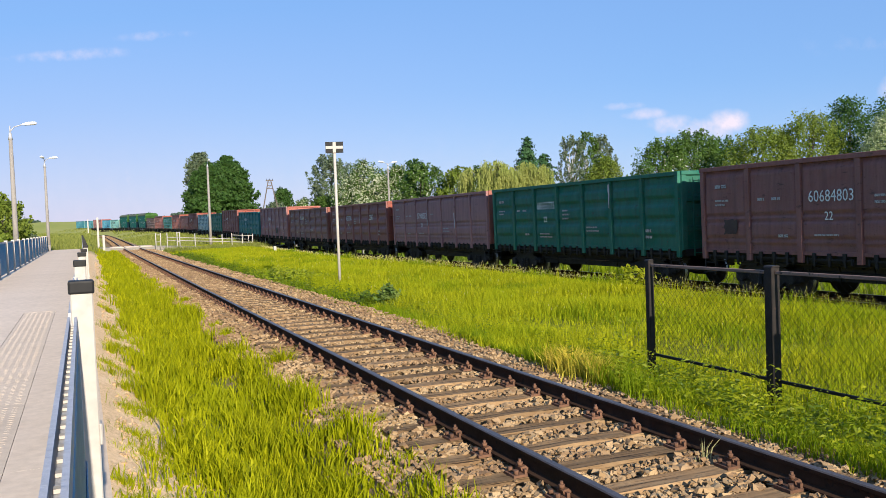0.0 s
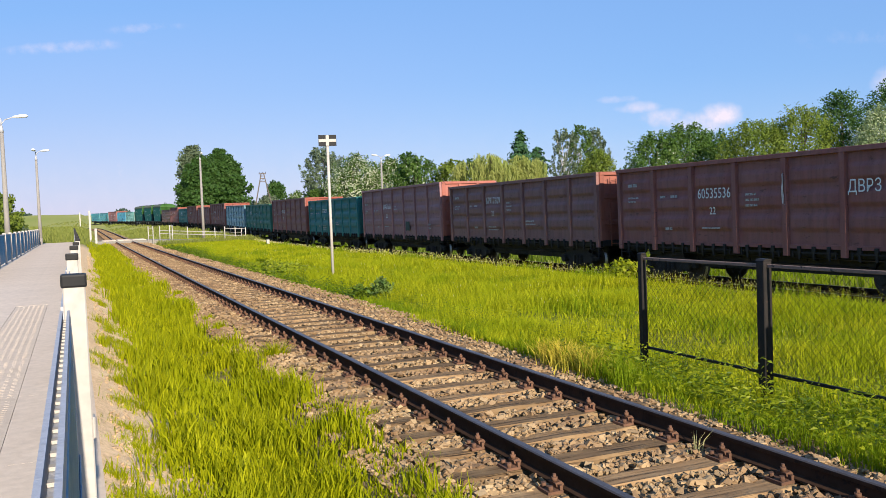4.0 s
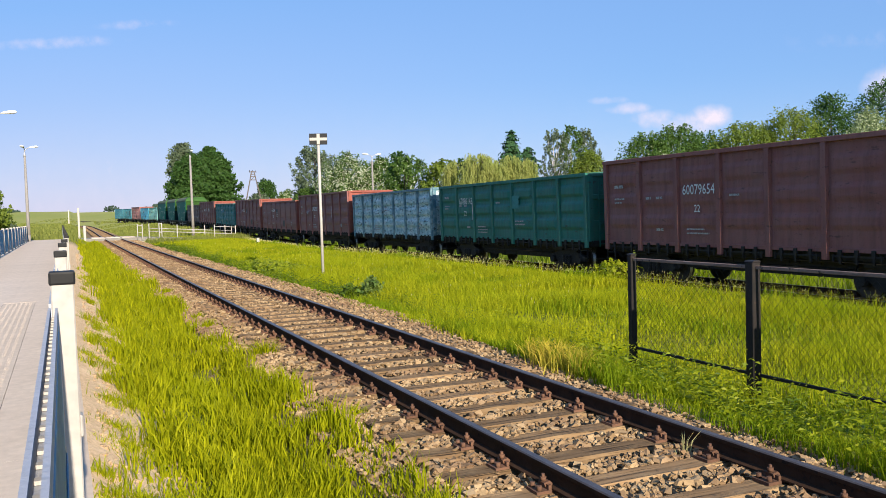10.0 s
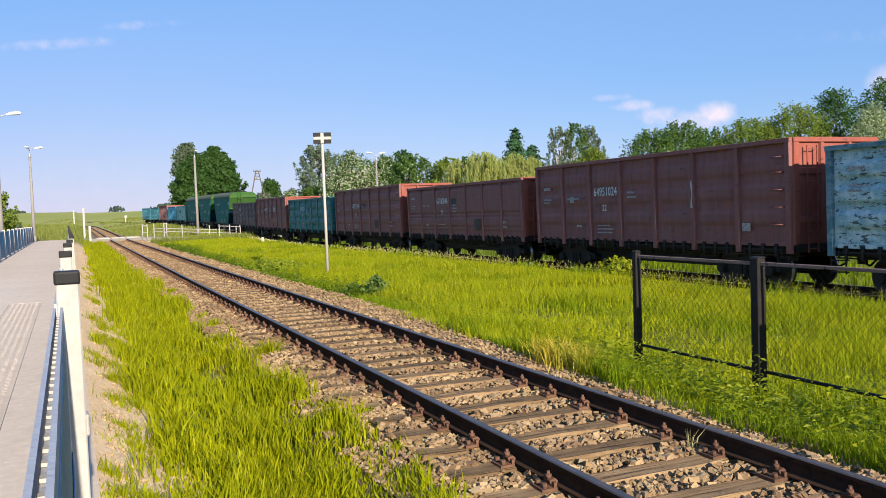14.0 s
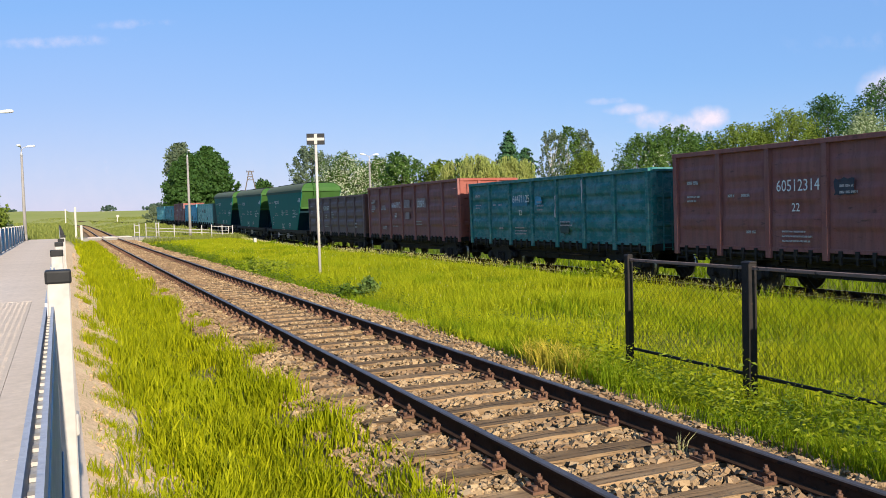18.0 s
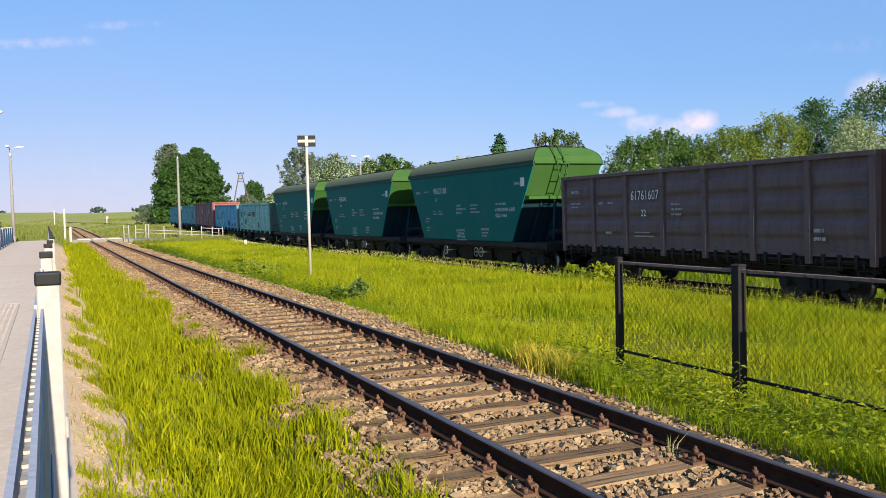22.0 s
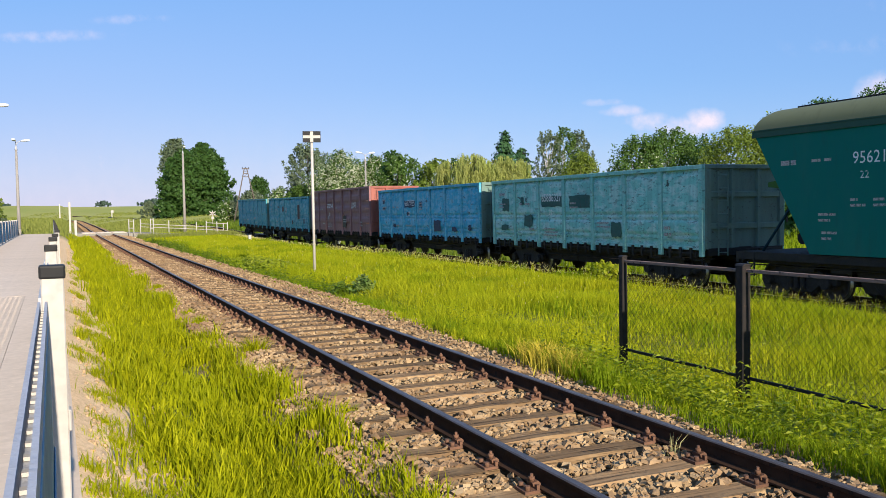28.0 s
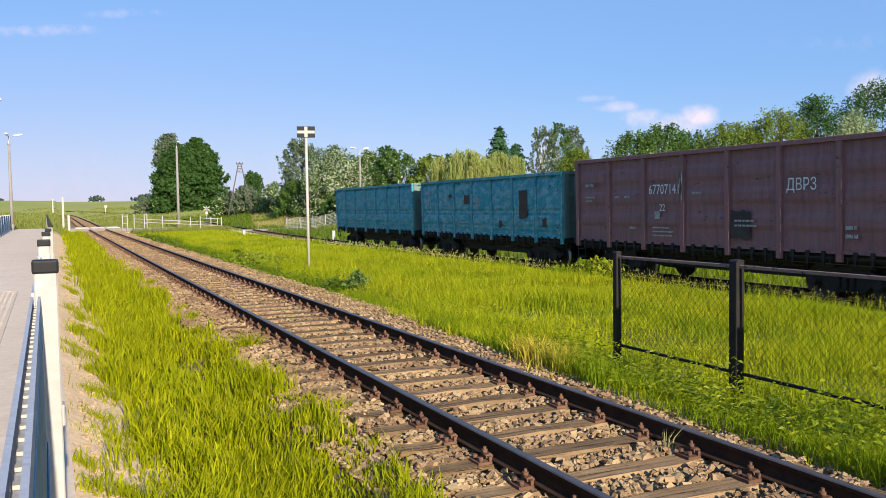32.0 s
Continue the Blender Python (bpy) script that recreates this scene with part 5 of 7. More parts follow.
# wooden A-shaped power pole
def power_pole(x, y):
    g = float(height(x, y))
    pole = empty("power_pole", "wooden A-shaped power pole with cross arms", "power pole", at=pose(x, y, g))
    t = 9.4 - g
    for s in (-1, 1):
        bm = bmesh.new()
        tube(bm, (s * 2.2, 0, -0.4), (s * 0.18, 0, t), 0.12, 0.08, 8)
        part("leg", bm, M["wood"], pole)
    bm = bmesh.new()
    box(bm, -0.6, 0.6, -0.06, 0.06, t - 0.25, t - 0.1)
    arm = part("cross_arm", bm, M["wood"], pole)
    for u in (-0.52, 0.0, 0.52):
        bm = bmesh.new()
        tube(bm, (u, 0, t - 0.1), (u, 0, t + 0.15), 0.05, 0.03, 6)
        part("insulator", bm, M["soot"], arm)
    bm = bmesh.new()
    for z in (t - 0.55, t - 0.95, t - 1.5):
        box(bm, -0.42, 0.42, -0.05, 0.05, z - 0.06, z + 0.06)
    bent(bm, [(-0.5, 0, t - 1.6), (0.35, 0, t - 0.9)], 0.04)
    part("brace", bm, M["wood"], pole)


power_pole(28.0, 140)


# rusty mesh fence by the track
def mesh_fence(x, y0, y1):
    """A field of the old fence: angle-iron rails and woven wire."""
    fence = empty("mesh_fence_field", "rusty iron fence field of woven wire mesh", "wire fence", "old wire fence fields")
    lo, hi = -0.19, 1.06
    for z, r in ((hi, 0.02), (lo, 0.018)):
        bm = bmesh.new()
        prism(bm, [(x - r, z - r), (x + r, z - r), (x + r, z + r), (x - r, z + r)], "y", y0 + 0.05, y1 - 0.05)
        part("rail", soften(bm, 0.005), M["brown_iron" if z == hi else "dark_iron"], fence)
    bm = bmesh.new()
    cell = 0.05
    n, rows = int((y1 - y0 - 0.1) / cell), int((hi - lo) / cell)
    for i in range(n):
        v = [(x + 0.003 * (1 if (i + j) % 2 else -1), y0 + 0.05 + (i + ((i + j) % 2)) * cell, lo + (hi - lo) * j / rows) for j in range(rows + 1)]
        for a, b in zip(v, v[1:]):
            tube(bm, a, b, 0.002, seg=3, caps=False)
    part("wire_mesh", bm, M["dark_iron"], fence, "woven wire mesh")
    return fence


def fence_post(x, y, w, top=1.12):
    bm = bmesh.new()
    box(bm, x - w, x + w, y - w, y + w, -0.8, top)
    p = thing("fence_post", soften(bm, 0.008), M["dark_iron"], "dark rusty iron fence post", "fence post", "old wire fence posts")
    bm = bmesh.new()
    prism(bm, [(x - w * 1.05, top), (x + w * 1.05, top), (x + w * 0.7, top + 0.02), (x - w * 0.7, top + 0.02)], "y", y - w * 1.05, y + w * 1.05)
    part("post_top", bm, M["dark_iron"], p)


for y, w in ((9.67, 0.045), (7.38, 0.062), (5.1, 0.062), (2.85, 0.062)):
    fence_post(7.2, y, w)
for a, b in ((7.38, 9.67), (5.1, 7.38), (2.85, 5.1)):
    mesh_fence(7.2, a, b)

# level crossing
bm = bmesh.new()
rg = [(-60.0, 88.6), (-20, 88.6), (1.9, 88.8), (5.7, 88.8), (16, 88.6), (21, 88.6), (60, 88.0)]
top, bot = [], []
for x, y in rg:
    z = float(height(x, y))
    z = (0.12 if 1.8 < x < 6 else -0.4 if 15 < x < 22 else z + 0.02)
    top.append(bm.verts.new((x, y + (5.0 if x < 7 else 3.4), z))), bot.append(bm.verts.new((x, y, z)))
for i in range(len(rg) - 1):
    bm.faces.new((bot[i], bot[i + 1], top[i + 1], top[i]))
ex = bmesh.ops.extrude_face_region(bm, geom=bm.faces[:])
for v in ex["geom"]:
    if isinstance(v, bmesh.types.BMVert):
        v.co.z -= 0.6
thing("road", bm, M["asphalt"], "worn pale road over the level crossing", "road", kind="structure")
for x in (2.4, 3.8, 5.2):
    for j in range(3):
        bm = bmesh.new()
        box(bm, -0.62, 0.62, -0.78, 0.78, -0.1, 0.03)
        thing("crossing_slab", soften(bm, 0.02), M["concrete"], "pale concrete slab of the level crossing", "concrete slab", "crossing slabs", at=pose(x, 89.6 + j * 1.62, 0.135))


def white_stake(x, y, tall, w=0.06, dz=0.0, label="white painted stake by the level crossing"):
    bm = bmesh.new()
    box(bm, -w, w, -w, w, -0.4, tall)
    s = thing("white_stake", soften(bm, 0.01), M["white"], label, "stake", "white stakes", at=on_ground(x, y, 0, dz))
    return s


white_stake(0.7, 88, 3.2, 0.09), white_stake(1.18, 88, 1.7, 0.11), white_stake(-0.45, 240, 4.0, 0.14)
white_stake(-6.2, 120, 0.9, 0.12), white_stake(19.9, 63.5, 0.9, 0.12), white_stake(14.6, 72, 0.45, 0.12)
bm = bmesh.new()
box(bm, -0.25, 0.25, -0.1, 0.1, 0.0, 0.14)
thing("crossing_drain", bm, M["concrete"], "pale concrete block by the crossing", "block", at=on_ground(6.2, 86))


def barrier(x0, x1, y, rails, gap=2.4, g0=0.05, g1=0.05):
    """A white tubular barrier."""
    b = empty("white_barrier", "white tubular steel barrier beside the level crossing", "barrier", "crossing barriers")
    n = max(1, round((x1 - x0) / gap))
    for i in range(n + 1):
        bm = bmesh.new()
        x, g = x0 + (x1 - x0) * i / n, g0 + (g1 - g0) * i / n
        tube(bm, (x, y, g - 0.6), (x, y, g + 1.38), 0.045, seg=8)
        part("upright", bm, M["white"], b)
    for z in rails:
        bm = bmesh.new()
        tube(bm, (x0, y, g0 + z), (x1, y, g1 + z), 0.032, seg=8)
        part("rail", bm, M["white"], b)


barrier(6.0, 6.45, 88.0, (0.5, 1.2), 0.45)
barrier(7.1, 15.2, 88.2, (0.62, 0.92), 2.7, 0.05, -0.5)
barrier(7.95, 8.2, 87.0, (0.4, 1.3), 0.25, 0.1, 0.1)
barrier(13.3, 15.4, 87.0, (0.5, 1.2), 1.0, -0.25, -0.4)


def far_fence(x0, x1, y0, y1):
    f = empty("wire_fence", "grey wire fence with pale posts beyond the freight track", "wire fence")
    n = round((x1 - x0) / 1.6)
    for i in range(n + 1):
        x, y = x0 + (x1 - x0) * i / n, y0 + (y1 - y0) * i / n
        g = float(height(x, y))
        bm = bmesh.new()
        tube(bm, (x, y, g - 0.3), (x, y, g + 1.55), 0.04, seg=6)
        part("post", bm, M["zinc"], f)
        if i:
            bm = bmesh.new()
            for k in range(10):
                u = (i - k / 10) / n
                q = (x0 + (x1 - x0) * u, y0 + (y1 - y0) * u)
                tube(bm, (*q, float(height(*q)) + 0.12), (*q, float(height(*q)) + 1.5), 0.009, seg=4, caps=False)
            part("mesh_panel", bm, M["zinc"], f)
    for j in range(10):
        bm = bmesh.new()
        bent(bm, [(q[0], q[1], float(height(*q)) + 0.15 + 0.15 * j) for q in ((x0 + (x1 - x0) * i / n, y0 + (y1 - y0) * i / n) for i in range(n + 1))], 0.012, 4)
        part("wire", bm, M["zinc"], f)


far_fence(21.8, 29.5, 85.5, 88.0)


def cross_sign(x, y):
    bm = bmesh.new()
    g = float(height(x, y))
    tube(bm, (0, 0, -0.3), (0, 0, 2.5), 0.05, seg=8)
    s = thing("crossing_sign", bm, M["white"], "white crossing sign shaped like a diagonal cross", "road sign", at=pose(x, y, g))
    for q in (-1, 1):
        bm = bmesh.new()
        box(bm, -0.55, 0.55, -0.07, -0.05, -0.07, 0.07)
        part("blade", bm, M["white"], s).matrix_basis = pose(0, 0, 2.05, 0, q * 30, 0)
    bm = bmesh.new()
    box(bm, -0.2, 0.2, -0.1, -0.04, 1.2, 1.55)
    part("plate", bm, M["white"], s)


cross_sign(21.0, 131)


def dwarf_signal(x, y):
    g = float(height(x, y))
    bm = bmesh.new()
    box(bm, -0.14, 0.14, -0.14, 0.14, -0.3, 1.5)
    s = thing("dwarf_signal", bm, M["white"], "small white trackside signal", "railway signal", at=pose(x, y, g))
    bm = bmesh.new()
    box(bm, -0.3, 0.5, -0.2, 0.2, 1.5, 2.2)
    part("signal_head", soften(bm, 0.03), M["white"], s)


dwarf_signal(14.3, 281)

# ---- trees and shrubs ----
M["bark"] = surface("bark", (0.12, 0.095, 0.07), (0.075, 0.06, 0.048), 3.0, 0.95, 0.0, 0.02, stretch=(5, 5, 0.8))
M["birch_bark"] = surface("birch_bark", (0.55, 0.53, 0.5), (0.4, 0.38, 0.36), 3.0, 0.9, 0.0, 0.01, (0.06, 0.05, 0.05), 0.62)
LEAF = {
    "dark": foliage("dark_leaves", (0.032, 0.076, 0.017), (0.072, 0.140, 0.029), (0.043, 0.101, 0.022), spread=0.55),
    "mid": foliage("green_leaves", (0.052, 0.103, 0.020), (0.110, 0.180, 0.033), (0.066, 0.132, 0.024), spread=0.55),
    "light": foliage("light_leaves", (0.103, 0.155, 0.022), (0.198, 0.238, 0.036), (0.135, 0.194, 0.026), spread=0.55),
    "grey": foliage("grey_willow_leaves", (0.093, 0.128, 0.072), (0.162, 0.196, 0.119), (0.111, 0.153, 0.085), spread=0.55),
    "willow": foliage("weeping_leaves", (0.196, 0.218, 0.057), (0.345, 0.356, 0.103), (0.241, 0.287, 0.069), spread=0.55),
    "needle": foliage("needles", (0.03, 0.085, 0.03), (0.065, 0.14, 0.05), (0.04, 0.095, 0.038), 0.6, 0.15, spread=0.55),
    "pale": foliage("pale_elder_leaves", (0.17, 0.22, 0.10), (0.30, 0.35, 0.19), (0.21, 0.28, 0.13), spread=0.6),
    # far: distance haze is put into the leaf colour as blue-grey
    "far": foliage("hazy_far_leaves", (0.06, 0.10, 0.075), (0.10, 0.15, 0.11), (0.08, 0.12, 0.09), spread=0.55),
    "bloom": foliage("white_blossom", (0.36, 0.40, 0.26), (0.56, 0.56, 0.44), (0.30, 0.36, 0.18), 0.7, 0.3, spread=0.55),
}


def leaf_tris(rg, c, out, size, scatter=0.35):
    """Pointed leaves (two triangles each) at c, turned more or less along out."""
    n = len(c)
    nrm = out + rg.normal(size=(n, 3)) * scatter
    nrm /= np.linalg.norm(nrm, axis=1, keepdims=True) + 1e-9
    a = np.cross(nrm, rg.normal(size=(n, 3)))
    a /= np.linalg.norm(a, axis=1, keepdims=True) + 1e-9
    b = np.cross(nrm, a)
    s = (size * rg.uniform(0.6, 1.35, n))[:, None]
    v = np.stack([c - a * s, c + b * s * 0.55, c + a * s, c - b * s * 0.55], 1)
    t = np.array([(0, 1, 2), (0, 2, 3)])[None] + (np.arange(n) * 4)[:, None, None]
    return v.reshape(-1, 3), t.reshape(-1, 3)


def crown_points(rg, n, wide, deep, lo, hi, shape, rough, fine=1.0, tier=0.0):
    """Leaf places on uneven clumps inside an envelope of the given shape."""
    m = max(10, int(n * fine // 42))
    u = rg.random(m) ** 0.8
    if tier:  # boughs in layers
        u = (np.floor(u * (hi - lo) / tier) + 0.5 + rg.normal(0, 0.28, m)) * tier / (hi - lo)
        u = np.clip(u, 0, 0.99)
    z = lo + (hi - lo) * u
    if shape == "dome":
        r = np.sqrt(np.clip(1 - (u * 1.02) ** 2.2, 0.02, 1))
    elif shape == "column":
        r = np.sqrt(np.clip(1 - (np.abs(u - 0.42) / 0.6) ** 2.4, 0.02, 1))
    else:
        r = np.sqrt(np.clip(1 - (np.abs(u - 0.45) / 0.56) ** 2, 0.02, 1))
    ang, rad = rg.uniform(0, 2 * np.pi, m), np.sqrt(rg.uniform(0.25, 1.0, m))
    lump = 1 + rough * np.sin(ang * 3 + z * 1.3) * rg.uniform(0.3, 1, m) + rg.normal(0, 0.07, m)
    cen = np.stack([np.cos(ang) * r * rad * lump * wide, np.sin(ang) * r * rad * lump * deep, z], -1)
    pick = rg.integers(0, m, n)
    size = (0.16 + 0.10 * rg.random(m)) * (wide + hi - lo) * 0.30 / fine
    # each clump is a tapering spray that points up and outwards
    axis = cen - np.array([0, 0, lo + (hi - lo) * 0.35])
    axis = axis / (np.linalg.norm(axis, axis=1, keepdims=True) + 1e-9) * 0.7 + np.array([0, 0, 0.15 if tier else 0.7]) + rg.normal(0, 0.35, (m, 3))
    axis /= np.linalg.norm(axis, axis=1, keepdims=True) + 1e-9
    w = rg.uniform(-0.7, 1.0, n)
    taper = np.where(w > 0, 1 - 0.8 * w, 1 + 0.45 * w)
    off = axis[pick] * (w * size[pick] * 1.05)[:, None] + np.clip(rg.normal(size=(n, 3)), -1.7, 1.7) * (size[pick] * 0.42 * taper)[:, None]
    mid = np.array([0, 0, (lo + hi) / 2])
    ball = off / (np.linalg.norm(off, axis=1, keepdims=True) + 1e-9)
    out = cen[pick] - mid
    out = out / (np.linalg.norm(out, axis=1, keepdims=True) + 1e-9) * 0.7 + ball
    out /= np.linalg.norm(out, axis=1, keepdims=True) + 1e-9
    return cen[pick] + off, out, cen


def tree(name, label, x, y, tall, wide, kind="mid", shape="round", leaves=4500, lo=0.12, seed=0, size=0.16, bloom=0.0, bark="bark", rough=0.22, top_z=None, category="tree", fine=1.0, tier=0.0):
    """A trunk with limbs, and a crown of single leaves on clumps."""
    rg, r = np.random.default_rng(seed + 11), random.Random(seed)
    g = float(height(x, y))
    t = empty(name, label, category, at=pose(x, y, g, 0, 0, r.uniform(0, 360)))
    h = (top_z - g) if top_z else tall
    p, out, cen = crown_points(rg, leaves, wide / 2, wide / 2 * 0.9, h * lo, h, shape, rough, fine, tier)
    bm = bmesh.new()
    tr = 0.016 * h + 0.03
    lean = r.uniform(-0.02, 0.02) * h
    tube(bm, (0, 0, -0.3), (lean, 0, h * 0.45), tr, tr * 0.6, 8)
    tube(bm, (lean, 0, h * 0.45), (lean * 1.5, 0, h * 0.88), tr * 0.6, tr * 0.15, 6)
    for c in cen[:: max(1, len(cen) // 12)]:
        a = Vector((lean * min(1, c[2] / h * 2), 0, max(0.1, c[2] * 0.55)))
        tube(bm, a, Vector(c), tr * 0.32, tr * 0.06, 5, False)
    part("trunk", bm, M[bark], t)
    n_b = int(leaves * bloom)
    v, tri = leaf_tris(rg, p[n_b:], out[n_b:], np.full(leaves - n_b, size), 0.75)
    part("crown", tri_mesh("crown", v, tri, LEAF[kind]), None, t, "crown of " + {"needle": "dark needles", "willow": "hanging pale leaves", "grey": "grey-green leaves"}.get(kind, "green leaves"))
    if n_b:
        q = p[:n_b] + out[:n_b] * size * 1.2
        v, tri = leaf_tris(rg, q, out[:n_b] * 2, np.full(n_b, size * 0.8))
        part("blossom", tri_mesh("blossom", v, tri, LEAF["bloom"]), None, t, "clusters of white blossom")
    return t


def weeping_willow(x, y, top_z, wide, seed):
    rg, r = np.random.default_rng(seed), random.Random(seed)
    g = float(height(x, y))
    t = empty("weeping_willow", "pale green weeping willow with hanging twigs", "tree", at=pose(x, y, g))
    h = top_z - g
    bm = bmesh.new()
    tube(bm, (0, 0, -0.3), (0.1, 0, h * 0.6), 0.26, 0.16, 9)
    pts, outs = [], []
    for i in range(60):
        a, rad = rg.uniform(0, 2 * np.pi), np.sqrt(rg.uniform(0.02, 1)) * wide / 2
        top = h * (0.62 + 0.38 * math.sqrt(max(0.0, 1 - (rad / (wide / 2)) ** 2)) * rg.uniform(0.88, 1.0))
        px, py = math.cos(a) * rad, math.sin(a) * rad
        if i % 3 == 0:
            tube(bm, (0.1, 0, h * 0.55), (px * 0.85, py * 0.85, top), 0.07, 0.02, 5, False)
        for _ in range(15):
            b, off = rg.uniform(0, 2 * np.pi), abs(rg.normal(0, 0.34))
            sx, sy, st = px + math.cos(b) * off, py + math.sin(b) * off, top - off * off * 1.1
            low = max(0.4, st - rg.uniform(0.7, 2.9))
            n = int((st - low) * 9) + 3
            z = np.linspace(st, low, n)
            q = np.stack([sx + math.cos(b) * 0.12 * np.linspace(0, 1, n) + rg.normal(0, 0.03, n), sy + math.sin(b) * 0.12 * np.linspace(0, 1, n) + rg.normal(0, 0.03, n), z], -1)
            pts.append(q), outs.append(np.tile([math.cos(b), math.sin(b), 0.35], (n, 1)))
    part("trunk", bm, M["bark"], t)
    p, o = np.concatenate(pts), np.concatenate(outs)
    n = len(p)
    nrm = o + rg.normal(size=(n, 3)) * 0.5
    side = np.cross(nrm, [0, 0, 1.0])
    side /= np.linalg.norm(side, axis=1, keepdims=True) + 1e-9
    s = rg.uniform(0.10, 0.2, n)[:, None]
    dn = np.array([0, 0, -1.0]) + rg.normal(size=(n, 3)) * 0.25
    v = np.stack([p, p + side * s * 0.22 + dn * s * 0.5, p + dn * s * 1.3, p - side * s * 0.22 + dn * s * 0.5], 1).reshape(-1, 3)
    tri = (np.array([(0, 1, 2), (0, 2, 3)])[None] + (np.arange(n) * 4)[:, None, None]).reshape(-1, 3)
    part("crown", tri_mesh("crown", v, tri, LEAF["willow"]), None, t, "curtain of hanging pale leaves")


def fir(x, y, top_z, wide, seed):
    """A conifer: whorls of drooping branches set with needles."""
    rg, r = np.random.default_rng(seed), random.Random(seed)
    g = float(height(x, y))
    t = empty("fir", "dark fir tree with a pointed top", "tree", at=pose(x, y, g))
    h = top_z - g
    bm = bmesh.new()
    tube(bm, (0, 0, -0.3), (0, 0, h), 0.17, 0.02, 8)
    pts = []
    z = 0.8
    while z < h - 0.1:
        u = z / h
        reach = wide / 2 * (1 - u) ** 0.75 + 0.15
        for i in range(9):
            a, ln = r.uniform(0, 2 * math.pi), reach * r.uniform(0.65, 1.1)
            e = Vector((math.cos(a) * ln, math.sin(a) * ln, z - 0.28 * ln))
            tube(bm, (0, 0, z), e, 0.02, 0.006, 4, False)
            n = int(30 * ln) + 8
            q = rg.random(n)[:, None] ** 0.7
            pts.append(np.array([0, 0, z]) + q * (np.array(e) - np.array([0, 0, z])) + rg.normal(0, 0.15, (n, 3)) * np.array([1, 1, 0.7]))
        z += 0.34
    part("trunk", bm, M["bark"], t)
    p = np.concatenate(pts)
    out = np.stack([p[:, 0], p[:, 1], np.full(len(p), 0.8)], -1)
    v, tri = leaf_tris(rg, p, out / (np.linalg.norm(out, axis=1, keepdims=True) + 1e-9), np.full(len(p), 0.17))
    part("crown", tri_mesh("crown", v, tri, LEAF["needle"]), None, t, "crown of dark needles")


# beside the level crossing
tree("broadleaf_tree", "large dense dark green broadleaf tree", 33.4, 221, 0, 15.0, "dark", "dome", 34000, 0.0, 1, 0.36, top_z=19.0, rough=0.17, fine=1.5, tier=1.5)
tree("broadleaf_tree", "large dense dark green broadleaf tree", 28.0, 216, 0, 12.5, "dark", "dome", 26000, 0.0, 2, 0.36, top_z=17.2, rough=0.17, fine=1.5, tier=1.6)
tree("willow_tree", "tall grey-green willow beside a dark tree", 27.2, 227, 0, 7.0, "grey", "column", 9000, 0.3, 3, 0.36, rough=0.34, fine=0.8, top_z=20.3)
tree("shrub", "low grey-green shrub at the foot of trees", 20.5, 225, 0, 6.5, "grey", "dome", 5343, 0.0, 4, 0.196, top_z=4.8, category="shrub")
tree("shrub", "grey willow shrub beside the road", 30.0, 146, 0, 8, "grey", "dome", 9618, 0.0, 5, 0.169, rough=0.34, fine=0.8, top_z=5.2, category="shrub")
tree("shrub", "white flowering shrub beside the road", 33.5, 140, 0, 6, "mid", "dome", 8550, 0.0, 6, 0.163, 0.35, rough=0.34, fine=0.8, top_z=5.6, category="shrub")
tree("shrub", "green shrub beside the road", 26.5, 148, 0, 5, "mid", "dome", 6412, 0.0, 7, 0.163, 0.1, top_z=3.8, category="shrub")
tree("round_tree", "small dark tree behind shrubs", 33.5, 156, 0, 4.2, "dark", "round", 5343, 0.2, 8, 0.182, top_z=8.3)
tree("shrub", "dense green shrub behind the freight track", 35.0, 125, 0, 8, "mid", "dome", 10687, 0.0, 9, 0.163, 0.05, rough=0.34, fine=0.8, top_z=5.9, category="shrub")
tree("shrub", "dense green shrub behind the freight track", 33.5, 108, 0, 8, "dark", "dome", 10687, 0.0, 10, 0.157, rough=0.34, fine=0.8, top_z=7.0, category="shrub")
tree("shrub", "dense green shrub behind the freight track", 29.5, 112, 0, 5, "mid", "dome", 8550, 0.0, 14, 0.157, rough=0.34, fine=0.8, top_z=5.0, category="shrub")
tree("flowering_tree", "big white flowering tree behind the freight track", 33.0, 104, 0, 9.8, "mid", "dome", 19000, 0.0, 11, 0.145, 0.5, rough=0.3, top_z=8.9)
tree("flowering_tree", "big white flowering tree behind the freight track", 37.6, 104, 0, 8.2, "mid", "dome", 14000, 0.0, 12, 0.155, 0.3, rough=0.3, top_z=8.4)
tree("slim_tree", "slim blue-green tree above blossom", 32.0, 116, 0, 6.6, "grey", "column", 6500, 0.2, 13, 0.18, top_z=11.3, rough=0.4)
tree("broadleaf_tree", "green broadleaf tree behind the freight track", 33.2, 84, 0, 6.5, "mid", "round", 7500, 0.05, 15, 0.152, 0.06, top_z=7.2)
tree("round_tree", "small dark pointed tree behind blossom", 34.0, 88, 0, 3.0, "dark", "column", 3300, 0.1, 16, 0.152, top_z=8.3)
tree("broadleaf_tree", "light green young tree", 36.0, 80, 0, 5.0, "light", "round", 5250, 0.05, 17, 0.144, top_z=6.7)
tree("broadleaf_tree", "dark green round tree", 40.5, 84, 0, 6.5, "dark", "round", 6750, 0.05, 18, 0.152, top_z=6.9)
weeping_willow(29.6, 60, 6.5, 5.6, 21)
weeping_willow(33.3, 60.5, 6.3, 5.4, 22)
fir(44.0, 80, 10.3, 6.2, 23)
fir(47.2, 82, 8.6, 7.0, 24)
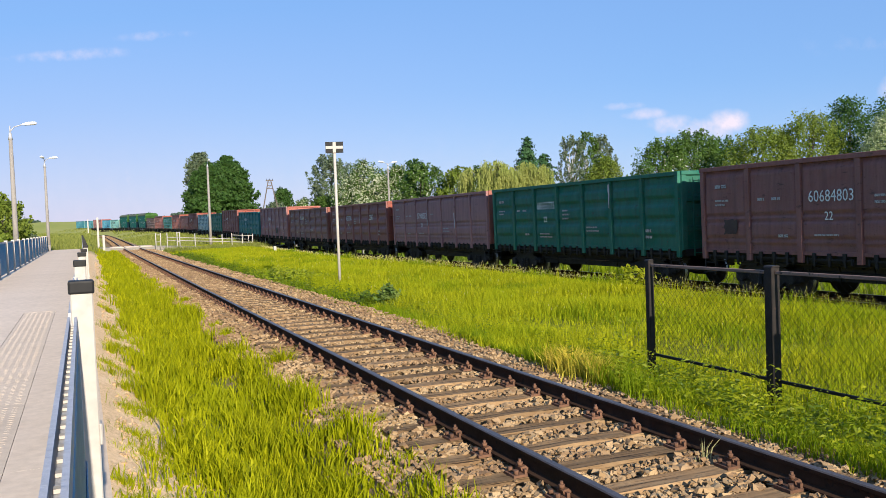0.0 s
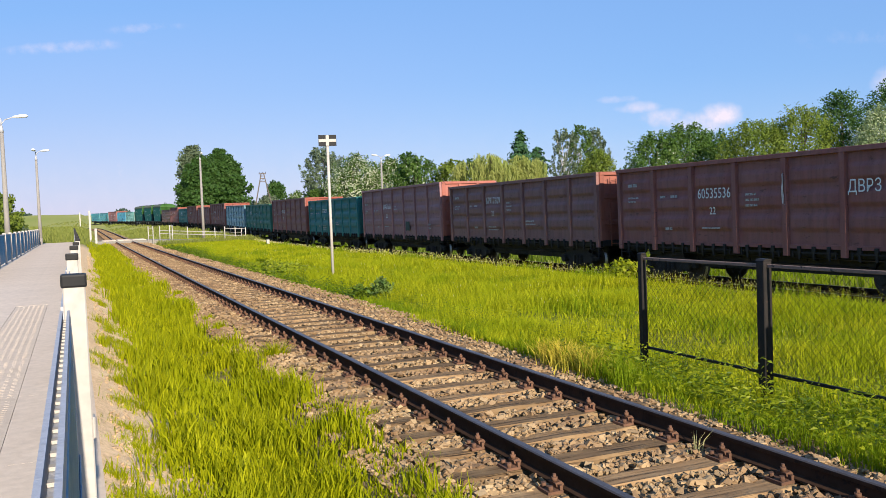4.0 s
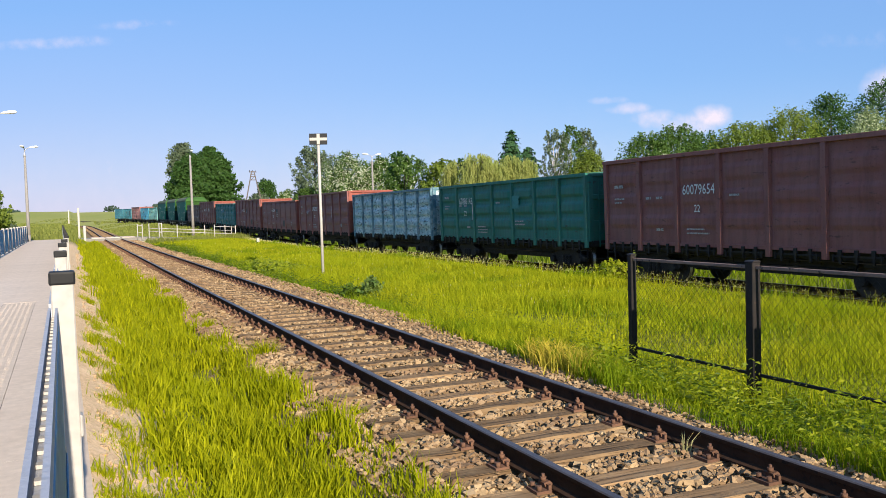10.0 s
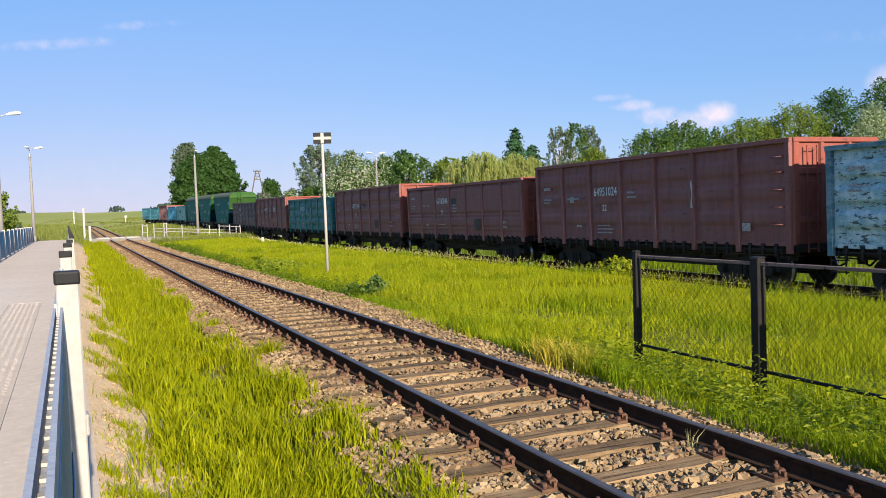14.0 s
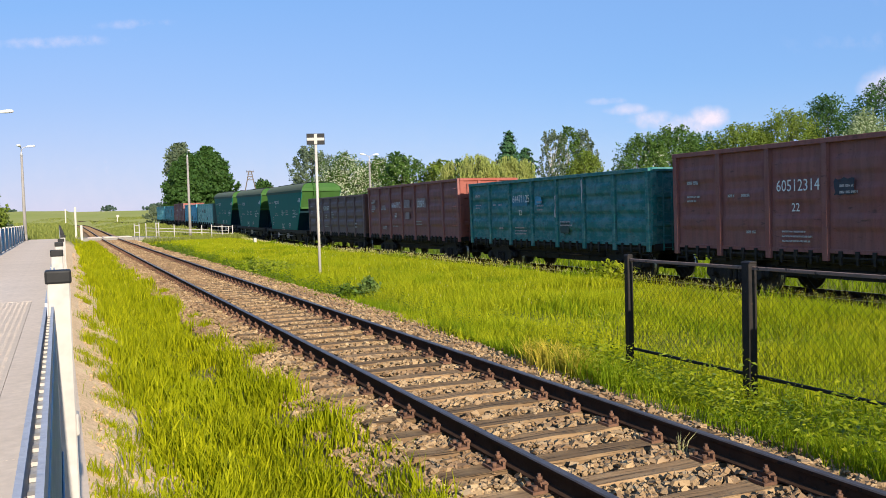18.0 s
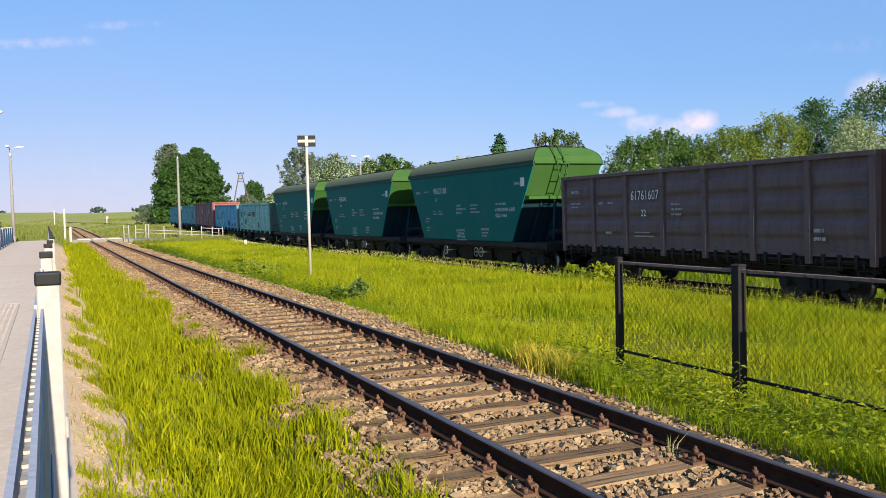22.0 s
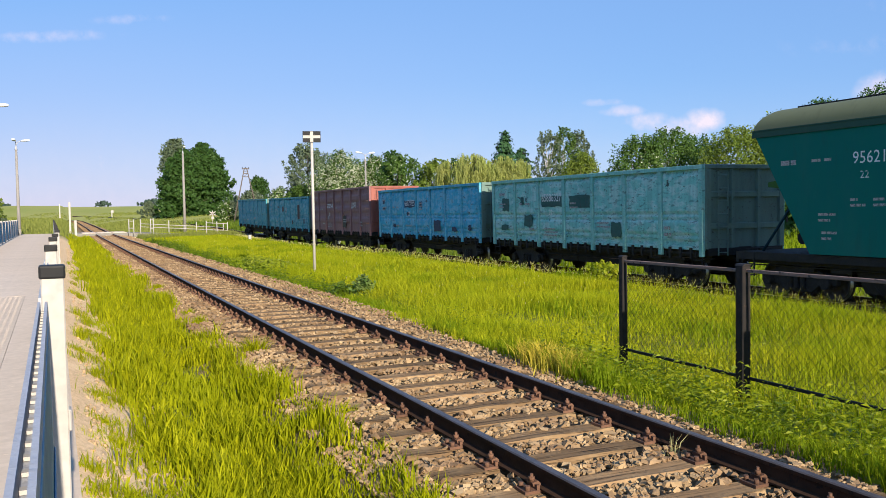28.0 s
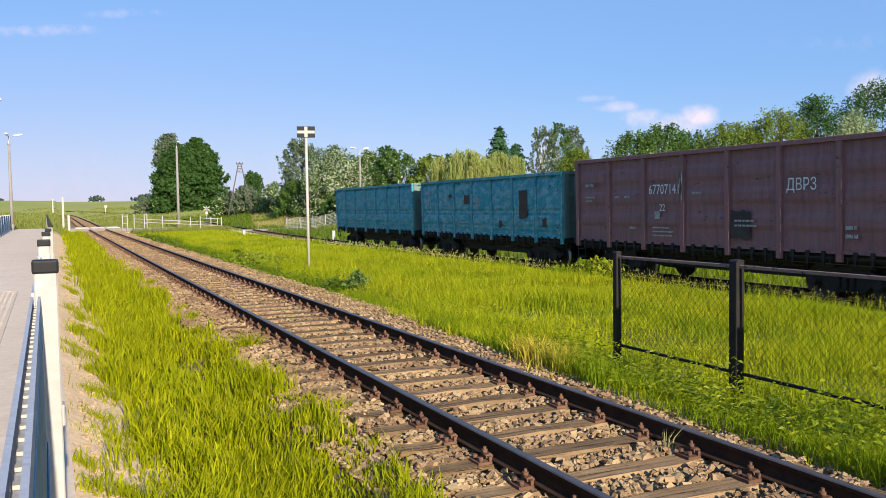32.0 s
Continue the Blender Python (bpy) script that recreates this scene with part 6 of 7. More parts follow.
for i, (x, top) in enumerate(((49.6, 10.3), (51.6, 10.7), (53.6, 10.4))):
    tree("birch", "loose-crowned birch with a pale trunk", x, 80, 0, 3.3, "grey" if i != 1 else "mid", "column", 5200, 0.2, 25 + i, 0.12, bark="birch_bark", top_z=top, rough=0.4, fine=2.2)
tree("shrub", "bright light green bushy tree", 39.0, 58, 0, 5.6, "light", "dome", 12825, 0.0, 28, 0.092, top_z=5.9)
tree("broadleaf_tree", "green broadleaf tree beyond the freight track", 36.5, 47, 0, 5.2, "mid", "round", 14107, 0.05, 29, 0.086, 0.04, top_z=6.3)
tree("broadleaf_tree", "green broadleaf tree with pale limbs", 40.0, 48, 0, 5.6, "mid", "round", 14107, 0.05, 30, 0.086, bark="birch_bark", top_z=7.0)
tree("broadleaf_tree", "dark green pointed leafy tree", 44.0, 50, 0, 4.6, "dark", "column", 11542, 0.05, 31, 0.086, top_z=6.8, rough=0.3)
tree("broadleaf_tree", "yellow-green leafy broad tree", 40.5, 42, 0, 6.0, "light", "round", 17955, 0.05, 32, 0.081, top_z=6.5)
tree("broadleaf_tree", "yellow-green leafy broad tree", 43.5, 41, 0, 6.0, "light", "round", 17955, 0.05, 33, 0.081, top_z=7.3)
tree("broadleaf_tree", "tall dark green broadleaf tree", 47.2, 41, 0, 4.2, "dark", "column", 14107, 0.05, 34, 0.081, top_z=8.4, rough=0.3)
tree("flowering_tree", "white flowering elder beside dark trees", 45.8, 37, 0, 5.4, "pale", "dome", 17955, 0.0, 35, 0.075, 0.2, top_z=6.9)
tree("broadleaf_tree", "tall dark green broadleaf tree", 51.5, 40, 0, 6.5, "dark", "round", 19237, 0.05, 36, 0.081, top_z=9.3, rough=0.3)
tree("flowering_tree", "white flowering elder beside dark trees", 49.5, 35, 0, 5.6, "pale", "dome", 17955, 0.0, 37, 0.075, 0.3, top_z=7.8)
tree("broadleaf_tree", "green tree beyond the freight track", 55.0, 36, 0, 7.0, "mid", "round", 17955, 0.05, 38, 0.086, top_z=9.6)
for i in range(16):
    y = 30 + i * 5.2
    tree("shrub", "low green hedge shrub beyond the freight track", 37.0 - 0.09 * (y - 30) + (i % 3) * 1.1, y, 0, 5.6, ("mid", "dark", "light")[i % 3], "dome", 2200, 0.0, 50 + i, 0.2, 0.08 if i % 4 == 0 else 0, top_z=2.6 + 0.012 * y, category="shrub")
tree("shrub", "green bush beyond the platform", -7.0, 78, 0, 5.0, "light", "dome", 6000, 0.0, 70, 0.16, top_z=5.0, category="shrub")
tree("shrub", "green bush beyond the platform", -9.9, 80, 0, 5.5, "light", "dome", 6000, 0.0, 71, 0.16, top_z=5.6, category="shrub")
tree("shrub", "green bush beyond the platform", -7.4, 90, 0, 4.6, "light", "dome", 4500, 0.0, 72, 0.16, top_z=4.6, category="shrub")
tree("shrub", "low grey shrub beyond the platform", -5.0, 84, 0, 2.6, "grey", "dome", 2250, 0.0, 73, 0.16, top_z=1.6, category="shrub")
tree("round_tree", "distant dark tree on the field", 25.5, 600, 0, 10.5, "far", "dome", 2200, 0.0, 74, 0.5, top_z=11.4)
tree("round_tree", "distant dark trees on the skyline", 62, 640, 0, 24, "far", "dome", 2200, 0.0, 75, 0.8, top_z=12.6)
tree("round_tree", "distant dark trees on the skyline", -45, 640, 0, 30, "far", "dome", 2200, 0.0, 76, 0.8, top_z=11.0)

# ---- grass and weeds ----
GRASS = {
    "lush": foliage("lush_grass", (0.075, 0.10, 0.002), (0.405, 0.40, 0.009), (0.225, 0.25, 0.005), 0.5, 0.28, 0.05),
    "hay": foliage("tall_grass", (0.14, 0.175, 0.005), (0.455, 0.445, 0.017), (0.24, 0.29, 0.008), 0.6, 0.36, 0.05),
    "deep": foliage("deep_green_grass", (0.09, 0.145, 0.005), (0.24, 0.30, 0.011), (0.14, 0.20, 0.007), 0.6, 0.4, 0.05),
    "thistle": foliage("blue_green_leaves", (0.08, 0.14, 0.03), (0.18, 0.24, 0.055), (0.11, 0.175, 0.04), 0.5, 0.3),
    "weed": foliage("broad_weed_leaves", (0.12, 0.17, 0.008), (0.36, 0.37, 0.016), (0.20, 0.25, 0.012), 0.5, 0.42),
    "nettle": foliage("dark_weed_leaves", (0.05, 0.09, 0.006), (0.17, 0.22, 0.018), (0.08, 0.135, 0.01), 0.5, 0.35),
    "brown": foliage("ripe_bank_grass", (0.22, 0.20, 0.06), (0.40, 0.34, 0.13), (0.32, 0.24, 0.09), 0.7, 0.3),
    "rough": foliage("pale_rough_grass", (0.10, 0.125, 0.022), (0.27, 0.28, 0.065), (0.17, 0.195, 0.04), 0.7, 0.3),
    "dry": foliage("yellow_weed_heads", (0.40, 0.30, 0.03), (0.60, 0.46, 0.06), (0.42, 0.36, 0.04), 0.7, 0.3),
    "straw": foliage("seed_heads", (0.36, 0.33, 0.14), (0.5, 0.46, 0.22), (0.42, 0.4, 0.17), 0.7, 0.3),
}


def blades(name, label, x, y, tall, wide, material, seed, droop=0.5, base=None):
    """One bent blade of three triangles at each place."""
    rg = np.random.default_rng(seed)
    n = len(x)
    z = height(x, y) if base is None else base
    a = rg.uniform(0, 2 * np.pi, n)
    d = np.stack([np.cos(a), np.sin(a), np.zeros(n)], -1)
    f = rg.uniform(0, 2 * np.pi, n)
    s = np.stack([np.cos(f), np.sin(f), np.zeros(n)], -1) * (wide * rg.uniform(0.6, 1.3, n))[:, None] * 0.5
    h = tall * rg.uniform(0.5, 1.1, n)
    k = rg.uniform(0.1, droop, n) * h
    p = np.stack([x, y, z - 0.02], -1)
    mid = p + d * (k * 0.3)[:, None] + np.array([0, 0, 1.0]) * (h * 0.6)[:, None]
    tip = p + d * k[:, None] + np.array([0, 0, 1.0]) * (h * (1 - 0.12 * k / h))[:, None]
    v = np.stack([p - s, p + s, mid - s * 0.75, mid + s * 0.75, tip], 1)
    t = np.array([(0, 1, 3), (0, 3, 2), (2, 3, 4)])[None] + (np.arange(n) * 5)[:, None, None]
    ob = new(name, tri_mesh(name, v.reshape(-1, 3), t.reshape(-1, 3), material))
    return tagged(ob, label, "grass", kind="stuff"), tip


rgg = np.random.default_rng(5)
# strip between platform and track: dense, in tufts
n = 150000
gy = 3.2 + 84 * rgg.random(n) ** 2.2
gy[::14] = rgg.uniform(-9, 3.2, len(gy[::14]))
gx = rgg.uniform(0.1, 2.6, n)
tuft = lumps(gx, gy, 5.0, 1)
left = 0.54 + 0.30 * (lumps(gx * 0, gy, 1.6, 2) - 0.5) - 0.10 * (1 - smooth(5.5, 8.0, gy))
right = 2.22 - 0.12 * smooth(6, 12, gy) + 0.34 * (lumps(gx * 0, gy, 1.3, 3) - 0.5)
keep = (gx > left + 0.16 * (lumps(gx, gy, 7.0, 31) - 0.5) + rgg.normal(0, 0.07, n)) & (gx < right + rgg.normal(0, 0.08, n)) & (rgg.random(n) < 0.35 + 0.65 * tuft)
gx, gy, tuft = gx[keep], gy[keep], tuft[keep]
blades("trackside_grass", "lush yellow-green grass in tufts beside the track", gx, gy, 0.11 + 0.28 * tuft ** 1.4, 0.0135 + 0.0005 * gy, GRASS["lush"], 6, 0.5)
# meadow between the tracks
n = 440000
gy = 2.0 + 96 * rgg.random(n) ** 1.7
gy[::9] = rgg.uniform(-9, 2.0, len(gy[::9]))
gx = rgg.uniform(4.75, 16.9, n)
tuft = lumps(gx, gy, 0.9, 4)
edge = edge_a(gy) + 0.3 * (lumps(gx * 0, gy, 1.1, 5) - 0.5)
keep = (gx > edge + rgg.normal(0, 0.08, n)) & (rgg.random(n) < 0.5 + 0.5 * tuft)
gx, gy, tuft = gx[keep], gy[keep], tuft[keep]
tall = (0.18 + 0.29 * tuft) * (0.5 + 0.5 * smooth(0.0, 1.3, gx - edge[keep])) * (1 - 0.72 * smooth(13.2, 15.6, gx)) * (1 - 0.35 * smooth(35, 60, gy))
blades("meadow_grass", "tall yellow-green meadow grass between the tracks", gx, gy, tall, 0.006 + 0.0006 * gy, GRASS["hay"], 7, 0.7)
# darker fresh grass in patches and along the ballast
n = 60000
gy = 3.0 + 70 * rgg.random(n) ** 1.7
gx = np.where(rgg.random(n) < 0.25, edge_a(gy) + np.abs(rgg.normal(0, 0.55, n)), rgg.uniform(6.5, 16.0, n))
keep = (lumps(gx, gy, 0.7, 12) > 0.62) | (gx < edge_a(gy) + 1.0)
gx, gy = gx[keep], gy[keep]
blades("fresh_grass", "fresh green grass in patches of the meadow", gx, gy, 0.14 + 0.36 * lumps(gx, gy, 2.2, 13) ** 1.5, 0.008 + 0.0005 * gy, GRASS["deep"], 14, 0.8)
# flowering stalks, thick along the freight track
n = 6500
gy = 3.0 + 85 * rgg.random(n) ** 1.4
gx = np.where(rgg.random(n) < 0.93, 16.2 + rgg.normal(0, 0.4, n), rgg.uniform(7.4, 16.5, n))
stalk, tips = blades("grass_stalks", "pale grass stalks with seed heads along the freight track", gx, gy, np.where(gx > 15.2, 0.44, 0.5) * (1 - 0.5 * smooth(40, 60, gy)), 0.004 + 0.0003 * gy, GRASS["hay"], 8, 0.3)
head = tips + np.array([0, 0, -0.03])
rgh = np.random.default_rng(9)
off = rgh.normal(0, 0.012, (len(head), 3))
s = (0.009 + 0.0003 * gy)[:, None]
v = np.stack([head + off + np.array([0, 0, -2.2]) * s, head + off + np.array([0.55, 0.3, 0]) * s, head + off + np.array([0, 0, 2.0]) * s, head + off - np.array([0.55, 0.3, 0]) * s], 1)
t = (np.array([(0, 1, 2), (0, 2, 3)])[None] + (np.arange(len(head)) * 4)[:, None, None]).reshape(-1, 3)
tagged(new("seed_heads", tri_mesh("seed_heads", v.reshape(-1, 3), t, GRASS["straw"])), "pale seed heads on grass stalks", "grass", kind="stuff")
# beyond the freight track, round the crossing and left of the platform
n = 60000
gy = 4 + 150 * rgg.random(n) ** 1.3
gx = 19.9 + 22 * rgg.random(n)
keep = (gy < 87) | (gy > 94.5)
gx, gy = gx[keep], gy[keep]
near = gy < 34
blades("verge_grass", "tall grass beyond the freight track", gx[near], gy[near], (0.45 + 0.35 * lumps(gx, gy, 0.5, 6))[near], (0.02 + 0.0008 * gy)[near], GRASS["deep"], 10, 0.6)
# Farther on, the hedge's shade is put into the grass by a dark leaf colour.
blades("verge_weeds", "grass beyond the freight track, darkened for the hedge's shade", gx[~near], gy[~near], (0.45 + 0.35 * lumps(gx, gy, 0.5, 6))[~near], (0.02 + 0.0008 * gy)[~near], GRASS["nettle"], 15, 0.6)
n = 45000
gy = 60 + 110 * rgg.random(n)
gx = rgg.uniform(-30, 17, n)
keep = ((gy > 95) | ((gx < -3.2) & (gy < 87)) | ((gx < 1.0) & (gy > 69.5) & (gy < 87.5))) & (np.abs(gx - A_MID) > 2.2)
gx, gy = gx[keep], gy[keep]
blades("far_grass", "rough grass round the level crossing", gx, gy, 0.25 + 0.4 * lumps(gx, gy, 0.3, 7), 0.05 + 0.0004 * gy, GRASS["rough"], 11, 0.6)


def tufts(name, label, places, kind, seed, category="grass"):
    """Small tufts: rows of x, y, blades, height, spread, blade width."""
    rg = np.random.default_rng(seed)
    px, py, tall, wide = [], [], [], []
    for x, y, count, h, spread, w in places:
        a, d = rg.uniform(0, 6.28, count), np.abs(rg.normal(0, spread, count))
        px.append(x + np.cos(a) * d), py.append(y + np.sin(a) * d), tall.append(np.full(count, h)), wide.append(np.full(count, w))
    ob, _ = blades(name, label, np.concatenate(px), np.concatenate(py), np.concatenate(tall), np.concatenate(wide), GRASS[kind], seed, 1.0)
    return tagged(ob, label, category, kind="stuff")


n = 14000
gy = 96 + 34 * rgg.random(n)
gx = 0.2 * gy + 1.5 + 14 * rgg.random(n)
blades("bank_grass", "ripe brownish tall grass on the bank beyond the crossing", gx, gy, 0.45 + 0.5 * lumps(gx, gy, 0.5, 16), 0.05, GRASS["brown"], 17, 0.6)
n = 9000
gy = 83 + 5.2 * rgg.random(n)
gx = rgg.uniform(6.5, 17, n)
gx[::2] = rgg.uniform(20.2, 31, len(gx[::2]))
blades("roadside_grass", "rough grass along the crossing road", gx, gy, 0.35 + 0.35 * lumps(gx, gy, 0.6, 26), 0.04, GRASS["rough"], 27, 0.6)
n = 30000
gy = 125 + 215 * rgg.random(n) ** 1.5
gx = rgg.uniform(-55, 34, n)
keep = (np.abs(gx - A_MID) > 2.2) & (lumps(gx, gy, 0.12, 18) > 0.35)
gx, gy = gx[keep], gy[keep]
blades("field_grass", "rough patchy grass of the far field", gx, gy, 0.25 + 0.35 * lumps(gx, gy, 0.1, 19), 0.14 + 0.0005 * gy, GRASS["rough"], 18, 0.7)


rt = random.Random(77)
spots = [(2.50, 12.2, 0.30), (2.15, 13.6, 0.2), (2.25, 16.0, 0.22), (1.95, 19.5, 0.25), (2.1, 21.5, 0.22), (2.3, 24.0, 0.22), (2.55, 8.0, 0.16), (2.42, 6.6, 0.15), (2.3, 17.6, 0.18), (2.0, 11.5, 0.2)]
spots += [(rt.uniform(2.1, 2.6), rt.uniform(9, 40), rt.uniform(0.06, 0.14)) for _ in range(28)]
tufts("ballast_grass", "small green grass tufts in the ballast", [(x, y, int(130 * h / 0.2), h, 0.05 + h * 0.2, 0.009 + 0.0004 * y) for x, y, h in spots], "lush", 100)
tufts("dry_stalks", "a few dry grass stalks between the sleepers", [(4.42, 5.3, 16, 0.34, 0.03, 0.008)], "straw", 131)
tufts("sand_grass", "sparse grass tufts in the sand by the platform", [(rt.uniform(0.12, 0.45), 5.0 + 30 * rt.random() ** 1.6, rt.randint(30, 110), rt.uniform(0.07, 0.2), rt.uniform(0.04, 0.13), 0.009) for _ in range(46)], "lush", 130)
tufts("sand_verge_grass", "low grass creeping from the verge into the sand", [(rt.uniform(0.3, 0.62), 4.2 + 16 * rt.random() ** 1.5, rt.randint(40, 120), rt.uniform(0.05, 0.13), rt.uniform(0.06, 0.16), 0.008) for _ in range(60)], "lush", 132)
tufts("sand_straw", "dry bits of straw lying about the sand", [(rt.uniform(0.14, 0.6), 4.0 + 20 * rt.random() ** 1.5, rt.randint(12, 30), rt.uniform(0.02, 0.06), rt.uniform(0.08, 0.2), 0.006) for _ in range(70)], "straw", 133)


def leafy_plant(name, label, x, y, tall, spread, count, size, kind, seed):
    """A leafy weed: broad leaves on many stems."""
    rg = np.random.default_rng(seed)
    g = float(height(x, y))
    c = rg.normal(0, 1, (count, 3)) * np.array([spread, spread, 0]) * 0.5
    z = rg.random(count) ** 0.8 * tall * (1 - 0.35 * np.clip(np.hypot(c[:, 0], c[:, 1]) / spread, 0, 1))
    c = c + np.array([x, y, g]) + np.stack([0 * z, 0 * z, z], -1)
    out = np.stack([rg.normal(0, 0.5, count), rg.normal(-0.3, 0.5, count), np.full(count, 0.9)], -1)
    v, t = leaf_tris(rg, c, out, np.full(count, size))
    return tagged(new(name, tri_mesh(name, v, t, kind)), label, "plant")


leafy_plant("leafy_bush", "blue-green thistle-like leafy plant in the meadow", 7.4, 21.5, 0.68, 0.26, 520, 0.06, GRASS["thistle"], 1)
leafy_plant("leafy_bush", "low dark green leafy bush beside a thistle-like plant", 6.95, 22.0, 0.45, 0.4, 480, 0.055, GRASS["nettle"], 5)
leafy_plant("leafy_bush", "low green leafy bush in the meadow", 7.3, 33.0, 0.55, 1.3, 900, 0.08, GRASS["weed"], 2)
leafy_plant("leafy_bush", "low green leafy bush in the meadow", 7.6, 37.5, 0.5, 1.2, 700, 0.08, GRASS["weed"], 3)
leafy_plant("leafy_bush", "light green leafy bush by the freight track", 15.8, 22.2, 0.75, 0.6, 350, 0.085, GRASS["weed"], 4)


def weed_bank(name, label, places, tall, spread, stems, size, seed, kind="weed"):
    """A bank of leafy weeds too many to count: upright stems set with lance-shaped leaves."""
    rg = np.random.default_rng(seed)
    pts, dirs, lens = [], [], []
    for x, y, k in places:
        for _ in range(stems):
            sx, sy, h = x + rg.normal(0, spread), y + rg.normal(0, spread), tall * k * rg.uniform(0.5, 1.15)
            g, n = float(height(sx, sy)), rg.integers(7, 12)
            u = np.linspace(0.15, 1, n)
            a = rg.uniform(0, 6.28) + 2.4 * np.arange(n)
            lean = rg.normal(0, 0.12, 2)
            pts.append(np.stack([sx + lean[0] * u * h, sy + lean[1] * u * h, g + u * h], -1))
            dirs.append(np.stack([np.cos(a), np.sin(a), rg.uniform(0.1, 0.9, n)], -1))
            lens.append(size * (1 + y / 60) * (1.35 - 0.8 * u) * rg.uniform(0.7, 1.3, n))
    p, d, ln = np.concatenate(pts), np.concatenate(dirs), np.concatenate(lens)[:, None]
    d /= np.linalg.norm(d, axis=1, keepdims=True)
    side = np.cross(d, np.array([0, 0.6, 0.6]) + rg.normal(0, 0.7, d.shape))
    side /= np.linalg.norm(side, axis=1, keepdims=True) + 1e-9
    tip = p + d * ln * 2 - np.array([0, 0, 0.5]) * ln
    mid = p + d * ln
    v = np.stack([p, mid + side * ln * 0.32, tip, mid - side * ln * 0.32], 1).reshape(-1, 3)
    t = (np.array([(0, 1, 2), (0, 2, 3)])[None] + (np.arange(len(p)) * 4)[:, None, None]).reshape(-1, 3)
    return tagged(new(name, tri_mesh(name, v, t, GRASS[kind])), label, "weeds", kind="stuff")


weed_bank("fence_weeds", "leafy green weeds at the foot of the wire fence", [(edge_a(3.4 + i * 0.2) + 0.95 + 0.6 * math.sin(i * 2.3), 3.4 + i * 0.2, 0.75 + 0.35 * math.sin(i * 1.7)) for i in range(34)], 0.66, 0.17, 11, 0.044, 30)
weed_bank("fence_nettles", "dark leafy weeds at the foot of the wire fence", [(edge_a(3.5 + i * 0.3) + 1.0 + 0.6 * math.sin(i * 2.9), 3.5 + i * 0.3, 0.75 + 0.35 * math.sin(i * 2.1)) for i in range(24)], 0.55, 0.15, 8, 0.04, 21, "nettle")
weed_bank("ballast_weeds", "leafy green weeds on the edge of the ballast", [(6.6 + 0.3 * math.sin(i * 1.9), 23 + i * 1.05, 0.75 + 0.35 * math.sin(i * 1.3)) for i in range(46)], 0.5, 0.3, 20, 0.042, 60, "nettle")
weed_bank("edge_weeds", "darker leafy weeds in the meadow edge by the ballast", [(edge_a(10.0 + i * 0.33) + 0.75 + 0.9 * ((i * 0.618) % 1), 10.0 + i * 0.33, 0.7 + 0.3 * math.sin(i * 1.1)) for i in range(44)], 0.45, 0.2, 7, 0.03, 62, "nettle")
weed_bank("meadow_weeds", "leafy weeds scattered through the meadow", [(7.4 + 8.2 * ((i * 0.618) % 1), 6 + i * 0.55, 0.7 + 0.3 * math.sin(i * 1.1)) for i in range(70)], 0.42, 0.3, 9, 0.04, 61)
tufts("yellow_weeds", "dry yellow flowering weeds at the ballast edge", [(x, y, 300, 0.38, 0.2, 0.013) for x, y in ((5.68, 9.3), (5.72, 8.95), (5.85, 9.7), (5.65, 8.6))], "dry", 160, "weeds")


def sand_lumps(rg, n):
    y = 3.0 + 45 * rg.random(n) ** 1.8
    x = 0.13 + rg.random(n) * 0.75
    return x, y, height(x, y) - 0.004, rg.uniform(0.3, 1.7, n) ** 1.3


M["sand"] = surface("sand_lumps", (0.50, 0.35, 0.20), (0.36, 0.24, 0.13), 9.0, 0.95, 0.0, 0.004)
stones("sand_clods", "lumps of pale loose sand by the platform", 6500, sand_lumps, 0.0125, M["sand"], 31, "sand")


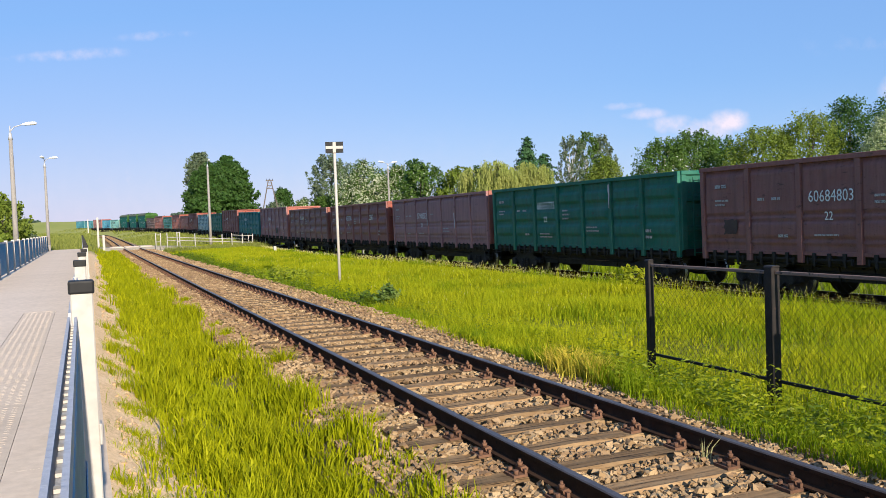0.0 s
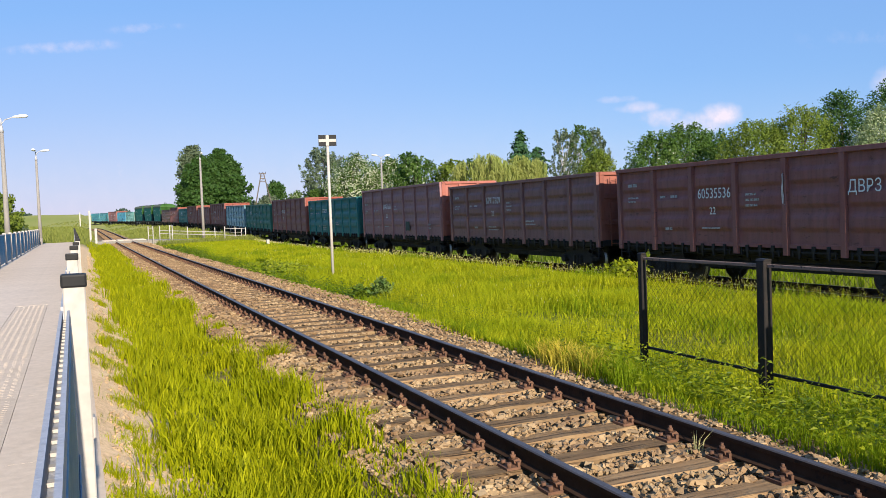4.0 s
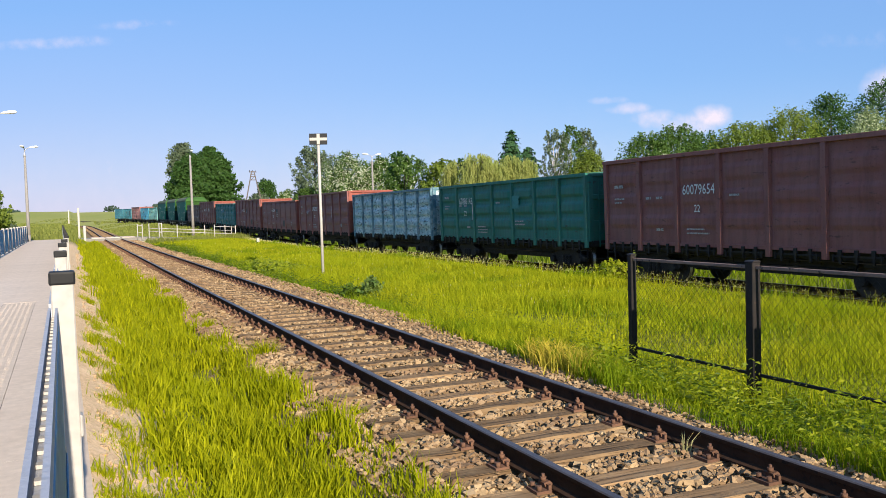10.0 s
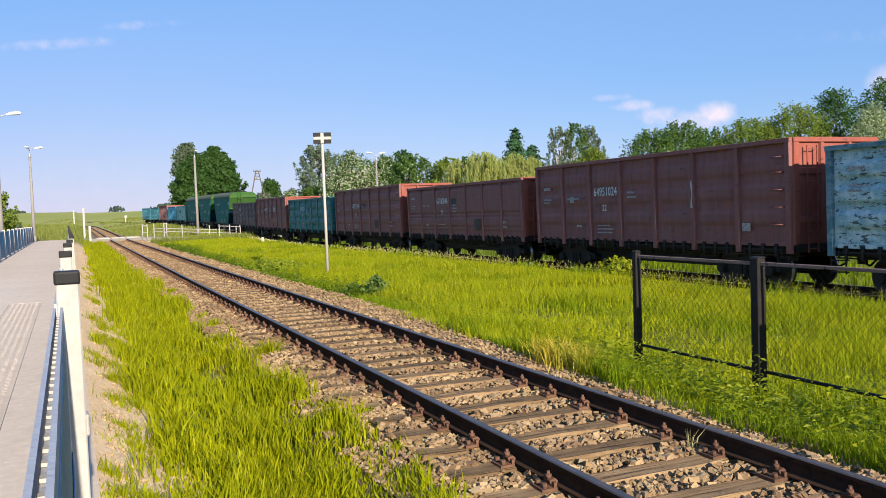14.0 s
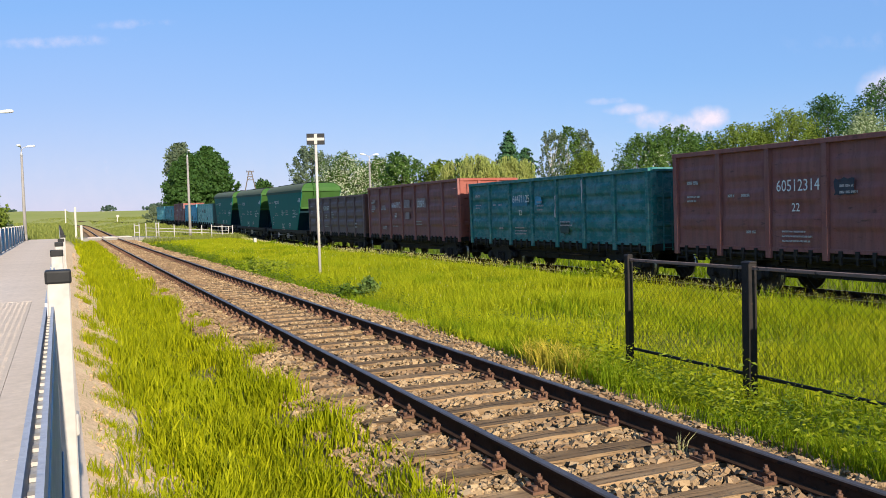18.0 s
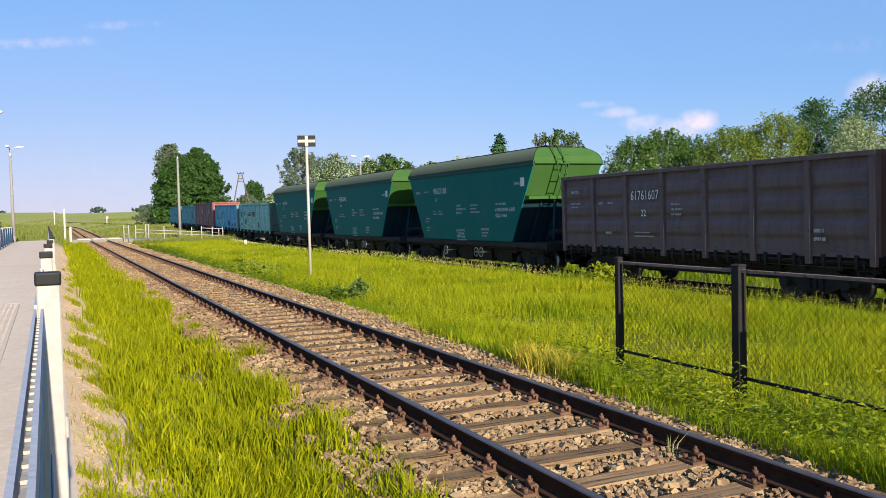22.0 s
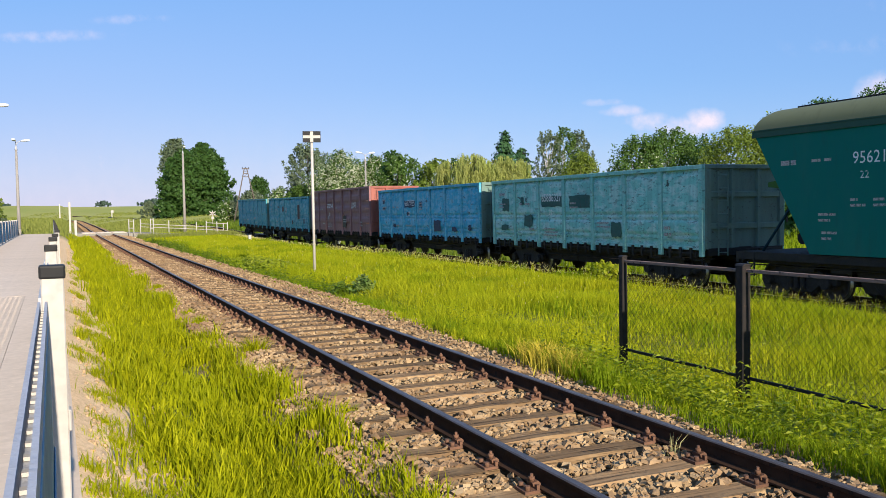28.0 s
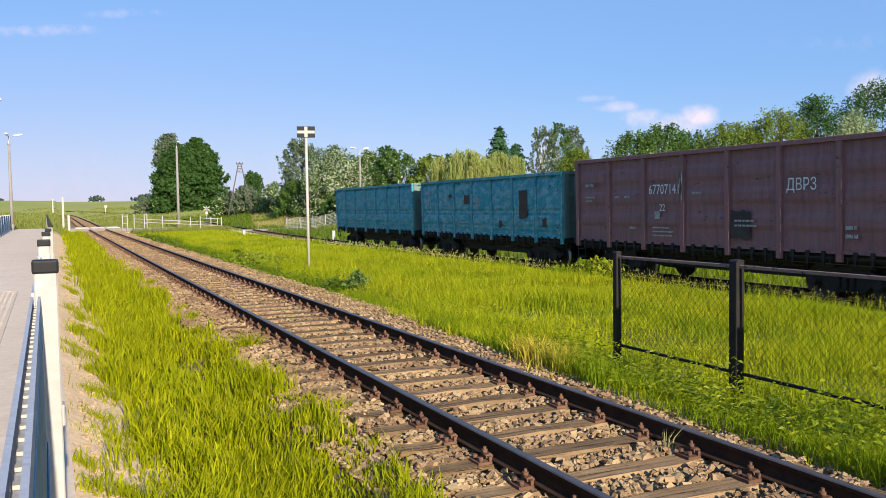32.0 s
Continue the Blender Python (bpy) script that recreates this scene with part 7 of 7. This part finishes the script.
# ---- clouds far off ----
def cloud_material():
    k = Nodes("cloud")
    co = k.add("SeparateXYZ")
    k.t.links.new(k.co.outputs["Object"], co.inputs[0])
    u, v = co.outputs[0], co.outputs[2]
    total = None
    for cu, cv, ru, rv, amount in ((14.2, 5.7, 1.9, 1.15, 0.95), (13.0, 5.3, 3.4, 1.1, 0.8), (10.4, 5.7, 2.4, 0.9, 0.7), (8.8, 6.5, 2.2, 0.6, 0.65), (7.4, 7.1, 1.9, 0.4, 0.55), (11.5, 4.4, 5.0, 1.4, 0.5), (25.6, 7.2, 2.4, 1.9, 0.8), (-30, 3.4, 2.4, 1.4, 0.4), (-27.4, 3.6, 2.0, 1.5, 0.4), (-31, 12.6, 6.5, 0.6, 0.5), (-25, 13.6, 4.0, 0.5, 0.4), (24, 10.4, 8.0, 1.0, 0.25), (27, 13.0, 6.0, 1.0, 0.2)):
        du = k.math("POWER", k.math("DIVIDE", k.math("SUBTRACT", u, cu), ru), 2.0)
        dv = k.math("POWER", k.math("DIVIDE", k.math("SUBTRACT", v, cv), rv), 2.0)
        e = k.math("MULTIPLY", k.math("MAXIMUM", k.math("SUBTRACT", 1.0, k.math("ADD", du, dv)), 0.0), amount)
        total = e if total is None else k.math("MAXIMUM", total, e)
    n = k.noise(0.85, 8.0, 0.62)
    fl = k.math("ADD", total, k.math("MULTIPLY", k.math("SUBTRACT", n, 0.5), 1.7))
    a = k.math("MULTIPLY", k.math("MULTIPLY", k.ramp(fl, 0.15, 1.0), k.ramp(total, 0.0, 0.3)), k.ramp(total, 0.0, 0.9))
    em = k.add("Emission")
    k.put(em, "Color", (0.88, 0.74, 0.80, 1.0)), k.put(em, "Strength", 0.72)
    tr = k.add("BsdfTransparent")
    mx = k.add("MixShader")
    low = k.math("MULTIPLY", k.math("POWER", k.ramp(v, 9.0, -1.0), 1.6), k.math("ADD", k.math("MULTIPLY", n, 0.3), 0.12))
    # a lavender veil on the side away from the hill
    side = k.math("MULTIPLY", k.math("MULTIPLY", k.ramp(u, 10.0, -30.0), k.ramp(v, 15.0, -1.0)), 0.42)
    veil, under = k.add("Emission"), k.add("MixShader")
    k.put(veil, "Color", (0.40, 0.325, 0.44, 1.0)), k.put(veil, "Strength", 1.0)
    k.put(under, 0, side)
    k.t.links.new(tr.outputs[0], under.inputs[1]), k.t.links.new(veil.outputs[0], under.inputs[2])
    k.put(mx, 0, k.math("MAXIMUM", k.math("MULTIPLY", a, 0.8), low))
    k.t.links.new(under.outputs[0], mx.inputs[1]), k.t.links.new(em.outputs[0], mx.inputs[2])
    k.t.links.new(mx.outputs[0], k.t.nodes["Material Output"].inputs[0])
    return k.m


v = [(-45, 0, -3), (45, 0, -3), (45, 0, 24), (-45, 0, 24)]
clouds = new("backdrop_clouds", tri_mesh("backdrop_clouds", v, [(0, 1, 2), (0, 2, 3)], cloud_material()))
az = radians(28)
clouds.matrix_world = Matrix.Translation((4000 * math.sin(az), 4000 * math.cos(az), 0)) @ pose(0, 0, 0, 0, 0, -28) @ Matrix.Scale(70, 4)
clouds.visible_shadow = False
tagged(clouds, "small pinkish white clouds and thin wisps in blue sky", "clouds", kind="structure")

# ---- what moves ----
def motions():
    for wagon, mid, base in TRAIN:
        rows = []
        for i in range(65):
            t = i * 0.5
            s = mid - travelled(t)
            a, b = Vector(along_b(s - base)[:3]), Vector(along_b(s + base)[:3])
            d = b - a
            m = (a + b) / 2
            rows.append((t, pose(m.x, m.y, m.z, math.degrees(math.atan2(d.z, math.hypot(d.x, d.y))), 0, math.degrees(math.atan2(-d.x, d.y)))))
        walk(wagon, rows)
        for q in [c for b in wagon.children if b.name.startswith("bogie") for c in b.children if c.name.startswith("wheelset")]:
            y = q.matrix_basis.translation.y
            walk(q, [(n / 15, Matrix.Translation((0, y, WHEEL)) @ Matrix.Rotation((travelled(n / 15) - travelled(0)) / WHEEL, 4, "X")) for n in range(481)])


motions()
